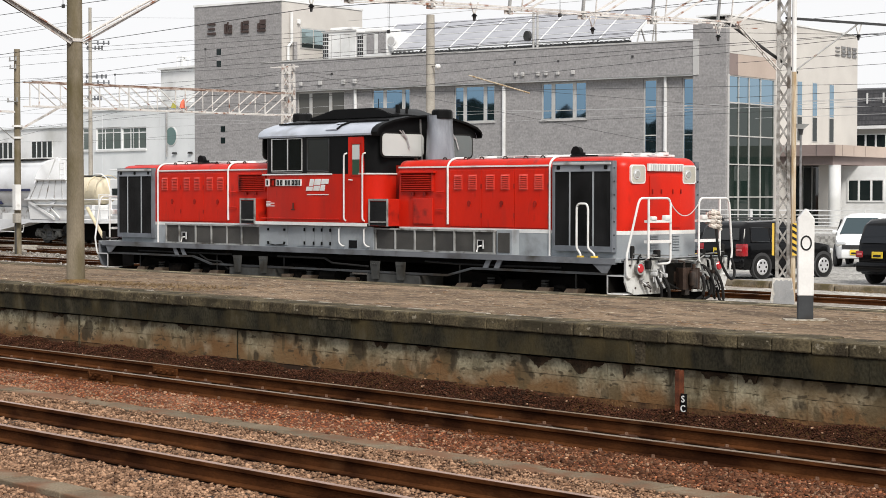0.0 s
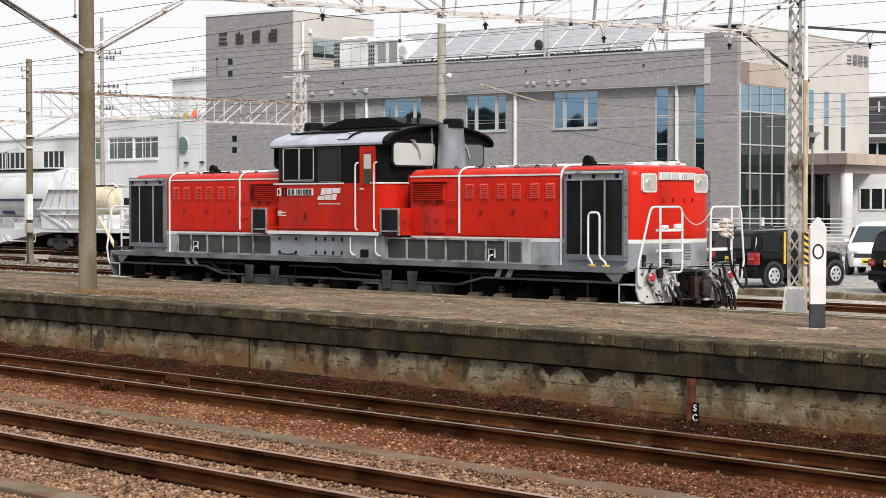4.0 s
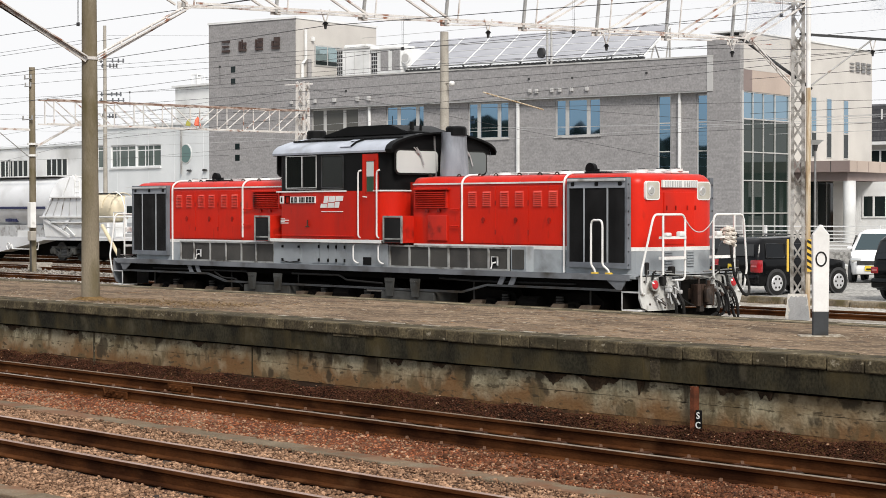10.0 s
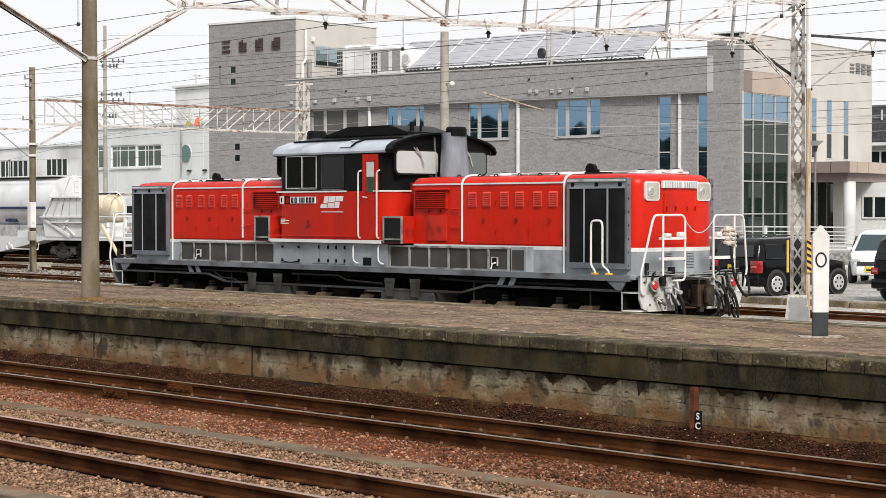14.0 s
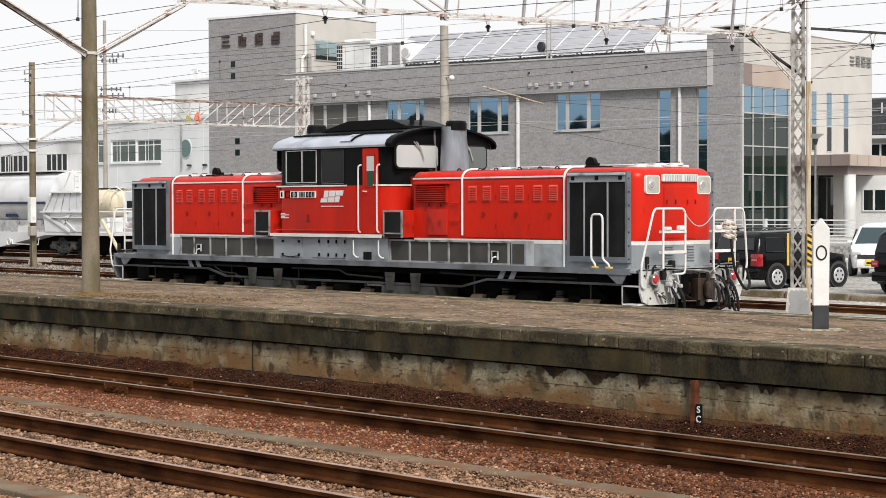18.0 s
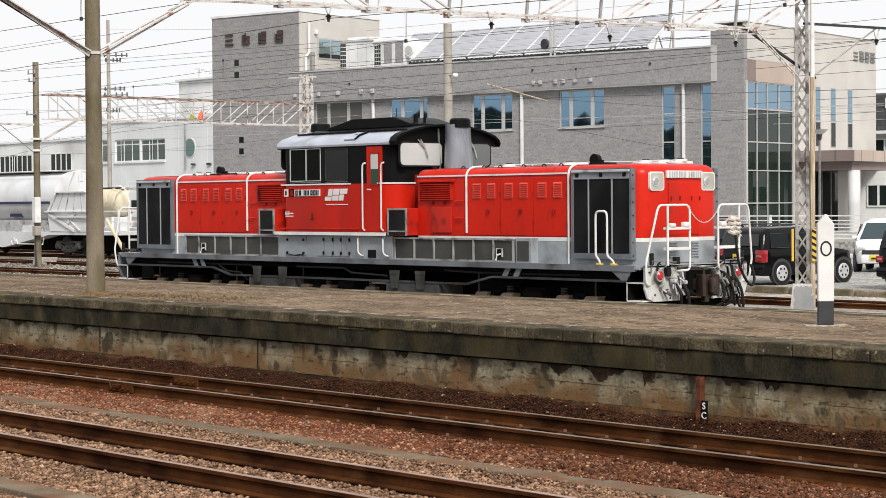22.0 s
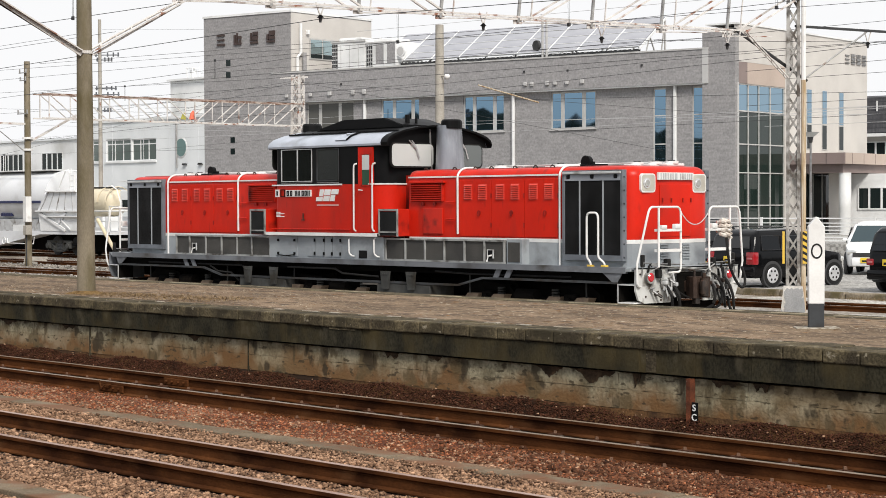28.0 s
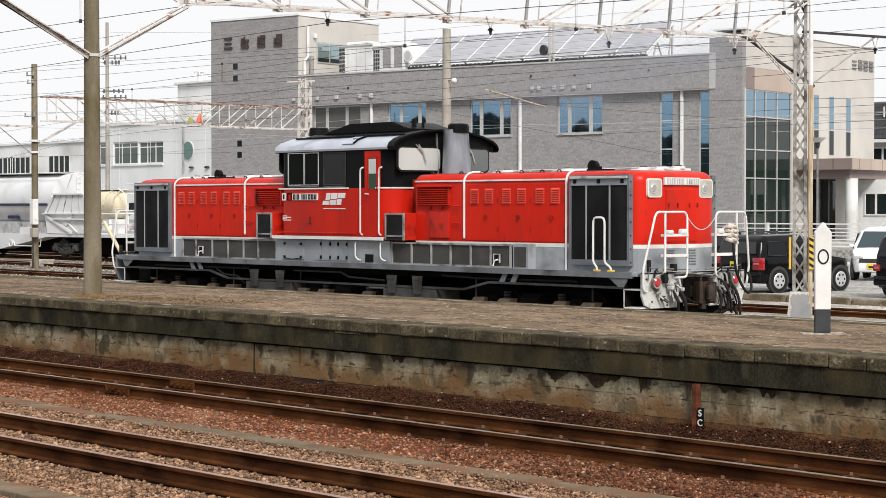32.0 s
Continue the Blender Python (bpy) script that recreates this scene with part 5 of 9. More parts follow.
# ---- ground: one sheet to the horizon, yard gravel and car park ----
gm = bmesh.new()
xs = [-3000, -400, -120, -60, -30, -5, 40, 400, 3000]
ys = [-400, -20, 2, 7, 15.3, 20.0, 45, 120, 600, 4000]
gv = [[gm.verts.new((x, y, -0.17)) for x in xs] for y in ys]
for j in range(len(ys) - 1):
    for i in range(len(xs) - 1):
        gm.faces.new((gv[j][i], gv[j][i + 1], gv[j + 1][i + 1], gv[j + 1][i]))
tagged(part("ground", gm, M_GROUND), "brown ballast ground with rusty stains", "ground", kind="structure")
M_YARDBROWN = surf("brown_yard_ground", (0.3, 0.25, 0.195), (0.1, 0.078, 0.06), 0.95, 1.1, 9, 0.5, stain=(0.4, 0.37, 0.33), stain_scale=0.7, stain_at=(0.5, 0.66), grit=0.8, grit_at=(0.4, 0.6))
tagged(part("yard_ground_west", boxed(-260, -39, 20.15, 52.0, -0.3, -0.12), M_YARDBROWN), "brown trodden gravel of the goods yard", "gravel", kind="structure")
tagged(part("yard_ground", boxed(-39, 60, 20.15, 52.0, -0.3, -0.12), M_YARD), "pale gravel of the goods yard", "gravel", kind="structure")
lot = part("car_park_ground", boxed(-46, 40, 39.0, 62.0, -0.3, -0.02), M_ASPHALT)
tagged(lot, "grey gravelled car park surface", "car park", kind="structure")
kerb = tagged(thing("kerb", "", "", kind="structure"), "low weathered concrete kerb along the car park", "kerb")
km = boxed(-0.985, 0.985, -0.12, 0.12, -0.14, 0.045, bevel=0.03)
ki = part("kerb_stone", km, M_KERB, kerb, at=pose(-45, 38.9, 0))
for i in range(1, 24):
    part("kerb_stone", ki.data, None, kerb, at=pose(-45 + i * 2.0, 38.9 + random.uniform(-0.03, 0.03), random.uniform(-0.03, 0.015), random.uniform(-3, 3), random.uniform(-0.8, 0.8), random.uniform(-0.8, 0.8)))


# dry grass tufts along the kerb and beside the yard track
M_DRYGRASS = surf("dry_straw_grass", (0.3, 0.225, 0.135), (0.19, 0.14, 0.08), 0.9, 6, 40, 0.0, island=0.4)
rng = np.random.default_rng(41)
n = 2200
clump = rng.uniform(-42, -22, 130)[rng.integers(0, 130, n)]
root = np.stack([clump + rng.normal(size=n) * 0.16, 38.68 + rng.normal(size=n) * 0.1, np.full(n, -0.13)], 1)
lean = np.stack([rng.normal(size=n) * 0.06, rng.normal(size=n) * 0.06, rng.uniform(0.03, 0.13, n)], 1)
side = np.stack([rng.uniform(0.004, 0.009, n), np.zeros(n), np.zeros(n)], 1)
blades = np.stack([root - side, root + side, root + lean], 1)
tagged(part("dry_grass", triangles("dry_grass", blades, np.arange(3 * n)), M_DRYGRASS), "dry straw-coloured grass tufts along the kerb", "grass", kind="stuff")


# ---- tracks ----
RAIL = [(-0.0325, 0.0), (0.0325, 0.0), (0.0325, -0.03), (0.009, -0.045), (0.009, -0.125), (0.062, -0.14), (0.062, -0.153), (-0.062, -0.153), (-0.062, -0.14), (-0.009, -0.125), (-0.009, -0.045), (-0.0325, -0.03)]


def track(yc, x0, x1, skew, label, sleepers, s0=0.0, deep=-0.15, gear=True, head=None):
    tr = thing("railway_track", label, "track", "railway tracks", at=pose(0, yc, 0, 0, 0, math.degrees(math.atan(skew))))
    for g in (-0.5335, 0.5335):
        bm = bmesh.new()
        prism(bm, [(y + g, z) for y, z in RAIL], "x", x0, x1)
        rail = part("rail", bm, M_RAILSIDE, tr, "rusted steel rail with worn head")
        bm = boxed(x0, x1, g - 0.031, g + 0.031, -0.002, 0.0035)
        part("rail_head", bm, head or M_RAILTOP, rail)
    sm = clip = None
    for k in range(sleepers):
        x = s0 + k * 0.61 + random.uniform(-0.02, 0.02)
        if sm is None:
            sl = part("sleeper", boxed(-0.1, 0.1, -1.03, 1.03, -0.16, 0.0, bevel=0.012), M_SLEEPER, tr, at=pose(x, 0, deep))
            sm = sl.data
        else:
            sl = part("sleeper", sm, None, tr, at=pose(x, random.uniform(-0.03, 0.03), deep + random.uniform(-0.008, 0.008), 0, 0, random.uniform(-0.6, 0.6)))
        if gear:
            if clip is None:
                bm = boxed(-0.08, 0.08, -0.13, 0.13, 0.0, 0.012)
                for q in (-0.1, 0.1):
                    tube(bm, [(0, q, 0.005), (0, q, 0.016)], 0.026, 6)
                    n0 = len(bm.faces)
                    tube(bm, [(0, q, 0.016), (0, q, 0.042)], 0.02, 6, 0.016)
                    bm.faces.ensure_lookup_table()
                    for f in bm.faces[n0:]:
                        f.material_index = 1
                clip = part("rail_fastening", bm, M_CLIP, sl, "dusty base plate and bolts", at=pose(0, 0.5335, 0)).data
                clip.materials.append(M_BOLT)
            else:
                part("rail_fastening", clip, None, sl, "dusty base plate and bolts", at=pose(0, 0.5335, 0))
            part("rail_fastening", clip, None, sl, "dusty base plate and bolts", at=pose(0, -0.5335, 0))
    return tr


t1 = track(9.893, -120, 40, 0.0, "rusty running track in pinkish ballast", 36, -24.0, -0.165, gear=False, head=M_RAILPINK)
t2 = track(13.743, -120, 40, 0.0, "rusty track beside the platform wall", 44, -31.0, -0.155)
track(26.2, -120, 40, 0.0, "siding on which the locomotive stands", 40, -42.0, -0.15)
track(35.2, -120, 40, 0.012, "rusty yard track behind the locomotive", 60, -66.0, -0.15, gear=False)
track(40.0, -120, -48, 0.0, "rusty yard track beside the wagons", 36, -80.0, -0.15, gear=False)
track(45.7, -130, -48, 0.0, "siding under the pale hopper wagon", 30, -85.0, -0.15, gear=False)
track(49.9, -130, -48, 0.0, "siding under the cream tank wagon", 24, -85.0, -0.15, gear=False)
# joint bars and bond wires on the platform track
for g, x in ((0.5335, -21.0), (-0.5335, -20.9)):
    bm = bmesh.new()
    for s in (-1, 1):
        box(bm, x - 0.28, x + 0.28, g + s * 0.03 - 0.016, g + s * 0.03 + 0.016, -0.125, -0.035, bevel=0.006)
        for q in (-0.2, -0.07, 0.07, 0.2):
            tube(bm, [(x + q, g + s * 0.045, -0.08), (x + q, g + s * 0.075, -0.08)], 0.018, 6)
    part("joint_bar", bm, M_RAILSIDE, t2, "bolted joint bar")
    if x != -20.9:
        continue
    bm = bmesh.new()
    for o in (0.0, 0.03):
        tube(bm, [(x - 0.26, g - 0.05, -0.03), (x - 0.22, g - 0.07, -0.02 + o), (x - 0.15, g - 0.09, -0.1), (x - 0.05, g - 0.09, -0.06 + o), (x + 0.04, g - 0.06, -0.03)], 0.007, 5)
    part("bond_wire", bm, M_RAILSIDE, t2, "looped bond wires")


def stones(name, label, y0, y1, per_m2, lo, hi, material, base, seed, keep=None, hump=None):
    """Loose ballast, thousands of angular stones in one mesh."""
    rng = np.random.default_rng(seed)
    ico = bmesh.new()
    bmesh.ops.create_cube(ico, size=1.5)
    bmesh.ops.triangulate(ico, faces=ico.faces)
    v0 = np.array([v.co[:] for v in ico.verts])
    f0 = np.array([[v.index for v in f.verts] for f in ico.faces])
    ico.free()
    n = int(per_m2 * 1.25 * (y1 - y0) * (y0 + y1) / 2)
    y = rng.uniform(y0, y1, n)
    x = -y * rng.uniform(0.62, 1.90, n)
    if keep is not None:
        m = keep(x, y, rng)
        x, y = x[m], y[m]
        n = len(x)
    r = lo * (hi / lo) ** (rng.random(n) ** 1.4)
    q = rng.normal(size=(n, 4))
    q /= np.linalg.norm(q, axis=1)[:, None]
    w, i, j, k = q.T
    rot = np.stack([1 - 2 * (j * j + k * k), 2 * (i * j - k * w), 2 * (i * k + j * w), 2 * (i * j + k * w), 1 - 2 * (i * i + k * k), 2 * (j * k - i * w), 2 * (i * k - j * w), 2 * (j * k + i * w), 1 - 2 * (i * i + j * j)], 1).reshape(n, 3, 3)
    shape = v0[None] * (1 + rng.uniform(-0.38, 0.3, (n, len(v0), 1))) * (rng.uniform(0.6, 1.25, (n, 1, 3)) * r[:, None, None])
    z = base + rng.uniform(-0.3, 0.55, n) * r + (hump(x, y) if hump else 0)
    pts = np.einsum("nij,nvj->nvi", rot, shape) * (1, 1, 0.75) + np.stack([x, y, z], 1)[:, None]
    faces = (f0[None] + (np.arange(n) * len(v0))[:, None, None]).reshape(-1, 3)
    ob = part(name, triangles(name, pts, faces), material)
    return tagged(ob, label, "ballast", kind="stuff")


def off_rails(*rails):
    def keep(x, y, rng):
        m = np.ones(len(x), bool)
        for r in rails:
            m &= np.abs(y - r) > 0.085
        return m
    return keep


def off_track_one(x, y, rng):
    m = np.ones(len(x), bool)
    for r in (9.36, 10.427):
        m &= np.abs(y - r) > 0.09
    bare = np.sin(x * 10.3) > 0.93
    return m & ~(bare & (np.abs(y - 9.89) < 0.9)) & (np.abs(y - 8.12) > 0.2)


stones("ballast_near", "brown angular ballast stones", 6.9, 11.62, 1500, 0.008, 0.024, M_STONE_A, -0.165, 1, off_track_one)
stones("ballast_middle", "rust-red angular ballast stones", 12.04, 13.06, 900, 0.006, 0.017, M_STONE_B, -0.149, 2)
stones("scattered_stones", "pale pinkish stones scattered on the dust", 12.0, 13.06, 130, 0.009, 0.022, M_STONE_A, -0.145, 6)
tagged(part("dust_strip", boxed(-140, 60, 12.02, 13.12, -0.25, -0.146), M_DUST), "rust-red trodden dust between trough and track", "dust", kind="structure")
def bank(x, y):
    """Height of the dirt heaped against the platform wall, trodden low at the marker post."""
    return (0.175 + 0.035 * np.sin(1.7 * x) * np.sin(0.63 * x + 1) + 0.022 * np.sin(5.3 * x + 2) - 0.06 * np.exp(-((x + 12.85) / 0.45) ** 2)) * np.clip((y - 14.5) / 0.7, 0, 1)


stones("ballast_edge", "small mixed stones beside the cable trough", 11.5, 12.2, 700, 0.007, 0.02, M_STONE_A, -0.150, 5, lambda x, y, rng: np.abs(y - 11.86) > 0.105 + 0.045 * np.sin(2.1 * x) * np.sin(0.9 * x + 1) + 0.05 * rng.random(len(x)))
stones("ballast_platform_track", "dark rust-coated ballast stones", 12.95, 15.26, 1300, 0.006, 0.018, M_STONE_C, -0.175, 3, off_rails(13.21, 14.277), lambda x, y: (0.16 + 0.04 * np.sin(1.7 * x) * np.sin(0.63 * x + 1) + 0.025 * np.sin(5.3 * x + 2)) * np.clip((y - 14.5) / 0.7, 0, 1))
stones("ballast_bank", "rusty brown stones and dirt heaped against the platform wall", 14.72, 15.33, 1500, 0.004, 0.015, M_STONE_D, -0.165, 8, None, bank)
stones("ballast_coarse", "coarse rusty brown stones lying between the tracks", 12.02, 13.08, 750, 0.012, 0.028, M_STONE_E, -0.146, 9, lambda x, y, rng: rng.random(len(x)) < np.clip((x + 14.5 + 0.8 * np.sin(3 * y)) / 4, 0, 0.85))
M_YARDSTONE = surf("mixed_grey_yard_stone", (0.34, 0.315, 0.28), (0.12, 0.105, 0.09), 0.95, 7, 40, 0.3, island=0.55)
stones("yard_ballast", "grey stones strewn between the yard tracks", 30.5, 44.6, 70, 0.018, 0.05, M_YARDSTONE, -0.118, 21, lambda x, y, rng: (x < -44) & (x > -74) & (rng.random(len(x)) < 0.55 + 0.45 * np.sin(0.5 * x + y) * np.sin(1.7 * y)) & (np.abs(np.abs(y - 40.0) - 0.5335) > 0.11) & (np.abs(np.abs(y - 35.2 - 0.012 * x) - 0.5335) > 0.11))
stones("yard_pebbles", "pale loose pebbles behind the platform", 20.3, 25.2, 130, 0.02, 0.05, M_YARD, -0.12, 4)

stones("bank_specks", "pale chips scattered on the dirt bank", 14.4, 15.3, 14, 0.007, 0.016, M_STONE_A, -0.135, 11, None, bank)
M_RUSTGRIT = surf("orange_rust_grit", (0.2, 0.07, 0.024), (0.11, 0.036, 0.013), 0.95, 9, 60, 0.3, island=0.3)
stones("rust_grit", "orange rust grit fallen beside the platform track", 12.9, 13.17, 2600, 0.003, 0.009, M_RUSTGRIT, -0.14, 12, lambda x, y, rng: rng.random(len(x)) < np.clip((y - 12.9) / 0.17, 0, 1) * (0.55 + 0.45 * np.sin(0.8 * x) * np.sin(2.3 * x + 1)))

# cable trough lids
trough = thing("cable_trough", "row of weathered concrete cable trough lids", "cable trough", kind="structure")
lid = None
for k in range(46):
    x = -28.5 + k * 0.5
    m = pose(x, 11.86 + random.uniform(-0.012, 0.012), -0.14 + random.uniform(-0.008, 0.005), random.uniform(-1.5, 1.5), random.uniform(-0.6, 0.6), random.uniform(-0.8, 0.8))
    if lid is None:
        lid = part("trough_lid", boxed(-0.247, 0.247, -0.15, 0.15, -0.06, 0, bevel=0.01), M_TROUGH, trough, at=m).data
    else:
        part("trough_lid", lid, None, trough, at=m)
for k in range(16):
    part("trough_lid", lid, None, trough, at=pose(-17.5 + k * 0.5, 8.12, -0.118 + random.uniform(-0.006, 0.004), random.uniform(-1, 1), 0, random.uniform(-0.8, 0.8)))

# ---- platform: block wall, fascia slabs, coping and paving ----
platform = thing("platform", "low island platform with stained block wall, black fascia and brown paving", "platform", kind="structure")
part("platform_core", boxed(-140, 60, 15.445, 20.1, -0.3, 0.79), M_WALL, platform)
part("platform_paving", boxed(-140, 60, 15.85, 19.7, 0.74, 0.825), M_PLATFORM, platform, "brown worn paving flecked with pale moss")
# Black sheet, seen above the blocks as the fascia's shadow line.
part("wall_backing", boxed(-140, 60, 15.425, 15.44, -0.3, 0.46), M_UNDER, platform, "black sheet for the shadow line under the fascia")
part("rear_coping", boxed(-140, 60, 19.65, 20.15, 0.62, 0.832, bevel=0.01), M_COPING, platform)
for a, b in ((-140, -33), (-6, 60)):
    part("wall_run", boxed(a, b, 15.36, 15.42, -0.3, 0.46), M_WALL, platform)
    part("fascia_run", boxed(a, b, 15.27, 15.42, 0.455, 0.70), M_FASCIA, platform)
    part("coping_run", boxed(a, b, 15.25, 15.86, 0.70, 0.84), M_COPING, platform)
def ragged_block(ln, z0, z1, rng):
    """A block whose arrises are chipped and uneven."""
    n = max(6, int(ln / 0.06))
    low = [(-ln / 2 + 0.0012 + (ln - 0.0024) * i / n, z0 + 0.0005 + (rng.uniform(0.002, 0.007) if rng.random() < 0.1 else abs(rng.gauss(0, 0.001)))) for i in range(n + 1)]
    top = [(-ln / 2 + 0.0012 + (ln - 0.0024) * i / n, z1 - 0.0005 - (rng.uniform(0.002, 0.008) if rng.random() < 0.12 else abs(rng.gauss(0, 0.0012)))) for i in range(n + 1)]
    return prism(bmesh.new(), low + top[::-1], "y", -0.06, 0.03)


bl, brng = {}, random.Random(17)
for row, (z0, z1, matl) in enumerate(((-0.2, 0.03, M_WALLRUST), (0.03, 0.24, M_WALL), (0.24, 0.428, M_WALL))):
    x = -33.0 + (0.0, 0.31, 0.12)[row]
    while x < -6.2:
        ln = random.choice((0.55, 0.72, 0.9))
        key = (row, ln, brng.randrange(4))
        m = pose(x + ln / 2, 15.40 + random.uniform(-0.004, 0.004), 0, 0, 0, random.uniform(-0.12, 0.12))
        if key not in bl:
            bl[key] = part("wall_block", ragged_block(ln, z0, z1, brng), matl, platform, at=m).data
        else:
            part("wall_block", bl[key], None, platform, at=m)
        x += ln
x = -33.0
fs = {}
while x < -6.2:
    ln = random.choice((0.75, 0.78, 0.8))
    if ln not in fs:
        fs[ln] = part("fascia_slab", boxed(-ln / 2 + 0.001, ln / 2 - 0.001, -0.06, 0.1, 0.452, 0.70, bevel=0.003), M_FASCIA, platform, at=pose(x + ln / 2, 15.33, 0)).data
    else:
        part("fascia_slab", fs[ln], None, platform, at=pose(x + ln / 2, 15.33 + random.uniform(-0.006, 0.004), random.uniform(-0.004, 0.003)))
    x += ln
x = -33.0
cs = {}
while x < -6.2:
    ln = random.choice((0.445, 0.46, 0.475))
    if ln not in cs:
        cs[ln] = part("coping_stone", boxed(-ln / 2 + 0.004, ln / 2 - 0.004, -0.03, 0.56, 0.702, 0.84, bevel=0.016), M_COPING, platform, at=pose(x + ln / 2, 15.28, 0)).data
    else:
        part("coping_stone", cs[ln], None, platform, at=pose(x + ln / 2, 15.28 + random.uniform(-0.012, 0.008), random.uniform(-0.006, 0.006), random.uniform(-0.4, 0.4), 0, random.uniform(-0.3, 0.3)))
    x += ln
# plaster fallen from the wall in ragged patches under the fascia
M_SPALL = surf("bare_dark_masonry", (0.095, 0.06, 0.034), (0.04, 0.027, 0.017), 0.95, 7, 40, 0.5, grit=0.6)
for x0, w, deep in ((-27.6, 0.5, 0.1), (-25.7, 0.35, 0.08), (-22.3, 0.3, 0.1), (-18.0, 0.25, 0.1), (-17.2, 0.25, 0.07), (-15.32, 0.4, 0.16), (-14.72, 0.6, 0.2), (-13.86, 0.12, 0.2), (-12.75, 0.35, 0.1), (-12.2, 0.2, 0.12), (-10.4, 0.3, 0.1)):
    pts = [(x0, 0.427)]
    k = 22
    for i in range(k + 1):
        f = i / k
        pts.append((x0 + w * f + random.uniform(-0.006, 0.006), 0.418 - 0.75 * deep * min(1.0, 5 * f, 5 * (1 - f)) * (0.6 + 0.3 * math.sin(9 * f + x0) + random.uniform(-0.12, 0.12))))
    pts.append((x0 + w, 0.427))
    part("spalled_patch", prism(bmesh.new(), pts, "y", 15.3315, 15.345), M_SPALL, platform, "ragged dark patch of bare masonry")
M_STRAW = surf("pale_dry_moss", (0.5, 0.44, 0.34), (0.3, 0.25, 0.18), 0.95, 9, 60, 0.2, island=0.35)
M_WEED = surf("rust_brown_dead_weed", (0.2, 0.112, 0.055), (0.11, 0.068, 0.038), 0.95, 9, 60, 0.2, island=0.5)


def flecks(name, label, material, count, seed, row, lo, hi):
    """Dead moss and weed in the paving joints: low ragged tufts in rows, joined."""
    rng = random.Random(seed)
    bm = bmesh.new()
    for i in range(count):
        y = 15.95 + row * rng.randrange(int(3.6 / row)) + rng.gauss(0, 0.025)
        x = rng.uniform(-31, -8.5)
        if math.sin(0.9 * x + 1.3 * y) + math.sin(2.3 * x - 0.8 * y + 1) < rng.uniform(-1.6, 1.0):
            continue
        ln, w, a = rng.uniform(lo, hi), rng.uniform(0.006, 0.018), rng.choice((0.0, 0.0, 0.9, -0.9)) + rng.gauss(0, 0.1)
        ca, sa = math.cos(a), math.sin(a)
        ring = []
        for u, v in ((-0.5, 0), (-0.15, -0.5), (0.3, -0.4), (0.5, 0.1), (0.1, 0.5), (-0.3, 0.4)):
            u, v = u * ln * rng.uniform(0.7, 1.2), v * w * rng.uniform(0.6, 1.3)
            ring.append(bm.verts.new((x + u * ca - v * sa, y + u * sa + v * ca, 0.822)))
        top = bm.verts.new((x, y, 0.825 + rng.uniform(0.002, 0.006)))
        for p, q in zip(ring, ring[1:] + ring[:1]):
            bm.faces.new((p, q, top))
    return tagged(part(name, bm, material), label, "moss", kind="stuff")


flecks("dry_moss", "pale dry moss in the joints of the platform paving", M_STRAW, 1300, 31, 0.3, 0.04, 0.18)
flecks("dead_weeds", "rust-brown dead weeds in the platform paving joints", M_WEED, 1800, 32, 0.15, 0.06, 0.3)
rng = np.random.default_rng(43)
n = 3800
u = rng.random(n)
root = np.stack([-26.9 + 3.6 * u ** 1.3 + rng.normal(size=n) * 0.25, 16.62 + 0.3 * u + rng.normal(size=n) * (0.2 + 0.25 * u), np.full(n, 0.824)], 1)
lean = np.stack([rng.normal(size=n) * 0.05, rng.normal(size=n) * 0.05, rng.uniform(0.004, 0.03, n)], 1)
side = np.stack([rng.uniform(0.004, 0.012, n), rng.uniform(-0.006, 0.006, n), np.zeros(n)], 1)
blades = np.stack([root - side, root + side, root + lean], 1)
tagged(part("dead_grass", triangles("dead_grass", blades, np.arange(3 * n)), surf("yellow_brown_dead_grass", (0.25, 0.17, 0.088), (0.16, 0.108, 0.06), 0.95, 4, 40, 0.0, island=0.4)), "yellow-brown dead grass beside the platform pole", "grass", kind="stuff")
rng = np.random.default_rng(91)
n = 420
root = np.stack([-24.6 + rng.normal(size=n) * 0.9, 31.6 + rng.normal(size=n) * 0.25, np.full(n, -0.105)], 1)
along = rng.uniform(-0.6, 0.6, n)
reach = np.stack([0.22 * np.cos(along), 0.22 * np.sin(along), rng.uniform(0.0, 0.02, n)], 1) * rng.uniform(0.4, 1.3, n)[:, None]
side = np.stack([-np.sin(along), np.cos(along), np.zeros(n)], 1) * 0.012
blades = np.stack([root - side, root + side, root + reach], 1)
tagged(part("straw", triangles("straw", blades, np.arange(3 * n)), surf("yellow_straw", (0.5, 0.38, 0.16), (0.34, 0.25, 0.1), 0.95, 4, 40, 0.0, island=0.35)), "yellow straw strewn on the gravel by the mast", "straw", kind="stuff")
M_EDGEMARK = surf("worn_white_edge_paint", (0.44, 0.4, 0.33), (0.24, 0.2, 0.15), 0.85, 12, 60, 0.2, spread=(0.4, 0.6))
M_YELLOWMARK = surf("worn_yellow_edge_paint", (0.4, 0.35, 0.24), (0.24, 0.2, 0.145), 0.85, 9, 60, 0.2, spread=(0.4, 0.6))
x = -32.5
while x < -7:
    ln = random.uniform(0.12, 0.34)
    if random.random() < 0.7:
        part("edge_mark", boxed(x, x + ln, 15.70, 15.70 + random.uniform(0.04, 0.07), 0.838, 0.8475), M_EDGEMARK, platform, "worn white edge mark")
    x += random.uniform(0.55, 0.65)
x = -32.5
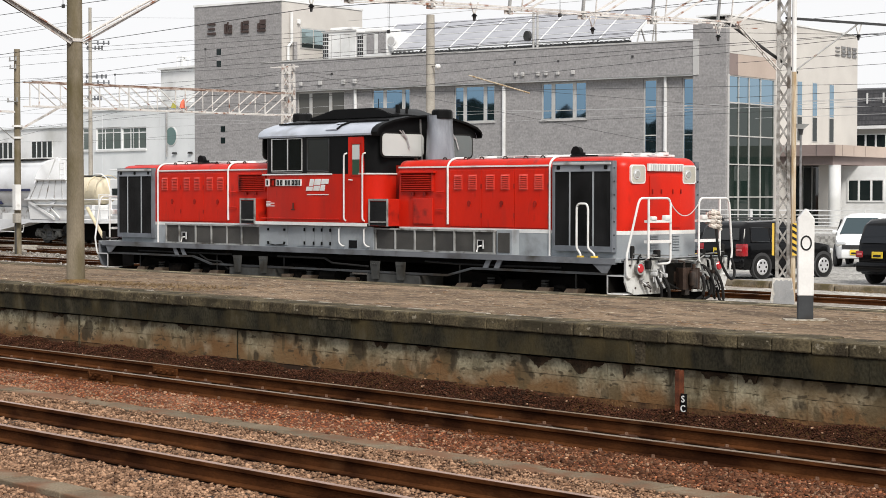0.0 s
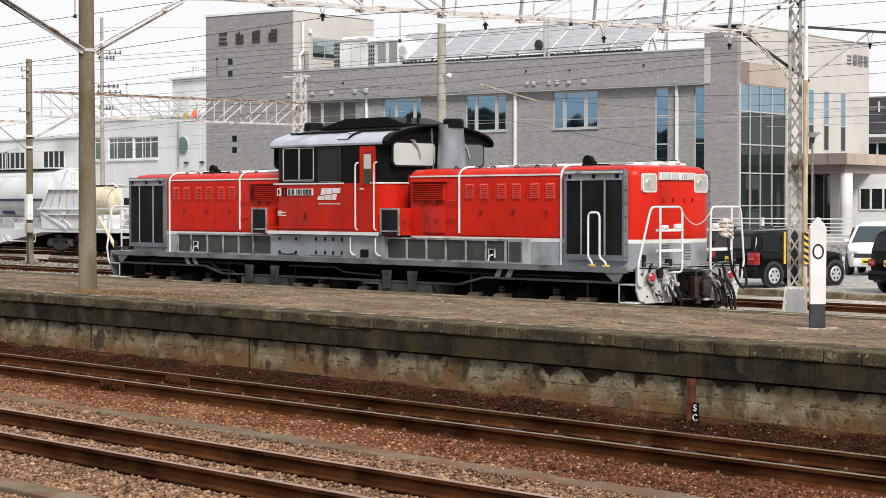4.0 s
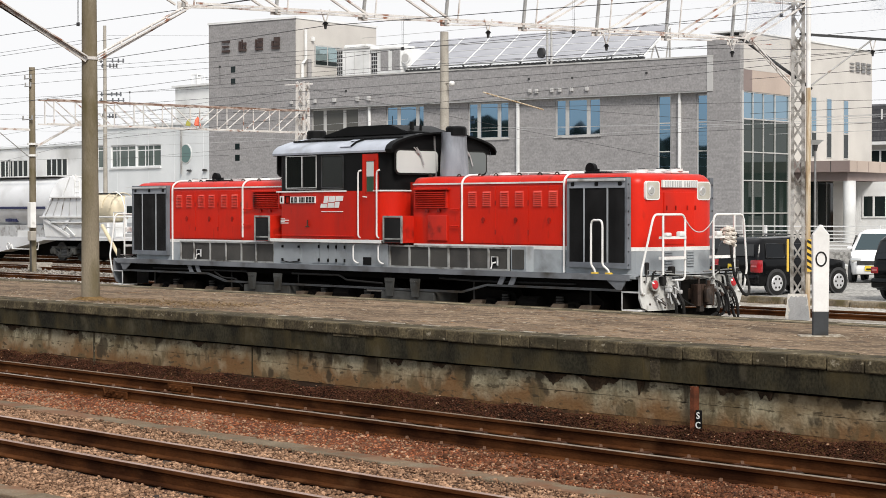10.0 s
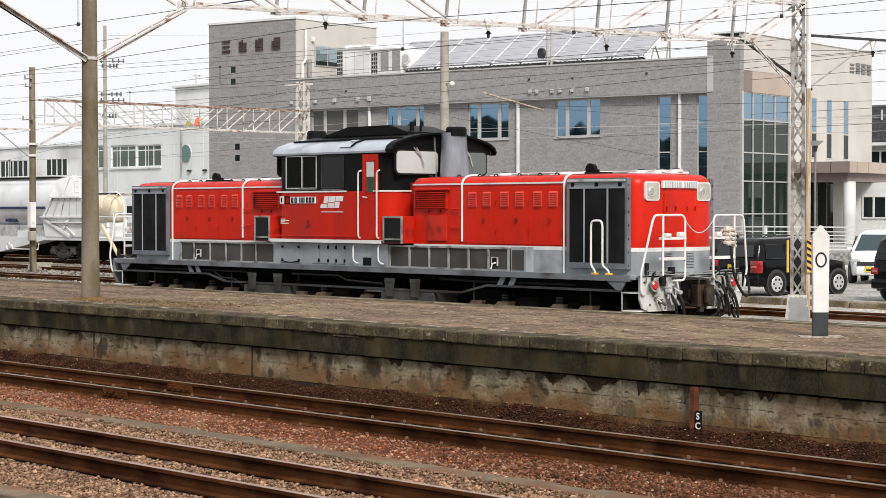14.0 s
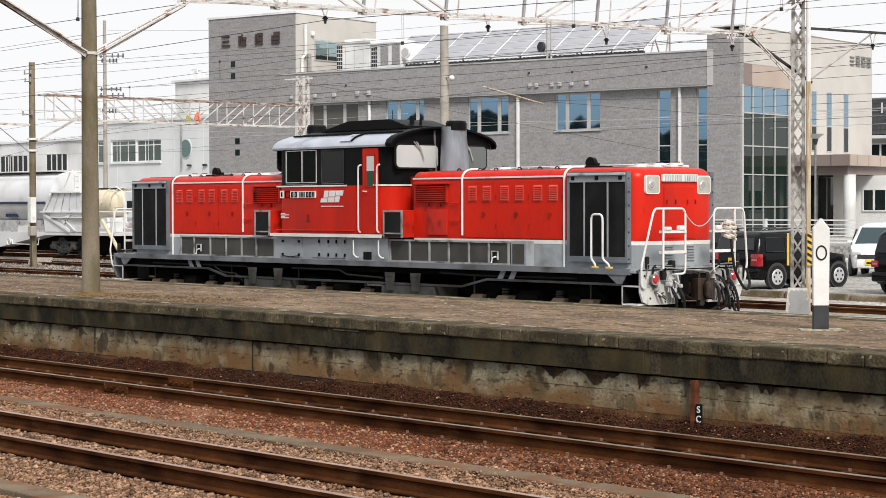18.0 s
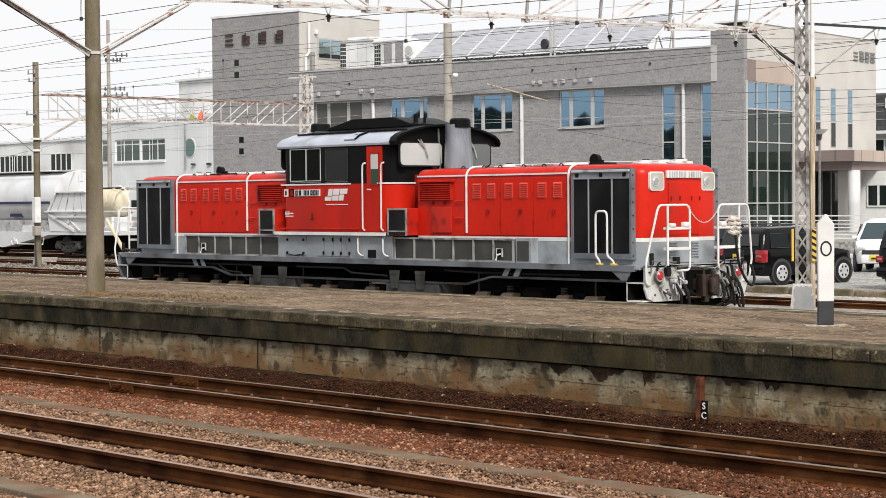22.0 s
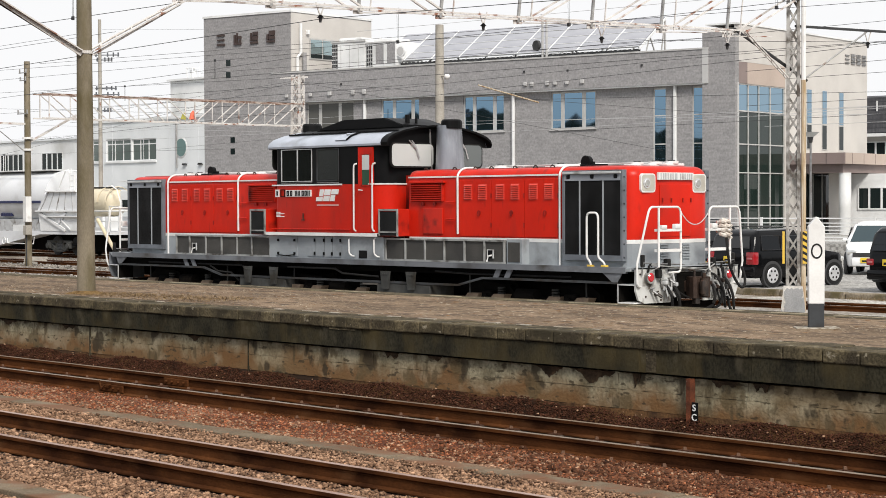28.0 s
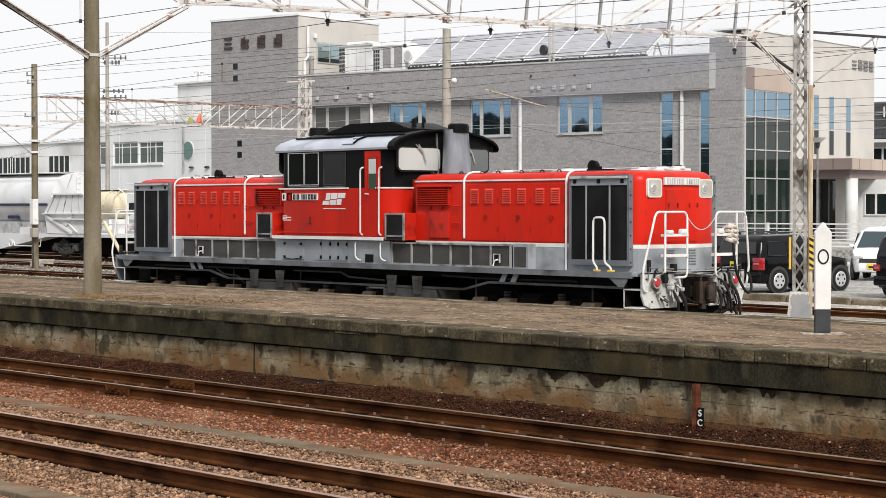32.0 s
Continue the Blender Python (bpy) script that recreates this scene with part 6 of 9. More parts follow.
while x < -13:
    ln = random.uniform(0.3, 1.1)
    part("far_edge_mark", boxed(x, x + ln, 19.86, 19.86 + random.uniform(0.05, 0.1), 0.828, 0.8355), M_YELLOWMARK, platform, "worn yellowish edge line")
    x += ln + random.uniform(0.2, 1.6)
for x, w, z in ((-24.9, 0.022, 0.0), (-20.87, 0.009, 0.0)):
    part("wall_seam", boxed(x - w, x + w, 15.325, 15.35, -0.1, 0.426, bevel=0.006), M_COPING if w > 0.02 else M_FASCIA, platform, "pale mortar seam" if w > 0.02 else "dark vertical crack")
part("fascia_patch", boxed(-19.02, -18.5, 15.255, 15.275, 0.672, 0.695), M_COPING, platform, "pale mortar patch")
part("fascia_patch", boxed(-13.6, -13.46, 15.264, 15.274, 0.46, 0.69), M_COPING, platform, "pale mortar patch")

# rusty post with a lettered plate against the wall
post = thing("marker_post", "rusty steel marker post with black lettered plate against the platform wall", "marker post", at=pose(-12.975, 15.24, -0.17))
bm = prism(bmesh.new(), [(-0.029, -0.02), (0.029, -0.02), (0.029, 0.06), (0.021, 0.06), (0.021, -0.01), (-0.021, -0.01), (-0.021, 0.06), (-0.029, 0.06)], "z", 0, 0.6)
part("channel", bm, M_RUST, post, "rusty steel channel")
plate = part("plate", boxed(0.055, 0.13, -0.03, -0.01, 0.14, 0.36, bevel=0.004), M_BLACK, post, "black plate with white letters")


def lettering(text, size, material, parent, m, bold=0.0):
    cu = bpy.data.curves.new("lettering", "FONT")
    cu.body, cu.size, cu.extrude, cu.align_x, cu.align_y, cu.offset = text, size, 0.003, "CENTER", "CENTER", bold
    cu.materials.append(material)
    tmp = new("lettering", cu)
    me = bpy.data.meshes.new_from_object(tmp)
    bpy.data.objects.remove(tmp)
    return part("lettering", me, material, parent, at=m)


lettering("S", 0.1, M_WHITE, plate, pose(0.0925, -0.034, 0.30, 90, 0, 0), 0.001)
lettering("C", 0.1, M_WHITE, plate, pose(0.0925, -0.034, 0.2, 90, 0, 0), 0.001)

# white zero post on the platform
zp = thing("stop_marker_post", "white pointed marker post with black zero and black base", "marker post", at=pose(-13.28, 17.83, 0.825, 0, 0, 46))
bm = prism(bmesh.new(), [(-0.09, 0.28), (0.09, 0.28), (0.097, 1.17), (0.0, 1.29), (-0.097, 1.17)], "y", -0.05, 0.05)
bmesh.ops.bevel(bm, geom=list(bm.edges), offset=0.008, segments=1, affect="EDGES")
board = part("board", bm, M_WHITE, zp)
part("black_base", boxed(-0.088, 0.088, -0.048, 0.048, 0.0, 0.285, bevel=0.006), M_FRAME, zp, "black painted base")
part("footing", boxed(-0.24, 0.26, -0.16, 0.16, -0.01, 0.012, bevel=0.004), M_EDGEMARK, zp, "chipped pale footing")
bm = bmesh.new()
N = 28
ro = [bm.verts.new((0.066 * math.cos(k * math.tau / N), -0.054, 0.89 + 0.088 * math.sin(k * math.tau / N))) for k in range(N)]
ri = [bm.verts.new((0.048 * math.cos(k * math.tau / N), -0.054, 0.89 + 0.069 * math.sin(k * math.tau / N))) for k in range(N)]
for k in range(N):
    bm.faces.new((ro[k], ro[(k + 1) % N], ri[(k + 1) % N], ri[k]))
ext = bmesh.ops.extrude_face_region(bm, geom=list(bm.faces))
bmesh.ops.translate(bm, vec=(0, 0.005, 0), verts=[g for g in ext["geom"] if isinstance(g, bmesh.types.BMVert)])
part("zero", bm, M_DIAL, board, "black painted zero")

# ---- overhead gear: pole on the platform, lattice mast, beam between them ----
beam_at = pose(-26.9, 16.5, 0, 0, 0, -7.5)      # its y runs across the tracks from the pole to the mast


def lattice(bm, w, z0, z1, step, leg=0.05, thin=0.028, top=None):
    """A four-legged lattice mast about the z axis."""
    top = w if top is None else top

    def half(z):
        return (w + (top - w) * (z - z0) / (z1 - z0)) / 2
    for sx in (-1, 1):
        for sy in (-1, 1):
            bar(bm, (sx * half(z0), sy * half(z0), z0), (sx * half(z1), sy * half(z1), z1), leg, leg)
    z = z0
    while z + step <= z1 + 1e-6:
        a, b = half(z), half(z + step)
        for s in (-1, 1):
            for e in (-1, 1):
                bar(bm, (-e * a, s * a, z), (e * b, s * b, z + step), 0.012, thin)
                bar(bm, (s * a, -e * a, z), (s * b, e * b, z + step), 0.012, thin)
        z += step
    return bm


pole = thing("catenary_pole", "tapered lichened concrete catenary pole with bracket arms on the platform", "pole", "overhead line poles", at=beam_at)
part("shaft", tube(bmesh.new(), [(0, 0, 0.82), (0, 0, 3.0), (0, 0, 6.0), (0, 0, 9.0)], 0.15, 24, 0.105), M_POLE, pole, smooth=True)
bm = bmesh.new()
rim = [bm.verts.new(((0.32 + 0.16 * math.sin(k * 2.3)) * math.cos(k * math.tau / 18), (0.26 + 0.1 * math.sin(k * 1.7)) * math.sin(k * math.tau / 18), 0.822)) for k in range(18)]
mid = [bm.verts.new((0.17 * math.cos(k * math.tau / 18), 0.17 * math.sin(k * math.tau / 18), 0.875)) for k in range(18)]
for k in range(18):
    bm.faces.new((rim[k], rim[(k + 1) % 18], mid[(k + 1) % 18], mid[k]))
bm.faces.new(mid)
part("earth_collar", bm, surf("yellow_brown_earth", (0.24, 0.15, 0.06), (0.12, 0.075, 0.035), 0.95, 9, 60, 0.4, grit=0.7), pole, "yellowish earth and moss round the foot")
part("arm_collar", tube(bmesh.new(), [(0, 0, 4.74), (0, 0, 4.79)], 0.14, 20), M_TRUSS, pole)
for s in (-1, 1):
    bm = bmesh.new()
    tube(bm, [(-0.1, s * 0.1, 4.80), (-0.1, s * 1.75, 5.7)], 0.036 if s < 0 else 0.022, 8)
    part("bracket_arm", bm, M_WIRE if s < 0 else M_TRUSS, pole, "dark tubular bracket arm")
    bm = bmesh.new()
    bar(bm, (0.14, s * 0.1, 4.78), (0.14, s * 1.75, 5.68), 0.07 if s < 0 else 0.035, 0.02)
    bar(bm, (0.10, s * 0.1, 4.72), (0.10, s * 1.7, 5.64), 0.02, 0.06 if s < 0 else 0.035)
    for k in range(6):
        t = (k + 0.5) / 6
        bar(bm, (0.14, s * (0.1 + 1.65 * t), 4.78 + 0.9 * t), (-0.1, s * (0.1 + 1.65 * (t + 0.06)), 4.8 + 0.9 * (t + 0.06)), 0.03, 0.012)
    part("bracket_strut", bm, M_TRUSS, pole, "rust-streaked white bracket strut")

M_FOOT = surf("patched_pale_concrete", (0.62, 0.6, 0.56), (0.45, 0.43, 0.4), 0.9, 3, 40, 0.3, stain=(0.27, 0.275, 0.28), stain_scale=2.6, stain_at=(0.5, 0.54))
M_PATCH = surf("grey_mortar", (0.33, 0.335, 0.34), (0.26, 0.265, 0.27), 0.9, 3, 40, 0.15)
M_MASTGALV = surf("stained_galvanised_steel", (0.43, 0.42, 0.4), (0.2, 0.19, 0.175), 0.6, 5, 50, 0.15, metal=0.1, stain=(0.085, 0.072, 0.06), stain_scale=5.5, stain_at=(0.48, 0.66))
mast = thing("lattice_mast", "grey steel lattice catenary mast on a concrete footing", "mast", "overhead line poles", at=pose(-24.80, 32.50, 0, 0, 0, -7.5 + 45))
part("lattice", lattice(bmesh.new(), 0.235, 0.45, 8.9, 0.37, 0.072, 0.04, 0.2), M_MASTGALV, mast)
bm = prism(bmesh.new(), [(-0.27, -0.15), (0.27, -0.15), (0.2, 0.5), (-0.2, 0.5)], "y", -0.24, 0.24)
footing = part("footing", bm, M_FOOT, mast, "chipped concrete footing")
rag = random.Random(77)
ring = [(-0.13 + 0.3 * t, 0.46 + rag.uniform(-0.03, 0.02)) for t in [i / 9 for i in range(10)]] + [(0.19 + rag.uniform(-0.02, 0.03), 0.46 - 0.56 * t) for t in [i / 8 for i in range(1, 9)]] + [(0.2 - 0.37 * t, -0.12) for t in [i / 6 for i in range(1, 7)]] + [(-0.16 + rag.uniform(-0.035, 0.025), -0.1 + 0.54 * t) for t in [i / 9 for i in range(1, 9)]]
part("mortar_patch", prism(bmesh.new(), ring[::-1], "y", -0.252, -0.238), M_PATCH, footing, "ragged grey mortar patch")
part("side_post", tube(bmesh.new(), [(0.215, -0.16, -0.1), (0.215, -0.16, 4.85)], 0.055, 10), M_WOODPALE, mast, "bleached rusty conduit post")
part("upper_post", tube(bmesh.new(), [(0.215, -0.16, 4.85), (0.215, -0.16, 8.9)], 0.05, 10), M_WHITE, mast)
for c, w in ((-0.2, 0.024), (0.262, 0.066)):
    pl = part("hazard_plate", boxed(c - w, c + w, -0.26, -0.235, 0.98, 1.66), M_YELLOW, mast, "yellow hazard plate with black stripes")
    for k in range(5):
        z = 0.985 + k * 0.135
        bm = prism(bmesh.new(), [(c - w + 0.002, z + 0.075), (c + w - 0.002, z), (c + w - 0.002, z + 0.062), (c - w + 0.002, z + 0.132)], "y", -0.264, -0.259)
        part("stripe", bm, M_DIAL, pl, "black stripe") if c > 0 else bm.free()

beam = thing("catenary_beam", "white rust-streaked lattice beam over the tracks", "catenary beam", at=beam_at)
bm = bmesh.new()
B0, B1, CZ = 1.85, 14.65, 5.72
for x in (-0.2, 0.2):
    bar(bm, (x, B0, CZ + 0.04), (x, B1, CZ + 0.09), 0.03, 0.035)
part("lower_chord", bm, M_TRUSS, beam)
bm = bmesh.new()
for x in (-0.2, 0.2):
    bar(bm, (x, B0, CZ + 0.89), (x, B1 + 1.6, CZ + 0.93), 0.03, 0.035)
part("upper_chord", bm, M_TRUSS, beam)
for k in range(-3, 5):
    y = 7.2 + 1.8 * k
    d = -1 if y < 7.5 else 1
    for x in (-0.2, 0.2):
        w = 0.048 if x < 0 else 0.022
        part("upright", bar(bmesh.new(), (x, y, CZ), (x, y + 0.1, CZ + 0.9), w, w), M_GALV if x < 0 else M_TRUSS, beam, "dull grey lattice upright" if x < 0 else "")
        part("diagonal", bar(bmesh.new(), (x, y + d * 0.14, CZ + 0.04), (x, y + d * 1.74, CZ + 0.88), 0.042, 0.032), M_TRUSS, beam)
    part("cross_tie", bar(bmesh.new(), (-0.2, y, CZ), (0.2, y + 0.9, CZ), 0.03, 0.02), M_TRUSS, beam)
    part("gusset", boxed(-0.235, -0.222, y - 0.09, y + 0.11, CZ - 0.02, CZ + 0.1), M_TRUSS, beam, "rust-streaked gusset plate")
# struts from the mast to the beam
part("black_strut", tube(bmesh.new(), [(-0.15, 14.58, 5.87), (-0.15, 16.68, 4.87)], 0.035, 8), M_WIRE, beam, "black tubular strut")
bm = bmesh.new()
for x in (0.12, 0.2):
    bar(bm, (x, 14.62, 5.77), (x, 15.8, 4.88), 0.022, 0.022)
for k in range(7):
    t = k / 7
    bar(bm, (0.2, 14.62 + 1.18 * t, 5.77 - 0.89 * t), (0.12, 14.72 + 1.18 * t, 5.69 - 0.89 * t), 0.018, 0.012)
part("lattice_strut", bm, M_TRUSS, beam)
part("stay_rod", tube(bmesh.new(), [(0.0, 16.4, 4.86), (0.0, 18.4, 6.0)], 0.018, 6), M_GALV, beam)
part("cross_arm", bar(bmesh.new(), (0, 16.2, 6.0), (0, 21.0, 6.02), 0.06, 0.05), M_WIRE, beam, "dark cross arm")


def insulator(y, z):
    ins = thing("insulator", "suspended white and black insulator on the beam", "insulator", "beam insulators", at=beam_at @ pose(0, y, z))
    bm = bmesh.new()
    bar(bm, (0, -0.09, 0.3), (0, -0.01, 0.08), 0.02, 0.02)
    bar(bm, (0, 0.09, 0.3), (0, 0.01, 0.08), 0.02, 0.02)
    part("hanger", bm, M_TRUSS, ins)
    part("shed", tube(bmesh.new(), [(0, 0, 0.085), (0, 0, 0.035)], 0.022, 12, 0.062), M_BLACK, ins, "dark bell", smooth=True)
    part("cap", tube(bmesh.new(), [(0, 0, 0.035), (0, 0, -0.05)], 0.035, 10, 0.02), M_WIRE, ins, smooth=True)
    return ins


one = insulator(4.49, 5.53)
for y, z in ((8.04, 5.56), (10.9, 5.45), (14.24, 5.47)):
    copy_thing(one, beam_at @ pose(0, y, z))
ins = copy_thing(one, beam_at @ pose(0, 18.4, 5.68))

# poles and beam further back
for nm, x, y, top, r0, r1, m, lab in (("catenary_pole", -66.2, 38.0, 8.05, 0.14, 0.115, M_POLE, "weathered concrete catenary pole with a white box in the yard"),
                                      ("utility_pole", -52.0, 47.0, 9.0, 0.2, 0.15, M_PALEPOLE, "pale concrete utility pole with a small white lamp"),
                                      ("utility_pole", -83.06, 51.85, 11.8, 0.125, 0.08, M_PALEPOLE, "slim pale utility pole with fittings")):
    ob = thing(nm, lab, "pole", "overhead line poles" if nm[0] == "c" else "utility poles", at=pose(x, y, -0.14))
    part("shaft", tube(bmesh.new(), [(0, 0, 0), (0, 0, top / 2), (0, 0, top)], r0, 16, r1), m, ob, smooth=True)
    if nm == "catenary_pole":
        part("white_box", boxed(0.1, 0.36, -0.3, -0.05, 1.75, 2.75, bevel=0.02), M_WHITE, ob, "tall white cabinet on the pole")
        part("meter_box", boxed(0.1, 0.36, -0.3, -0.05, 1.25, 1.62, bevel=0.02), M_PALEPOLE, ob)
        for z, w in ((7.6, 0.35), (7.3, 0.3), (6.0, 0.5)):
            bm = bar(bmesh.new(), (-w, -0.15, z), (w * 0.6, -0.15, z), 0.035, 0.035)
            for q in (-w + 0.05, w * 0.5):
                tube(bm, [(q, -0.15, z), (q, -0.15, z + 0.15)], 0.03, 8)
            part("cross_arm", bm, M_GALV, ob, "short cross arm with insulators")
        part("conduit", tube(bmesh.new(), [(0.18, -0.2, 1.25), (0.16, -0.18, 0.0)], 0.03, 6), M_WIRE, ob)
        for z in (5.0, 4.55):
            part("band", tube(bmesh.new(), [(0, 0, z), (0, 0, z + 0.08)], 0.2, 16), M_WHITE, ob)
        part("arm", bar(bmesh.new(), (0, -4.5, 5.62), (0, 0, 5.6), 0.08, 0.08), M_TRUSS, ob, "rusty side arm")
        part("strut", bar(bmesh.new(), (0, 0.1, 4.9), (0, 2.2, 6.0), 0.1, 0.08), M_TRUSS, ob)
        part("stay", tube(bmesh.new(), [(0, -0.1, 4.5), (0, -3.0, 6.6)], 0.02, 5), M_GALV, ob)
    elif x > -60:
        bm = tube(bmesh.new(), [(0.1, -0.05, 7.1), (0.42, -0.05, 7.1)], 0.03, 6)
        part("lamp_arm", bm, M_PALEPOLE, ob)
        bm = bmesh.new()
        bmesh.ops.create_icosphere(bm, subdivisions=2, radius=0.11, matrix=Matrix.Translation((0.46, -0.05, 7.07)))
        part("lamp", bm, M_WHITE, ob, "white globe lamp", smooth=True)
    else:
        for z, w in ((10.0, 0.7), (9.75, 0.45), (8.3, 0.6), (8.0, 0.7), (7.2, 0.4)):
            bm = bar(bmesh.new(), (-0.3 * w, -0.3 * w, z), (w, w, z), 0.05, 0.05)
            for q in (-0.2 * w, 0.4 * w, 0.7 * w, 0.95 * w):
                tube(bm, [(q, q, z - 0.08), (q, q, z + 0.13)], 0.045, 6)
            part("cross_arm", bm, M_SILL, ob, "dark cross arm with small insulators")
M_RUSTBEAM = surf("rusted_white_paint", (0.5, 0.44, 0.39), (0.3, 0.2, 0.16), 0.7, 2.0, 40, 0.15, stain=(0.14, 0.075, 0.05), stain_scale=3.0, stain_at=(0.46, 0.6))
b2 = thing("catenary_beam", "white rust-streaked box lattice beam far in the yard", "catenary beam", at=pose(-65.4, 0, 0))
for x in (-0.35, 0.35):
    for z, w in ((5.66, 0.05), (6.6, 0.055)):
        part("chord", bar(bmesh.new(), (x, 38.0, z), (x, 50.7, z), w, w), M_TRUSS if z < 6 else M_RUSTBEAM, b2)
    for k in range(9):
        y, d = 38.3 + k * 1.37, 1 if k > 4 else -1
        part("upright", bar(bmesh.new(), (x, y, 5.66), (x, y, 6.6), 0.036, 0.036), M_TRUSS, b2)
        part("diagonal", bar(bmesh.new(), (x, y if d > 0 else y + 1.25, 5.66), (x, y + 1.25 if d > 0 else y, 6.6), 0.036, 0.036), M_TRUSS, b2)
part("yellow_cloth", prism(bmesh.new(), [(44.72, 5.8), (44.95, 5.78), (44.97, 5.95), (44.88, 6.08), (44.8, 6.0)], "x", -0.08, -0.03), surf("dull_yellow_green_cloth", (0.42, 0.4, 0.1), (0.3, 0.3, 0.08), 0.85), b2, "dull yellow-green cloth")
m2 = thing("lattice_mast", "white steel lattice mast far in the yard", "mast", "overhead line poles", at=pose(-65.4, 50.8, -0.13, 0, 0, 20))
part("lattice", lattice(bmesh.new(), 0.5, 0.0, 8.0, 0.5, 0.09, 0.05, 0.34), M_TRUSS, m2)
part("cross_arm", bar(bmesh.new(), (-0.9, 0, 7.9), (0.5, 0, 7.9), 0.07, 0.07), M_TRUSS, m2)
bm = bmesh.new()
hem = [bm.verts.new((0.13 * math.cos(k * math.tau / 10) * (1 + 0.25 * math.sin(3.1 * k)), 45.28 + 0.17 * math.sin(k * math.tau / 10), 5.8 + 0.02 * math.sin(2.3 * k))) for k in range(10)]
waist = [bm.verts.new((0.08 * math.cos(k * math.tau / 10), 45.28 + 0.11 * math.sin(k * math.tau / 10) * (1 + 0.2 * math.sin(2.7 * k)), 6.05)) for k in range(10)]
peak = bm.verts.new((0, 45.3, 6.2))
for k in range(10):
    bm.faces.new((hem[k], hem[(k + 1) % 10], waist[(k + 1) % 10], waist[k]))
    bm.faces.new((waist[k], waist[(k + 1) % 10], peak))
bm.faces.new(hem[::-1])
part("safety_cloth", bm, surf("orange_cloth", (0.8, 0.2, 0.12), (0.65, 0.14, 0.09), 0.8, 12, 40, 0.1), b2, "orange-red safety cloth bunched on the beam")

# wires along the tracks: across, height at x = -30, slope, ends, pale or dark
WIRES = [
    (19.5, 5.91, 0.0024, -60.3, -13.2, 0), (19.5, 5.91, -0.0009, -28.2, -11.1, 0), (21.0, 5.47, 0.0217, -63.0, -26.4, 0), (21.0, 5.64, -0.0248, -26.4, -21.1, 0),
    (21.0, 5.66, -0.0273, -21.1, -2.9, 0), (35.2, 6.72, -0.0058, -88.7, -45.2, 0), (26.2, 5.63, 0.0231, -72.4, -36.8, 0), (26.2, 5.69, 0.0318, -36.8, -30.5, 0),
    (26.2, 5.67, 0.0011, -30.5, -23.0, 0), (26.2, 5.60, 0.0106, -23.0, -3.2, 0), (39.8, 6.18, -0.0194, -97.0, -53.0, 0), (39.8, 6.59, -0.0017, -53.0, -43.9, 0),
    (39.8, 6.76, 0.0109, -43.9, -32.5, 0), (39.8, 6.75, 0.0056, -32.5, -12.7, 0), (50.6, 9.34, 0.0489, -96.3, -65.4, 0), (50.6, 11.16, 0.1018, -96.3, -65.4, 0),
    (50.6, 4.18, -0.0963, -65.0, -40.9, 0), (50.6, 1.74, -0.1660, -65.0, -44.3, 0), (24.6, 6.51, 0.0139, -69.5, -38.7, 0), (27.0, 7.06, 0.0140, -73.8, -44.4, 0),
    (70.0, 8.46, -0.0708, -111.8, -99.7, 0), (35.2, 7.13, -0.0114, -42.5, -17.5, 1), (35.2, 6.65, -0.0189, -64.0, -30.9, 0), (35.2, 6.27, -0.0005, -61.6, -30.8, 0),
    (35.2, 6.18, -0.0720, -31.1, -9.5, 0), (45.5, 6.97, 0.0211, -75.5, -39.9, 0), (35.2, 5.55, 0.0302, -64.1, -30.8, 0), (45.5, 6.82, 0.0057, -39.9, -16.6, 0),
    (35.2, 5.56, 0.0339, -31.0, -9.5, 0), (30.0, 6.21, -0.0187, -51.5, -5.9, 0), (45.5, 7.26, -0.0129, -65.1, -37.3, 0), (33.5, 5.65, -0.0027, -54.6, -8.3, 0),
    (45.5, 5.36, -0.0272, -69.3, -16.6, 0), (45.5, 5.00, -0.0023, -75.5, -16.6, 1), (49.0, 4.87, -0.0228, -79.4, -19.0, 1),
    (52.0, 5.40, 0.0135, -62.1, -21.1, 1), (60.0, 6.97, 0.0076, -133.6, -69.0, 1), (60.0, 6.89, 0.0249, -97.1, -70.8, 0), (60.0, 4.78, -0.0088, -133.6, -83.7, 0),
    (52.0, 3.64, -0.0486, -119.1, -57.8, 1), (49.0, 6.79, -0.0036, -113.6, -58.0, 0), (49.0, 4.25, -0.0518, -113.6, -64.3, 0), (52.0, 7.21, 0.0001, -84.2, -57.8, 0),
    (44.0, 6.17, 0.0111, -35.3, -27.6, 0), (44.5, 5.88, 0.0041, -34.1, -28.0, 0), (45.5, 5.22, 0.0036, -36.5, -29.1, 0), (46.2, 5.03, 0.0027, -36.4, -29.6, 1), (47.0, 4.87, 0.0070, -45.9, -30.1, 0), (46.8, 4.61, -0.0008, -36.8, -30.0, 1),
]
for n, (y, z, s, a, b, pale) in enumerate(WIRES):
    w = thing("overhead_wire", "thin pale overhead wire" if pale else "thin dark overhead wire", "wire", "overhead wires")
    r = 0.0062 if y < 22 else 0.005 if y < 31 else 0.0058 if y < 42 else 0.0065
    mid = [(a + (b - a) * k / 8, y, z + s * (a + (b - a) * k / 8 + 30)) for k in range(9)]
    part("strand", tube(bmesh.new(), mid, r, 5), M_WIREPALE if pale else M_WIRE, w)
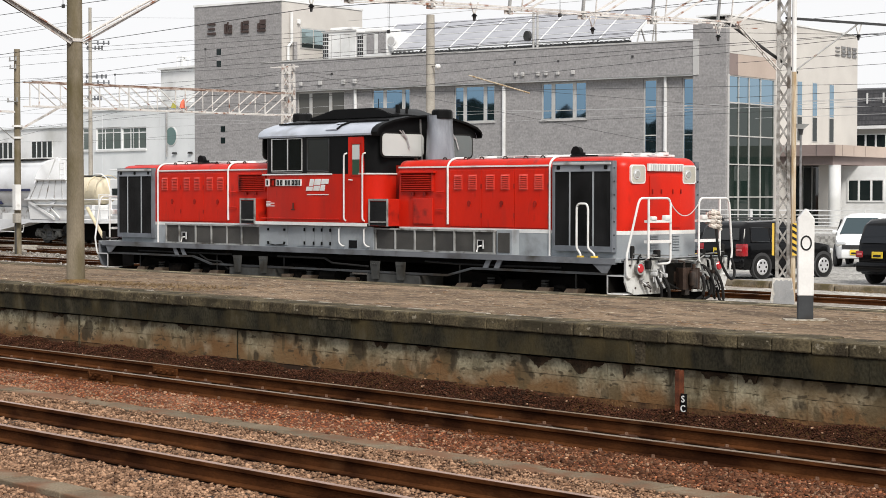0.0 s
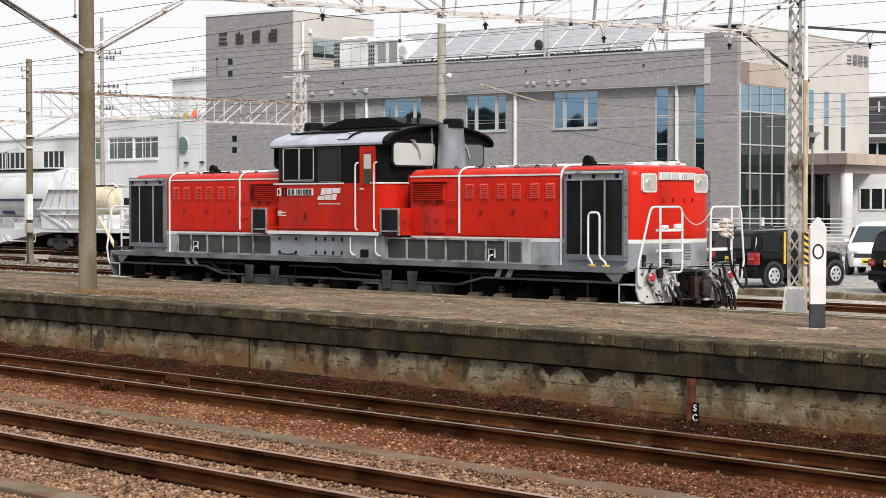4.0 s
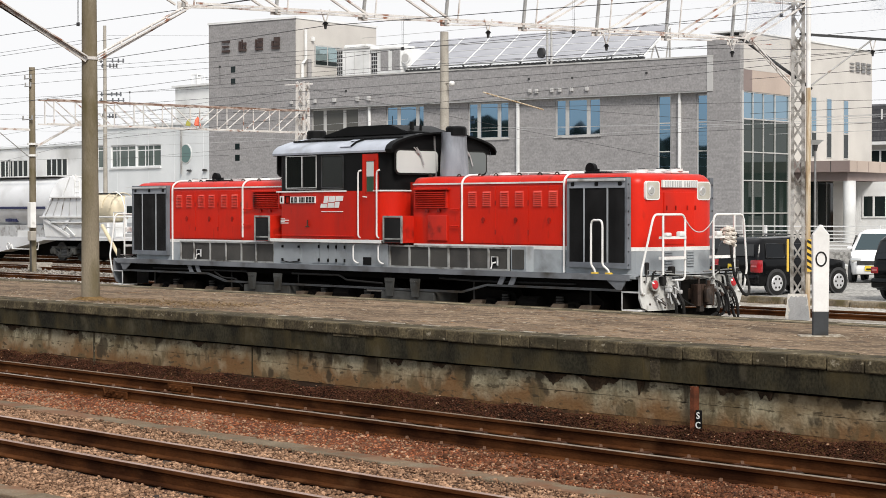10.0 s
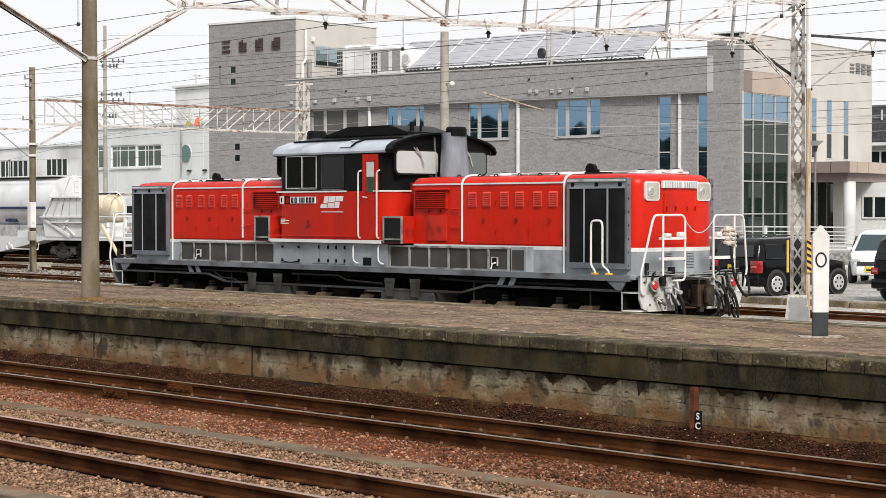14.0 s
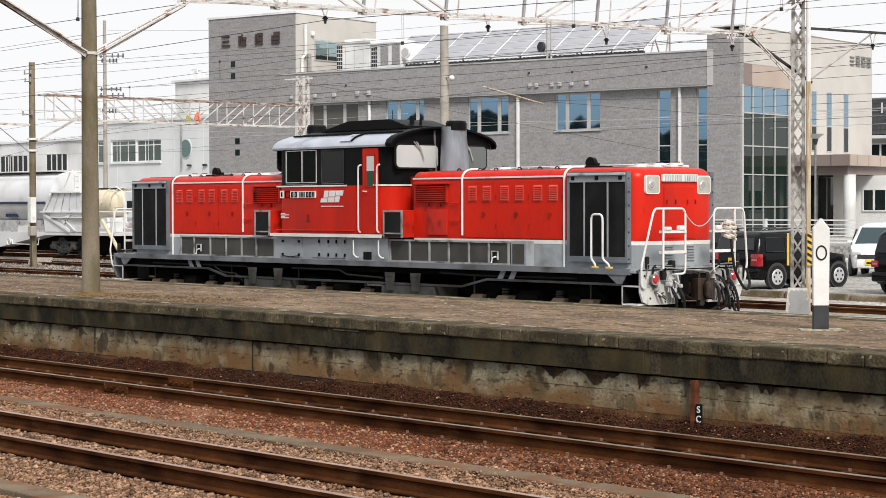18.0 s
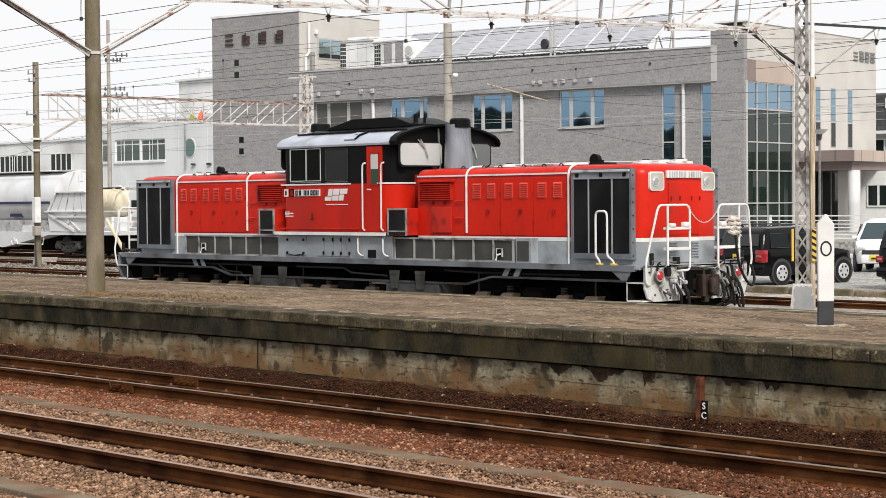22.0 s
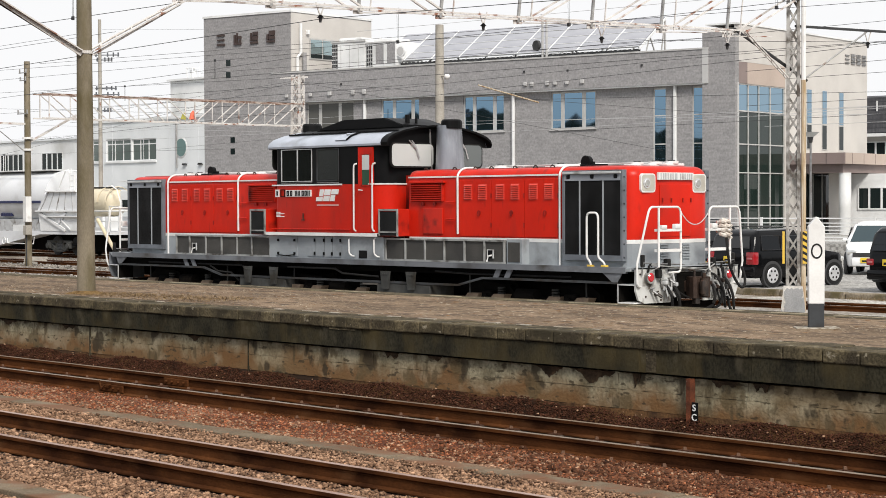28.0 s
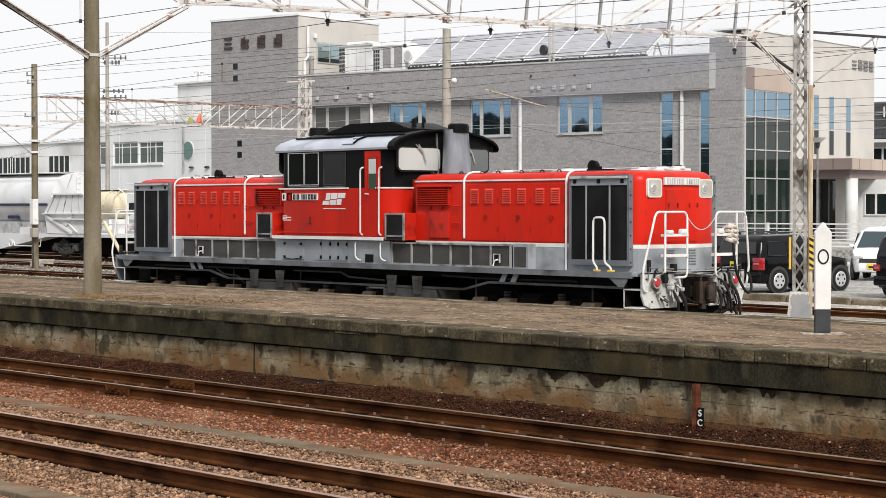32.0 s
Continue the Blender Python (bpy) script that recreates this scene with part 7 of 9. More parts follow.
# paired droppers that hang the contact wires
for y, x, z0, z1 in ((19.5, -32.2, 5.9, 6.9), (19.5, -25.6, 5.92, 6.9), (35.2, -49.6, 6.84, 6.3), (26.2, -30.3, 5.68, 6.4), (26.2, -25.3, 5.68, 6.4), (45.5, -44.0, 6.67, 6.2), (39.8, -62.0, 6.8, 6.25), (30.0, -23.3, 6.1, 6.7)):
    dr = thing("dropper", "thin paired dropper with a dark clip on the overhead wire", "wire", "wire droppers", at=pose(x, y, z0))
    for q in (-0.015, 0.02):
        part("strand", tube(bmesh.new(), [(q, 0, 0), (q * 1.6, 0, z1 - z0)], 0.004, 4), M_WIRE, dr)
    part("clip", boxed(-0.03, 0.03, -0.02, 0.02, -0.03, 0.04), M_WIRE, dr, "dark clip")

arm = thing("steady_arm", "pale slanted steady arm on the overhead wires", "steady arm", at=pose(-36.03, 35.0, 5.17))
part("tube_arm", tube(bmesh.new(), [(-1.14, 0, 0.28), (1.14, 0, -0.28)], 0.022, 6), M_WOODPALE, arm)


# ---- materials of the far side ----
def tiled(name, c1, c2, grout, w, h, rough=0.7, axis="xz"):
    """Small facing tiles: each tile its own tone."""
    m = surf(name, c1, c2, rough, 0.5, 30, 0.0)
    n, l = m.node_tree.nodes, m.node_tree.links
    b = n["Principled BSDF"]
    t = n.new("ShaderNodeTexCoord")
    sp = n.new("ShaderNodeSeparateXYZ")
    ad = n.new("ShaderNodeMath")
    cb = n.new("ShaderNodeCombineXYZ")
    l.new(t.outputs["Object"], sp.inputs[0])
    l.new(sp.outputs[0], ad.inputs[0]), l.new(sp.outputs[1], ad.inputs[1])
    l.new(ad.outputs[0], cb.inputs[0]), l.new(sp.outputs[2], cb.inputs[1])
    k = n.new("ShaderNodeTexBrick")
    k.inputs["Color1"].default_value, k.inputs["Color2"].default_value, k.inputs["Mortar"].default_value = (*c1, 1), (*c2, 1), (*grout, 1)
    k.inputs["Scale"].default_value, k.inputs["Brick Width"].default_value, k.inputs["Row Height"].default_value, k.inputs["Mortar Size"].default_value = 1, w, h, 0.006
    k.inputs["Bias"].default_value = -0.2
    l.new(cb.outputs[0], k.inputs[0])
    ns = n.new("ShaderNodeTexNoise")
    ns.inputs["Scale"].default_value, ns.inputs["Detail"].default_value = 9.0, 5
    l.new(t.outputs["Object"], ns.inputs[0])
    mr = n.new("ShaderNodeMapRange")
    mr.inputs["From Min"].default_value, mr.inputs["From Max"].default_value, mr.inputs["To Min"].default_value, mr.inputs["To Max"].default_value = 0.35, 0.65, 0.84, 1.1
    l.new(ns.outputs[0], mr.inputs["Value"])
    hv = n.new("ShaderNodeHueSaturation")
    l.new(mr.outputs[0], hv.inputs["Value"]), l.new(k.outputs[0], hv.inputs["Color"])
    l.new(hv.outputs[0], b.inputs["Base Color"])
    return m


M_TILE = tiled("grey_facing_tiles", (0.292, 0.283, 0.281), (0.226, 0.22, 0.22), (0.257, 0.25, 0.249), 0.33, 0.11)
M_BAND = tiled("grey_parapet_tiles", (0.302, 0.293, 0.292), (0.244, 0.238, 0.239), (0.264, 0.257, 0.256), 0.33, 0.11)
M_BEIGE = surf("pale_beige_render", (0.56, 0.535, 0.5), (0.5, 0.475, 0.445), 0.8, 0.6, 15, 0.04)
M_PINK = surf("pinkish_cladding", (0.46, 0.375, 0.32), (0.41, 0.335, 0.285), 0.6, 0.5, 15, 0.03)
M_DARKPINK = surf("dark_pinkish_cladding", (0.24, 0.19, 0.175), (0.2, 0.155, 0.145), 0.6, 0.5, 15, 0.03)
M_DARKPANE = glass("dark_shaded_glass", (0.012, 0.018, 0.018))
M_DARKPANE.node_tree.nodes["Principled BSDF"].inputs["Specular IOR Level"].default_value = 0.25
M_OFFWHITE = surf("off_white_wall", (0.76, 0.765, 0.755), (0.67, 0.675, 0.67), 0.75, 0.5, 20, 0.05, stain=(0.48, 0.48, 0.46), stain_scale=0.5, stain_at=(0.5, 0.75))
M_BAND2 = surf("pale_grey_panel", (0.48, 0.475, 0.465), (0.42, 0.415, 0.405), 0.7, 0.6, 12, 0.05)
M_PANEWALL = surf("grey_white_panel_wall", (0.72, 0.735, 0.735), (0.63, 0.65, 0.65), 0.75, 0.5, 20, 0.05)
M_PANE = glass("office_window_glass", (0.012, 0.018, 0.024), 0.02)
for g, c, mt in ((M_PANE, (0.23, 0.36, 0.51), 1.0),):
    q = g.node_tree.nodes["Principled BSDF"]
    q.inputs["Base Color"].default_value, q.inputs["Metallic"].default_value = (*c, 1), mt
M_DUSKPANE = glass("brownish_shaded_glass", (0.085, 0.083, 0.076), 0.05)
M_DUSKPANE.node_tree.nodes["Principled BSDF"].inputs["Specular IOR Level"].default_value = 0.35
M_SHOPPANE = glass("grey_green_workshop_glass", (0.11, 0.135, 0.125), 0.08)
M_CURTAIN = glass("curtain_wall_glass", (0.25, 0.37, 0.46), 0.02)
M_DARKCURTAIN = glass("dark_reflection_glass", (0.014, 0.024, 0.02), 0.02)
M_DARKCURTAIN.node_tree.nodes["Principled BSDF"].inputs["Specular IOR Level"].default_value = 0.3
M_CURTAIN.node_tree.nodes["Principled BSDF"].inputs["Metallic"].default_value = 1.0
M_ALU = surf("window_aluminium", (0.55, 0.54, 0.52), (0.46, 0.45, 0.43), 0.4, 2, 20, 0.0, metal=0.3)
M_BRONZE = surf("dark_bronze_sign", (0.05, 0.035, 0.032), (0.07, 0.05, 0.045), 0.5, 2, 20, 0.0)
# Pale base holds dust and also the sky's reflection and haze.
M_SOLAR = surf("dusty_sky_pale_solar_glass", (0.36, 0.365, 0.39), (0.29, 0.295, 0.32), 0.2, 0.7, 20, 0.0)
M_CREAM = surf("cream_tank_paint", (0.68, 0.60, 0.44), (0.6, 0.53, 0.39), 0.45, 0.8, 20, 0.03)
M_WAGON = surf("dusty_pale_grey_wagon", (0.7, 0.71, 0.72), (0.6, 0.61, 0.62), 0.55, 0.5, 20, 0.04, stain=(0.44, 0.43, 0.41), stain_scale=0.5, stain_at=(0.52, 0.85))
M_WAGONBLUE = surf("navy_band", (0.03, 0.035, 0.09), (0.04, 0.045, 0.1), 0.5)
M_CARBLACK = surf("black_car_paint", (0.004, 0.004, 0.0045), (0.006, 0.006, 0.0065), 0.12, 1, 20, 0.0, coat=0.1, spec=0.14)
M_CARWHITE = surf("white_car_paint", (0.8, 0.8, 0.79), (0.76, 0.76, 0.75), 0.2, 1, 20, 0.0, coat=0.4)
M_CARGLASS = glass("tinted_car_glass", (0.010, 0.011, 0.012))
M_CARGLASS.node_tree.nodes["Principled BSDF"].inputs["Specular IOR Level"].default_value = 0.5
M_SIDEGLASS = glass("dark_side_glass", (0.006, 0.0065, 0.007))
M_SIDEGLASS.node_tree.nodes["Principled BSDF"].inputs["Specular IOR Level"].default_value = 0.25
M_PINKLENS = surf("pale_pink_lens", (0.55, 0.2, 0.2), (0.45, 0.14, 0.15), 0.15, 3, 20, 0.0, coat=0.5)
M_WINDSCREEN = glass("car_windscreen_glass", (0.03, 0.05, 0.058))
M_WINDSCREEN.node_tree.nodes["Principled BSDF"].inputs["Specular IOR Level"].default_value = 0.45
M_TYRE = surf("tyre_rubber", (0.016, 0.016, 0.016), (0.022, 0.022, 0.022), 0.85, 4, 40, 0.1)
M_HUB = surf("silver_wheel_cover", (0.62, 0.62, 0.63), (0.5, 0.5, 0.51), 0.35, 3, 20, 0.0, metal=0.4)
M_REDLAMP = surf("red_car_lamp", (0.34, 0.012, 0.018), (0.24, 0.01, 0.013), 0.15, 3, 20, 0.0, coat=0.5)
M_PLATEYEL = surf("yellow_number_plate", (0.75, 0.55, 0.05), (0.7, 0.5, 0.05), 0.5, 3, 20, 0.0)
M_ROOFTILE = surf("grey_roof_tiles", (0.1, 0.1, 0.105), (0.065, 0.065, 0.07), 0.6, 3, 20, 0.2, stretch=(3, 1, 1))
M_ROOFDARK = surf("dark_roof_tiles", (0.06, 0.06, 0.065), (0.045, 0.045, 0.05), 0.6, 1, 20, 0.2)
M_LEAF = surf("dull_green_leaves", (0.05, 0.075, 0.035), (0.075, 0.1, 0.05), 0.7, 1, 20, 0.0, island=0.4)

# ---- raised street level with a railing ----
street = part("street_terrace", boxed(-150, 120, -13.5, 60, -0.4, 0.62), M_ASPHALT, at=pose(-58.69, 72.35, 0, 0, 0, 11.3))
tagged(street, "pale raised street and forecourt with low retaining wall", "street", kind="structure")
fence = thing("street_railing", "white tubular street railing with horizontal bars", "railing", at=pose(-58.69, 72.35, 0.62, 0, 0, 11.3))
for k in range(34):
    x = -36 + k * 2.45
    part("post", boxed(x - 0.045, x + 0.045, -13.2, -13.1, 0, 1.05), M_OFFWHITE, fence)
for z in (0.12, 0.26, 0.40, 0.54, 0.68, 0.82, 1.0):
    part("rail", boxed(-38, 46, -13.17, -13.13, z - 0.018, z + (0.03 if z > 0.9 else 0.018)), M_OFFWHITE, fence)

# ---- office building ----
office = thing("office_building", "grey tiled office building with stair tower, blue-reflecting windows and solar roof", "building", at=pose(-58.69, 72.35, 0, 0, 0, 11.3))


def window(parent, a, b, z0, z1, y, cuts=(), name="window", frame_m=None, pane_m=None, bars=(), wide=0.056):
    """A window in a wall facing -y: sunk panes between frame bars."""
    fm, pm = frame_m or M_ALU, pane_m or M_PANE
    w = 0.07
    bm = bmesh.new()
    for p, q, r, s in ((a, a + w, z0, z1), (b - w, b, z0, z1), (a + w, b - w, z1 - w, z1), (a + w, b - w, z0, z0 + w)):
        box(bm, p, q, y - 0.03, y + 0.05, r, s)
    win = part(name, bm, fm, parent)
    edges = [a + w, *cuts, b - w]
    for c in cuts:
        part("mullion", boxed(c - wide, c + wide, y - 0.025, y + 0.04, z0 + w, z1 - w), fm, win)
    for i in range(len(edges) - 1):
        part("pane", boxed(edges[i] + (wide if i else 0), edges[i + 1] - (wide if i < len(edges) - 2 else 0), y - 0.004, y + 0.012, z0 + w, z1 - w), pm, win)
    for z in bars:
        part("glazing_bar", boxed(a + w, b - w, y - 0.02, y + 0.03, z - 0.03, z + 0.03), fm, win)
    return win


def holed(parent, name, a, b, z0, z1, y0, y1, holes, material):
    """A wall along x with openings (x0, x1, zlow, zhigh), made of butted pieces in one mesh."""
    bm = bmesh.new()
    xs = sorted({a, b, *[h for q in holes for h in q[:2]]})
    zs = sorted({z0, z1, *[h for q in holes for h in q[2:]]})
    vs = {}

    def at(i, j, k):
        if (i, j, k) not in vs:
            vs[i, j, k] = bm.verts.new((xs[i], (y0, y1)[k], zs[j]))
        return vs[i, j, k]

    def solid(i, j):
        if not (0 <= i < len(xs) - 1 and 0 <= j < len(zs) - 1):
            return False
        p, q = (xs[i] + xs[i + 1]) / 2, (zs[j] + zs[j + 1]) / 2
        return not any(h[0] < p < h[1] and h[2] < q < h[3] for h in holes)
    for i in range(len(xs) - 1):
        for j in range(len(zs) - 1):
            if solid(i, j):
                for k in (0, 1):
                    bm.faces.new((at(i, j, k), at(i + 1, j, k), at(i + 1, j + 1, k), at(i, j + 1, k)))
                for di, dj, p, q in ((-1, 0, (i, j), (i, j + 1)), (1, 0, (i + 1, j), (i + 1, j + 1)), (0, -1, (i, j), (i + 1, j)), (0, 1, (i, j + 1), (i + 1, j + 1))):
                    if not solid(i + di, j + dj):
                        bm.faces.new((at(*p, 0), at(*q, 0), at(*q, 1), at(*p, 1)))
    return part(name, bm, material, parent)


WIN = [(-27.58, -24.12, 4.6, 8.04, (-26.63, -25.17)), (-22.14, -19.5, 5.9, 8.04, (-21.28, -19.98)), (-16.52, -13.86, 6.1, 8.03, (-15.83, -14.51)), (-10.9, -8.16, 6.1, 8.02, (-10.21, -8.91)), (-4.8, -4.03, 1.2, 8.0, ()), (-2.58, -1.92, 1.2, 8.0, ()),
       (-22.3, -19.5, 1.6, 3.6, (-20.9,)), (-16.7, -13.8, 1.6, 3.6, (-15.2,)), (-11.0, -8.2, 1.6, 3.6, (-9.6,))]
wall = holed(office, "front_wall", -28.5, -1.5, 0.6, 8.1, 0.35, 0.6, [w[:4] for w in WIN], M_TILE)
for a, b, z0, z1, cuts in WIN:
    tall = z1 - z0 > 5
    window(office, a, b, z0, z1, 0.45, cuts, wide=0.11, bars=[6.62, 5.2, 3.6, 2.2] if tall else (), pane_m=M_DUSKPANE if a < -27 else None)
    if not tall:
        part("sill", boxed(a - 0.06, b + 0.06, 0.28, 0.4, z0 - 0.07, z0), M_ALU, office)
part("building_core", boxed(-28.4, -0.3, 0.75, 12.0, 0.6, 9.0), M_BAND, office)
part("soffit", boxed(-29.8, -1.5, 0.02, 0.6, 8.08, 8.14), M_OFFWHITE, office)
part("parapet", boxed(-29.9, -1.48, -0.02, 0.7, 8.14, 9.78), M_BAND, office, "grey panelled parapet band")
part("parapet_end", boxed(-1.78, -1.46, -0.05, 0.72, 8.1, 9.8), M_BAND2, office, "pale end panel of the parapet")
part("parapet_cap", boxed(-29.95, -1.44, -0.06, 0.75, 9.78, 9.86), M_ALU, office)
part("roof", boxed(-28.5, -0.2, 0.75, 12.2, 9.0, 9.3), M_BAND, office)
for x in (-23.25, -13.2, -3.48):
    part("downpipe", boxed(x - 0.07, x + 0.07, 0.18, 0.34, 0.6, 8.08, bevel=0.03), M_OFFWHITE, office, "pale downpipe")
for x in (-28.74, -26.95, -25.53, -23.84, -23.03, -12.22, -11.8, -10.85, -10.36, -9.63, -8.7):
    r = 0.125 if x in (-25.53, -23.03, -23.84) else 0.1
    part("vent_box", boxed(x - r, x + r, -0.13, -0.02, 8.38, 8.38 + 2.1 * r, bevel=0.03), M_BAND2, office, "small pale vent hood")
for x, z in ((-24.7, 8.95), (-12.3, 9.1), (-5.2, 9.1)):
    part("cable_eye", boxed(x - 0.05, x + 0.05, -0.08, -0.02, z, z + 0.1), M_WIRE, office)
# stair tower
part("tower", boxed(-35.3, -28.5, 0.0, 7.4, 0.6, 13.3), M_TILE, office, "tall grey tiled stair tower")
part("tower_side", boxed(-28.5, -28.46, 0.05, 7.4, 9.3, 13.28), M_BEIGE, office, "pale rendered tower side")
part("tower_cap", boxed(-35.36, -28.42, -0.05, 7.45, 13.3, 13.42), M_OFFWHITE, office)
for x0, zc, zd in ((-33.33, 10.58, 9.88), (-33.01, 6.04, 5.38)):
    w = part("slot_window", boxed(x0 - 0.24, x0 + 0.24, -0.012, 0.02, zd - 0.3, zc + 0.24), M_BAND, office, "plain grey slot window surround")
    for z in (zc, zd):
        part("pane", boxed(x0 - 0.18, x0 + 0.18, -0.018, 0.0, z - 0.18, z + 0.18), M_DARKPANE, w)
for x0, x1, kind in ((-34.18, -33.55, 0), (-32.83, -32.25, 1), (-31.53, -30.96, 2), (-30.25, -29.65, 3)):
    sg = part("sign_character", boxed(x0, x1, -0.09, -0.02, 11.62, 11.74), M_BRONZE, office, "dark bronze sign character, drawn as plain bars")
    w = x1 - x0
    for p, q, r, s in {0: ((0.05, 0.9, 11.9, 12.0), (0.0, 0.95, 12.18, 12.28)), 1: ((0.0, 0.25, 11.74, 12.2), (0.38, 0.5, 11.74, 12.3), (0.6, 1.0, 11.95, 12.12), (0.7, 0.95, 11.78, 11.9)),
                       2: ((0.0, 0.2, 11.78, 12.25), (0.3, 1.0, 11.8, 12.05), (0.35, 1.0, 12.1, 12.3)), 3: ((0.0, 0.2, 11.78, 12.1), (0.28, 1.0, 11.8, 11.98), (0.3, 1.0, 12.02, 12.3))}[kind]:
        part("stroke", boxed(x0 + p * w, x0 + q * w, -0.09, -0.021, r, s), M_BRONZE, sg)
wn1 = part("tower_window", boxed(-28.46, -28.42, 1.62, 3.95, 10.68, 11.92), M_ALU, office)
M_PALEPANE = glass("pale_teal_glass", (0.34, 0.43, 0.44))
M_PALEPANE.node_tree.nodes["Principled BSDF"].inputs["Metallic"].default_value = 0.8
for a, b in ((1.72, 2.72), (2.82, 3.85)):
    part("pane", boxed(-28.43, -28.4, a, b, 11.0, 11.82), M_PALEPANE, wn1)
    part("lower_pane", boxed(-28.43, -28.4, a, b, 10.76, 10.98), M_DARKPANE, wn1)
part("wall_lamp", boxed(-28.46, -28.3, 1.32, 1.52, 12.08, 12.34, bevel=0.03), M_OFFWHITE, office)
bm = tube(bmesh.new(), [(-28.35, 0.75, 12.7), (-28.35, 0.75, 11.0), (-28.35, 0.45, 10.7), (-28.35, 0.45, 9.4)], 0.09, 8)
part("roof_pipe", bm, M_OFFWHITE, office)
part("roof_pipe", tube(bmesh.new(), [(-28.2, 0.9, 11.0), (-28.2, 0.9, 9.4)], 0.12, 8), M_BAND, office)
for k in range(6):
    part("roof_rail", boxed(-28.3 + k * 0.02, -28.24 + k * 0.02, 0.3 + k * 0.35, 0.36 + k * 0.35, 9.3, 9.95), M_OFFWHITE, office)
# roof plant
for a, b, z1, open_panels in ((-27.08, -24.6, 11.6, False), (-24.52, -22.36, 11.45, True)):
    ac = part("air_handler", boxed(a, b, 2.0, 4.5, 9.3, z1, bevel=0.04), M_OFFWHITE, office, "white roof air-conditioning unit")
    part("cowl", boxed(a + 0.3, b - 0.5, 2.3, 4.0, z1, z1 + 0.22, bevel=0.06), M_OFFWHITE, ac)
    part("lip", boxed(a - 0.04, b + 0.04, 1.95, 2.0, z1 - 0.07, z1), M_BAND2, ac)
    for k in range(3):
        u = a + 0.05 + k * 0.145
        part("grille_slot", boxed(u, u + 0.1, 1.975, 2.0, 9.95, z1 - 0.15), M_WIRE, ac)
    for k in range(6):
        z = 10.1 + k * 0.23
        part("grille_bar", boxed(a + 0.04, a + 0.47, 1.965, 1.985, z - 0.02, z + 0.02), M_OFFWHITE, ac)
    if open_panels:
        for u in (-23.82, -23.0):
            part("side_panel", boxed(u, u + 0.58, 1.98, 2.0, 10.2, 11.3), M_BAND, ac, "grey louvred panel")
            part("panel_post", boxed(u + 0.58, u + 0.68, 1.96, 1.985, 9.8, 11.36), M_OFFWHITE, ac)
    else:
        for u in (-26.4, -25.75, -25.1):
            part("panel_seam", boxed(u, u + 0.02, 1.985, 2.0, 9.9, 11.4), M_BAND2, ac)
        part("pipe_run", boxed(-26.4, -24.9, 1.9, 2.0, 9.86, 10.0), M_BAND2, ac)
fan = part("round_fan", tube(bmesh.new(), [(-22.07, 2.1, 10.84), (-22.07, 2.0, 10.84)], 0.31, 20), M_OFFWHITE, office, "round white fan outlet")
for r in (0.24, 0.16, 0.08):
    part("fan_ring", tube(bmesh.new(), [(-22.07, 2.0, 10.84), (-22.07, 1.99 - r * 0.02, 10.84)], r, 18), M_BAND2 if r != 0.16 else M_OFFWHITE, fan)
solar = thing("solar_array", "tilted grey solar panels in pale frames on the roof", "solar panels", at=pose(-58.69, 72.35, 0, 0, 0, 11.3))
pm = None
tilt = math.degrees(math.atan2(1.76, 2.73))
for i in range(9):
    for j in range(4):
        m = pose(-24.27 + i * 1.93, 2.6, 10.34, tilt) @ pose(0.965, 0.406 + j * 0.812, 0)
        if pm is None:
            p = part("solar_panel", boxed(-0.93, 0.93, -0.39, 0.39, -0.03, 0.02), M_SOLAR, solar, at=m)
            fm = boxed(-0.965, -0.885, -0.406, 0.406, -0.04, 0.035)
            box(fm, -0.885, 0.965, -0.406, -0.376, -0.04, 0.033)
            fr = part("panel_frame", fm, M_OFFWHITE, p)
            pm, fmm = p.data, fr.data
        else:
            p = part("solar_panel", pm, None, solar, at=m)
            part("panel_frame", fmm, None, p)
for i in range(10):
    x = -24.27 + i * 1.93
    part("front_leg", boxed(x - 0.04, x + 0.04, 2.55, 2.65, 9.3, 10.3), M_WIRE, solar)
    part("back_leg", boxed(x - 0.04, x + 0.04, 5.2, 5.3, 9.3, 12.0), M_ALU, solar)
part("edge_beam", boxed(-24.4, -6.9, 2.4, 2.55, 10.0, 10.22), M_WIRE, solar, "dark corrugated roof edge below the panels")
part("edge_gutter", boxed(-18.0, -5.2, 2.2, 2.4, 9.9, 10.0), M_FRAME, solar, "dark gutter below the roof edge")
for i in range(60):
    x = -24.2 + i * 0.287
    part("edge_clip", boxed(x, x + random.uniform(0.05, 0.16), 2.385, 2.4, 10.19, 10.25), M_OFFWHITE, solar)
part("end_beam", bar(bmesh.new(), (-6.86, 2.5, 10.2), (-6.86, 5.3, 12.02), 0.07, 0.09), M_OFFWHITE, solar)
for p, q in (((2.9, 9.4), (3.6, 10.95)), ((4.6, 9.4), (3.6, 10.95)), ((4.6, 9.4), (5.2, 11.9))):
    part("brace", bar(bmesh.new(), (-6.86, *p), (-6.86, *q), 0.06, 0.06), M_ALU, solar)
ant = thing("roof_antenna", "grey twin antenna mast on the office roof", "antenna", at=pose(-58.69, 72.35, 9.3, 0, 0, 11.3) @ pose(-12.38, 2.0, 0))
for x in (-0.12, 0.14):
    part("mast", tube(bmesh.new(), [(x, 0, 0), (x, 0, 2.75)], 0.06, 8), M_ALU, ant)
part("dish", tube(bmesh.new(), [(-0.35, -0.1, 1.35), (-0.4, -0.25, 1.35)], 0.28, 14), M_WIRE, ant, "small dark dish")
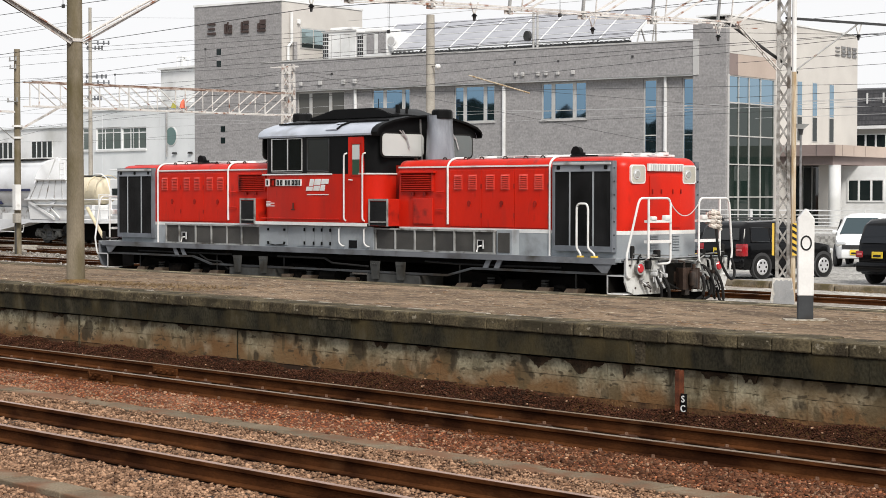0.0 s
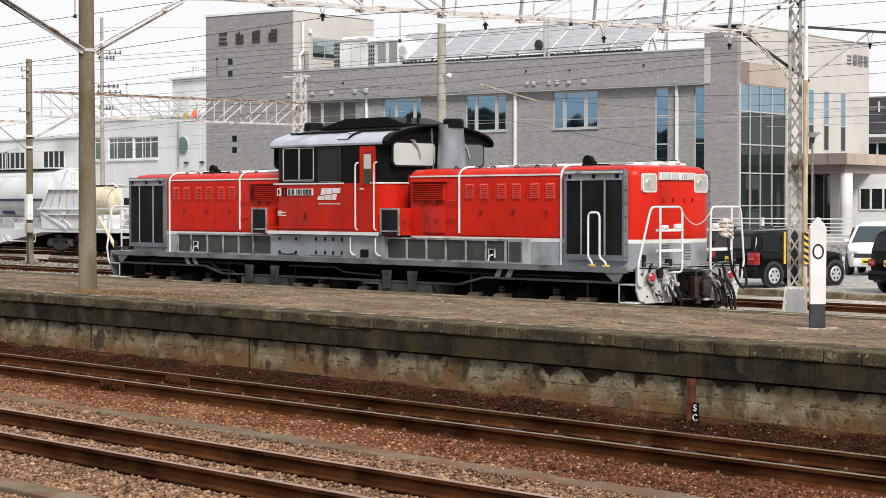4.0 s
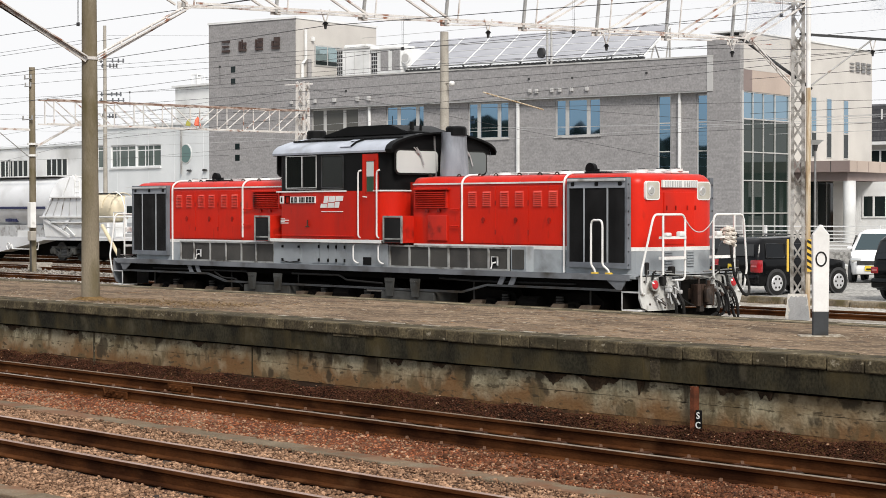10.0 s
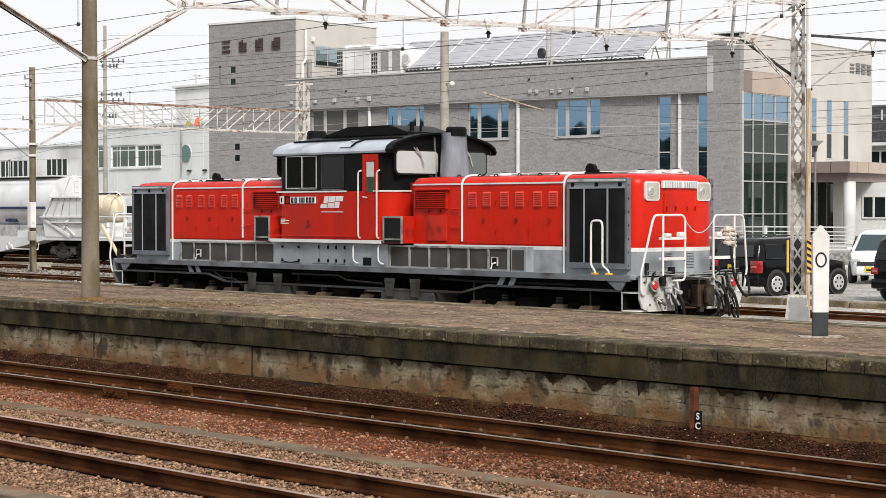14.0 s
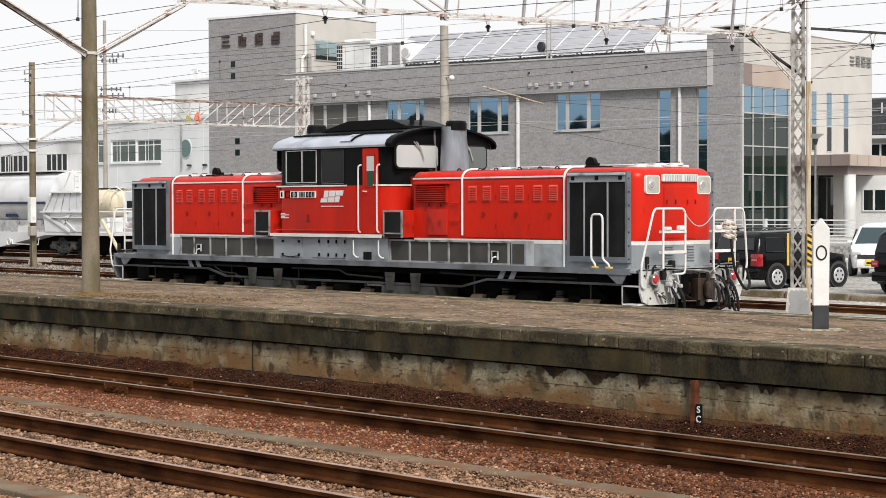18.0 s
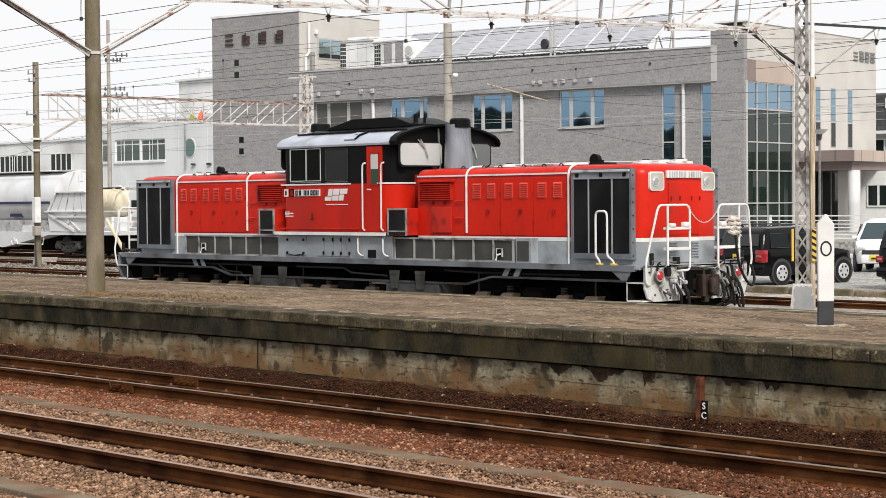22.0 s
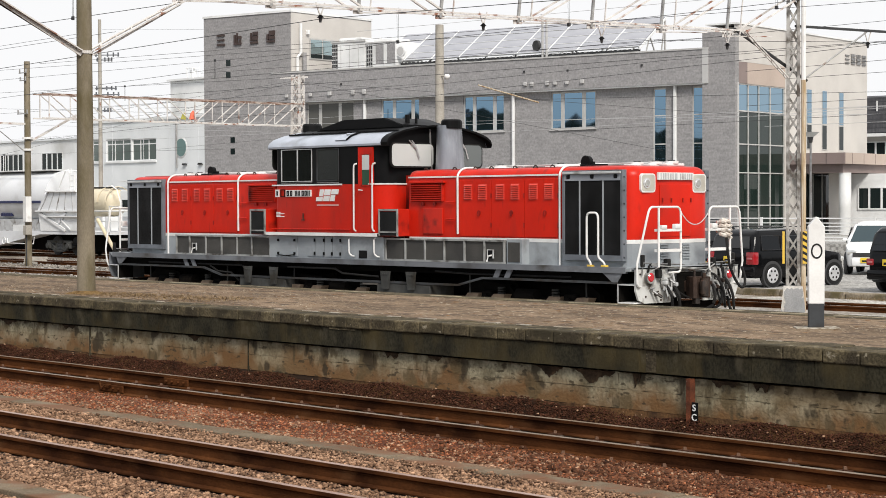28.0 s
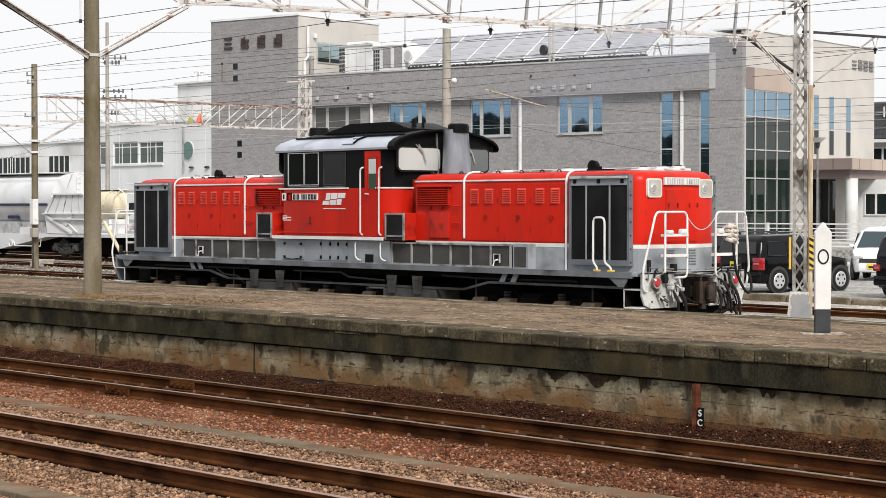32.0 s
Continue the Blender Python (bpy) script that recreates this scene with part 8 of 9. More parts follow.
# corner block with curtain wall and pale side
part("corner_pier", boxed(-1.8, 0.0, 0.0, 0.38, 0.6, 10.6), M_TILE, office, "grey tiled corner pier")
part("corner_trim", boxed(-0.02, 0.03, 0.2, 0.36, 0.6, 8.1), M_BAND2, office)
part("corner_body", boxed(-1.75, -0.32, 0.8, 15.4, 0.6, 10.85), M_BEIGE, office)
part("pale_upper_wall", boxed(-0.25, 0.0, 0.38, 6.3, 9.13, 10.95), M_BEIGE, office, "pale beige wall above the curtain wall")
part("pink_panel", boxed(-0.25, -0.01, 1.3, 5.4, 8.08, 9.13), M_PINK, office)
part("brown_panel", boxed(-0.25, -0.01, 0.38, 1.3, 8.08, 9.13), M_DARKPINK, office)
part("wall_cap", boxed(-1.8, 0.05, 0.3, 15.45, 10.95, 11.03), M_OFFWHITE, office)
curtain = part("curtain_wall_frame", boxed(-0.3, -0.22, 0.38, 5.42, 0.6, 8.08), M_WIRE, office, "aluminium and glass curtain wall")
cy = [0.42, 2.62, 3.87, 5.38]
cz = [0.62, 2.12, 3.72, 5.12, 6.74, 8.05]
for a, b in zip(cy, cy[1:]):
    for r, s in zip(cz, cz[1:]):
        # Lower rows get darker glass, so their dark reflections sit in the material.
        part("glass_pane", boxed(-0.14, -0.1, a, b, r, s), M_CURTAIN if s > 8 else M_DARKCURTAIN, curtain, "sky-reflecting upper pane" if s > 8 else "")
for a in (*cy, 1.5):
    part("upright", boxed(-0.1, -0.05, a - 0.028, a + 0.028, 0.62, 8.05), M_ALU, curtain)
for z in cz:
    part("transom", boxed(-0.1, -0.047, 0.4, 5.4, z - 0.03, z + 0.03), M_ALU, curtain)
part("side_wall", boxed(-0.25, 0.0, 5.42, 15.4, 0.6, 10.95), M_BEIGE, office, "pale beige side wall")
for a in (7.84, 9.66, 11.74):
    sw = part("slot_window", boxed(-0.02, 0.02, a, a + 0.6, 5.0, 8.15), M_ALU, office)
    for r, s in ((5.05, 6.3), (6.38, 8.1)):
        # Sky above and dark below in the reflection, split between two glasses.
        part("pane", boxed(0.0, 0.03, a + 0.05, a + 0.55, r, s), M_DARKPANE if s < 7 else M_CURTAIN, sw)
for k, a in enumerate((12.5, 13.25, 13.95, 14.65)):
    for z in (9.72, 9.92, 10.12):
        part("sign_stroke", boxed(0.0, 0.06, a, a + 0.5, z, z + (0.07 if k == 0 else 0.14)), M_STEEL, office, "small grey sign stroke")
# entrance canopy and pillars
canopy = thing("entrance_canopy", "pinkish clad entrance canopy, shaded front painted darker, on white round pillars", "canopy", at=pose(-58.69, 72.35, 0.62, 0, 0, 11.3))
# Front face uses a darker copy of the side's pink as its shade.
part("fascia_front", boxed(-0.05, 3.2, 5.5, 5.6, 3.56, 4.12), M_DARKPINK, canopy)
part("fascia_side", boxed(3.1, 3.2, 5.6, 14.0, 3.56, 4.12), M_PINK, canopy)
part("slab", boxed(0.02, 3.1, 5.6, 14.0, 3.6, 4.08), M_BEIGE, canopy)
# The dark cladding here stands for shade below the slab.
part("soffit_beam", boxed(0.05, 2.95, 5.85, 13.8, 3.12, 3.6), M_DARKPINK, canopy, "recessed beam under the canopy, shade in its colour")
for k in range(3):
    part("cladding_joint", boxed(0.55 + k * 0.82, 0.58 + k * 0.82, 5.49, 5.5, 3.57, 4.11), M_WIRE, canopy)
    part("cladding_joint", boxed(3.2, 3.21, 6.4 + k * 1.4, 6.43 + k * 1.4, 3.57, 4.11), M_DARKPINK, canopy)
part("pillar", tube(bmesh.new(), [(2.9, 6.2, 0), (2.9, 6.2, 3.12)], 0.31, 22), M_OFFWHITE, canopy, "white round pillar", smooth=True)
part("square_pier", boxed(1.55, 2.1, 7.2, 7.75, 0, 3.12), M_BEIGE, canopy, "pale square pier")
part("entrance_glass", boxed(0.03, 0.08, 7.3, 10.6, 0.0, 3.1), M_DARKPANE, canopy, "dark entrance glass")
for y in (7.3, 8.4, 9.5, 10.55):
    part("glass_bar", boxed(0.08, 0.12, y - 0.03, y + 0.03, 0.0, 3.1), M_ALU, canopy)
# annex and house to the side
annex = thing("annex_building", "low white annex wall with small-paned windows", "building", at=pose(-58.69, 72.35, 0.62, 0, 0, 11.3))
part("wall", boxed(1.95, 16, 9.0, 14, 0, 3.1), M_OFFWHITE, annex)
window(annex, 2.35, 4.35, 1.25, 2.42, 8.97, (2.98, 3.66), frame_m=M_OFFWHITE, pane_m=M_DARKPANE)
window(annex, 6.0, 8.0, 1.25, 2.42, 8.97, (6.65, 7.3), frame_m=M_OFFWHITE, pane_m=M_DARKPANE)
house = thing("house", "dark-clad house with white windows behind the annex", "house", at=pose(-58.69, 72.35, 0.62, 0, 0, 11.3))
part("wall", boxed(-9.0, -0.45, 21.0, 28, 0, 5.6), M_BEIGE, house)
roof = part("roof", prism(bmesh.new(), [(20.7, 5.65), (21.3, 7.72), (24.5, 8.0), (28.3, 5.65)], "x", -9.2, -0.3), M_ROOFDARK, house, "dark steep tiled roof")
for k in range(8):
    t = (k + 0.5) / 8
    part("tile_row", bar(bmesh.new(), (-9.2, 20.69 + 0.6 * t, 5.65 + 2.07 * t), (-0.3, 20.69 + 0.6 * t, 5.65 + 2.07 * t), 0.05, 0.2), M_ROOFTILE, roof, "row of grey roof tiles")
for a in (-2.9, -1.9, -0.9):
    part("snow_guard", boxed(a, a + 0.07, 20.95, 21.05, 6.9, 7.5), M_OFFWHITE, roof, "short pale upright on the roof")
part("ledge", boxed(-9.1, -0.4, 20.4, 21.0, 5.42, 5.6), M_OFFWHITE, house, "white ledge under the roof")
for a in (-4.6, -2.55):
    window(house, a, a + 1.9, 3.75, 5.15, 20.97, (a + 0.62, a + 1.25), frame_m=M_OFFWHITE, pane_m=M_DARKPANE)

lamp = thing("street_lamp", "slim grey street lamp with flat conical head", "street lamp", at=pose(-48.94, 65.33, 0.62))
part("pole", tube(bmesh.new(), [(0, 0, 0), (0, 0, 4.2)], 0.06, 10, 0.045), M_STEEL, lamp)
part("neck", tube(bmesh.new(), [(0, 0, 4.15), (0, 0, 4.4)], 0.07, 12, 0.12), M_WIRE, lamp)
part("head", tube(bmesh.new(), [(0, 0, 4.4), (0, 0, 4.6)], 0.13, 16, 0.37), M_OFFWHITE, lamp, "pale conical head")

# ---- white workshop at the far side of the yard ----
shop = thing("workshop_building", "white two-storey workshop with ribbon windows and a round window", "building", at=pose(0, 62, -0.14))
WW = [(-100.3, -99.2, 5.0, 6.4), (-98.7, -96.0, 5.0, 6.35), (-95.9, -93.3, 5.0, 6.3)]
holed(shop, "wall", -101.6, -84.0, 0, 7.35, 0, 0.25, WW, M_PANEWALL)
part("core", boxed(-101.5, -84, 0.35, 10, 0, 7.2), M_PANEWALL, shop)
part("cap", boxed(-101.7, -84, -0.08, 10, 7.35, 7.5), M_OFFWHITE, shop)
for a, b, z0, z1 in WW:
    n = 1 if b - a < 2 else 3
    window(shop, a, b, z0, z1, 0.1, [a + (b - a) * k / n for k in range(1, n)], frame_m=M_OFFWHITE, pane_m=M_SHOPPANE, wide=0.035, bars=(z1 - 0.32,))
    part("sill", boxed(a - 0.05, b + 0.05, -0.08, 0.0, z0 - 0.1, z0), M_OFFWHITE, shop)
part("round_window", tube(bmesh.new(), [(-90.7, -0.03, 5.68), (-90.7, 0.02, 5.68)], 0.58, 28), M_OFFWHITE, shop)
part("round_pane", tube(bmesh.new(), [(-90.7, -0.05, 5.68), (-90.7, -0.02, 5.68)], 0.51, 28), glass("sea_green_glass", (0.14, 0.22, 0.21), 0.15), shop, "round grey-green window pane")
for x in (-90.33, -88.78):
    part("wall_vent", prism(bmesh.new(), [(x - 0.2, 4.66), (x + 0.2, 4.66), (x + 0.12, 4.76), (x - 0.12, 4.76)], "y", -0.12, 0.0), M_FRAME, shop, "small dark hooded vent")
part("wall_pipe", tube(bmesh.new(), [(-91.1, -0.08, 4.5), (-91.1, -0.08, 7.3)], 0.05, 8), M_GALV, shop, "grey wall pipe")
part("wall_band", boxed(-101.6, -84, -0.04, 0.0, 3.4, 3.5), M_WAGON, shop)
for x in (-98.0, -94.6, -91.9, -89.0):
    part("wall_joint", boxed(x - 0.025, x + 0.025, -0.012, 0.0, 0.2, 7.3), M_WAGON, shop)
part("wing", boxed(-125, -101.7, 0.6, 10, 0, 6.5), M_OFFWHITE, shop, "lower off-white wing")
part("wing_cap", boxed(-125, -101.7, 0.5, 10, 6.5, 6.62), M_PANEWALL, shop)
for a in (-114.5, -112.2, -107.3):
    window(shop, a, a + 2.6, 4.5, 5.75, 0.6, (a + 0.65, a + 1.3, a + 1.95), frame_m=M_OFFWHITE, pane_m=M_DARKPANE)
part("penthouse", boxed(-93.25, -88.6, 1.0, 6, 7.3, 9.62), M_OFFWHITE, shop)
part("penthouse_roof", boxed(-93.35, -88.5, 0.8, 6.2, 9.62, 9.72), M_OFFWHITE, shop)
for x in (-93.0, -92.45):
    part("tank_leg", tube(bmesh.new(), [(x, 2.0, 9.72), (x, 2.0, 10.5)], 0.03, 6), M_OFFWHITE, shop)
    part("tank_leg", tube(bmesh.new(), [(x, 2.5, 9.72), (x, 2.5, 10.5)], 0.03, 6), M_OFFWHITE, shop)
part("tank_frame", boxed(-93.03, -92.42, 1.97, 2.53, 10.38, 10.43), M_OFFWHITE, shop)
part("roof_tank", tube(bmesh.new(), [(-92.72, 2.25, 9.72), (-92.72, 2.25, 10.3)], 0.2, 12), M_OFFWHITE, shop, "small pale roof tank in a frame")

shop.scale, shop.location = (1.2, 1.2, 1.2), (0, 74.4, -0.62)

# ---- pale freight wagons ----
def bogie(w_ob, x):
    for d in (-0.85, 0.85):
        bm = bmesh.new()
        for y in (-0.56, 0.56):
            tube(bm, [(x + d, y - 0.06, 0.43), (x + d, y + 0.06, 0.43)], 0.43, 20)
        tube(bm, [(x + d, -0.9, 0.43), (x + d, 0.9, 0.43)], 0.08, 8)
        part("wheelset", bm, M_FRAME, w_ob)
    for s in (-1, 1):
        y = s * 0.98
        bm = bmesh.new()
        for p, q, w in (((-1.05, 0.62), (1.05, 0.62), 0.1), ((-0.95, 0.44), (-0.36, 0.22), 0.09), ((0.95, 0.44), (0.36, 0.22), 0.09), ((-0.4, 0.21), (0.4, 0.21), 0.08), ((-0.3, 0.2), (-0.3, 0.66), 0.07), ((0.3, 0.2), (0.3, 0.66), 0.07), ((-0.85, 0.6), (-0.36, 0.3), 0.05), ((0.85, 0.6), (0.36, 0.3), 0.05)):
            bar(bm, (x + p[0], y, p[1]), (x + q[0], y, q[1]), 0.09, w)
        part("bogie_frame", bm, M_HANGER, w_ob, "dusty arch-bar side frame")
        for d in (-0.85, 0.85):
            bm = boxed(x + d - 0.15, x + d + 0.15, *sorted((s * 0.94, s * 1.1)), 0.3, 0.6, bevel=0.04)
            tube(bm, [(x + d, s * 1.08, 0.44), (x + d, s * 1.16, 0.44)], 0.12, 14)
            part("axle_box", bm, M_HANGER, w_ob)
        for d in (-0.14, 0.0, 0.14):
            bm = bmesh.new()
            for k in range(5):
                tube(bm, [(x + d, y, 0.27 + k * 0.065), (x + d, y, 0.31 + k * 0.065)], 0.065, 10)
            part("coil_spring", bm, M_FRAME, w_ob, "stacked coil spring")


hop = thing("hopper_wagon", "pale grey bulk hopper wagon with navy band in the yard", "freight wagon", "freight wagons", at=pose(-74.0, 45.7, 0))
bm = tube(bmesh.new(), [(-13.5, 0, 2.6), (-9.0, 0, 2.6), (-4.0, 0, 2.6), (-2.0, 0, 2.6)], 1.24, 40)
part("barrel", bm, M_WAGON, hop, "pale grey barrel", smooth=True)
part("navy_band", boxed(-13.4, -2.35, -1.252, -1.2, 2.36, 2.47), M_WAGONBLUE, hop)
bm = bmesh.new()
for k in range(5):
    box(bm, -6.25 + k * 0.2, -6.11 + k * 0.2, -1.09, -0.9, 1.76, 1.9)
part("lettering_bars", bm, M_WAGONBLUE, hop, "unreadable dark lettering")
part("belly", prism(bmesh.new(), [(-13.4, 1.02), (-2.42, 1.06), (-2.85, 1.62), (-13.4, 1.62)], "y", -1.12, 1.12), M_LIGHTGREY, hop, "darker grey tapering belly")
part("number_panel", boxed(-5.0, -3.7, -1.16, -1.12, 1.06, 1.36), M_OFFWHITE, hop)
part("underframe", prism(bmesh.new(), [(-13.4, 0.28), (-6.7, 0.33), (-2.5, 0.94), (3.4, 0.96), (3.4, 1.1), (-13.4, 1.04)], "y", -1.2, 1.2), M_WAGON, hop, "pale fish-bellied underframe")
part("hopper_slope", prism(bmesh.new(), [(-2.62, 2.0), (0.95, 2.0), (0.8, 2.86), (-1.75, 2.86)], "y", -1.26, -0.9), M_WAGON, hop, "grey sloping hopper plate")
part("hopper_box", prism(bmesh.new(), [(-2.4, 1.1), (0.9, 1.1), (0.95, 1.98), (-2.62, 1.98)], "y", -1.22, -0.9), M_OFFWHITE, hop, "off-white discharge box")
for k in range(5):
    x = -1.6 + k * 0.5
    part("rib", bar(bmesh.new(), (x, -1.26, 2.84), (x - 0.72 + 0.2 * k, -1.26, 2.02), 0.045, 0.05), M_LIGHTGREY, hop)
for z, a, b in ((2.88, -1.78, 0.85), (2.0, -2.66, 1.0), (1.76, -1.7, 0.95)):
    part("ledge", boxed(a, b, -1.36, -1.2, z - 0.028, z + 0.028), M_OFFWHITE, hop)
for p, q, w in (((-2.4, 1.9), (-0.2, 1.14), 0.13), ((-0.15, 1.98), (-0.75, 1.5), 0.2), ((-0.55, 1.62), (0.25, 1.16), 0.06),):
    part("brace", bar(bmesh.new(), (p[0], -1.27, p[1]), (q[0], -1.27, q[1]), 0.05, w), M_OFFWHITE if w != 0.2 else M_WAGON, hop, "pale diagonal brace")
part("top_walk", boxed(-13.4, -2.2, -0.7, 0.7, 3.84, 3.89), M_OFFWHITE, hop)
bm = tube(bmesh.new(), [(-13.4, -1.0, 3.86), (-0.7, -1.0, 3.86), (-0.35, -1.0, 3.86), (-0.2, -1.0, 3.7), (-0.15, -1.0, 2.86)], 0.03, 6)
tube(bm, [(-0.95, -1.15, 2.9), (-0.3, -1.15, 3.8)], 0.03, 6)
tube(bm, [(0.15, -1.15, 3.9), (0.1, -1.15, 2.3)], 0.035, 6)
tube(bm, [(0.45, -1.15, 3.6), (0.5, -1.15, 1.2)], 0.03, 6)
for k in range(7):
    tube(bm, [(0.12, -1.15, 2.1 + k * 0.25), (0.47, -1.15, 2.1 + k * 0.25)], 0.02, 5)
part("ladder", bm, M_OFFWHITE, hop, "white end ladder and hand rail")
bm = tube(bmesh.new(), [(-5.4, -1.25, 0.72), (-5.3, -1.25, 0.5), (-3.0, -1.25, 0.5), (-2.9, -1.25, 0.8)], 0.03, 6)
for q in (-1.1, 0.0, 1.1):
    part("platform_post", tube(bmesh.new(), [(3.2, q, 1.1), (3.2, q, 2.0)], 0.03, 6), M_OFFWHITE, hop)
for z in (1.55, 2.0):
    part("platform_rail", tube(bmesh.new(), [(1.6, -1.1, z), (3.2, -1.1, z), (3.2, 1.1, z)], 0.03, 6), M_OFFWHITE, hop, "white end platform rail")
part("brake_stand", boxed(2.2, 2.7, -0.7, -0.3, 1.1, 1.75, bevel=0.03), M_OFFWHITE, hop, "white brake stand")
part("brake_rod", bm, M_OFFWHITE, hop, "white bent brake rod")
for x in (-5.6, -3.6):
    bm = bmesh.new()
    for k in range(12):
        a, b = k * math.tau / 12, (k + 1) * math.tau / 12
        tube(bm, [(x + 0.16 * math.cos(a), -1.3, 0.62 + 0.16 * math.sin(a)), (x + 0.16 * math.cos(b), -1.3, 0.62 + 0.16 * math.sin(b))], 0.025, 5)
    part("hand_wheel", bm, M_OFFWHITE, hop) if x < -5 else bm.free()
# Black box put in for the shadow beneath the hopper wagon.
part("inner_gear", boxed(-13.4, 3.2, -0.45, 0.45, 0.2, 0.95), M_UNDER, hop, "added black box for the shade under the wagon")
bogie(hop, -1.1)
bogie(hop, -10.5)
tank = thing("tank_wagon", "cream tank wagon with white end rails in the yard", "freight wagon", "freight wagons", at=pose(-77.92, 49.9, 0))
bm = bmesh.new()
prof = [(0.0, 0.35), (0.06, 0.55), (0.2, 0.66), (0.45, 0.7), (3.55, 0.7), (3.85, 0.62), (4.0, 0.45), (4.05, 0.2)]
rings = [[bm.verts.new((-4.4 + u, r * math.cos(k * math.tau / 28), 2.4 + r * math.sin(k * math.tau / 28))) for k in range(28)] for u, r in prof]
for p, q in zip(rings, rings[1:]):
    for k in range(28):
        bm.faces.new((p[k], p[(k + 1) % 28], q[(k + 1) % 28], q[k]))
bm.faces.new(rings[0][::-1]), bm.faces.new(rings[-1])
part("tank", bm, M_CREAM, tank, "cream painted tank", smooth=True)
part("underframe", boxed(-4.6, 6.5, -1.2, 1.2, 0.95, 1.2), M_WAGON, tank)
part("saddle", boxed(-3.6, -3.0, -1.0, 1.0, 1.2, 1.7), M_WAGON, tank)
part("saddle", boxed(-0.9, -0.3, -1.0, 1.0, 1.2, 1.7), M_WAGON, tank)
bm = bmesh.new()
for pts in ([(-0.9, -0.5, 3.2), (-0.3, -0.5, 3.2), (0.2, -0.5, 3.0), (0.5, -0.5, 2.4), (0.5, -0.5, 1.2)], [(0.5, 0.1, 1.2), (0.5, 0.1, 3.0), (0.2, 0.1, 3.4), (-0.4, 0.1, 3.4)], [(0.3, -1.0, 1.2), (0.3, -1.0, 2.2), (1.2, -1.0, 2.2), (1.2, -1.0, 1.2)]):
    tube(bm, pts, 0.03, 6)
part("end_rails", bm, M_OFFWHITE, tank, "white tank rails")
vb = part("valve_box", boxed(0.4, 1.25, -0.45, 0.5, 1.95, 2.95, bevel=0.03), M_OFFWHITE, tank, "white valve cabin on legs")
part("cabin_window", boxed(0.62, 1.2, -0.47, -0.45, 2.1, 2.5), M_DARKPANE, vb)
for u, q in ((0.45, -0.4), (1.2, -0.4), (0.45, 0.45), (1.2, 0.45)):
    part("cabin_leg", tube(bmesh.new(), [(u, q, 1.2), (u, q, 1.96)], 0.035, 6), M_OFFWHITE, vb)
for u in (-2.6, -1.2, -0.45):
    hoop = [(-0.0 + u, 0.74 * math.cos(a), 2.4 + 0.74 * math.sin(a)) for a in [math.pi * i / 14 for i in range(15)]]
    part("hoop", tube(bmesh.new(), hoop, 0.025, 5), M_CREAM, tank, "cream hoop over the tank")
part("walk_plank", boxed(-4.0, -0.5, -0.25, 0.25, 3.1, 3.14), M_FRAME, tank, "dark walk plank on the tank")
# Same added dark box: the tank wagon's underside shadow.
part("inner_gear", boxed(-4.5, 6.3, -0.45, 0.45, 0.2, 0.95), M_UNDER, tank, "added black box for the shade under the wagon")
bogie(tank, -2.6)
bogie(tank, 4.0)
pile = thing("timber_pile", "small pile of bleached timbers beside the yard pole", "timber", at=pose(-68.35, 39.55, -0.12, 0, 0, 30))
M_BLEACHED = surf("bleached_grey_timber", (0.52, 0.48, 0.42), (0.34, 0.31, 0.27), 0.9, 5, 40, 0.25, pick=0.25)
for k, (q, z, a) in enumerate(((-0.18, 0.0, 3), (0.0, 0.0, -4), (0.17, 0.0, 2), (-0.1, 0.1, 8), (0.09, 0.1, -7), (0.0, 0.2, 12))):
    part("timber", boxed(-0.42, 0.42, -0.07, 0.07, 0.0, 0.09, bevel=0.008), M_BLEACHED, pile, at=pose(0.05 * (k % 3), q, z, 0, 0, a))

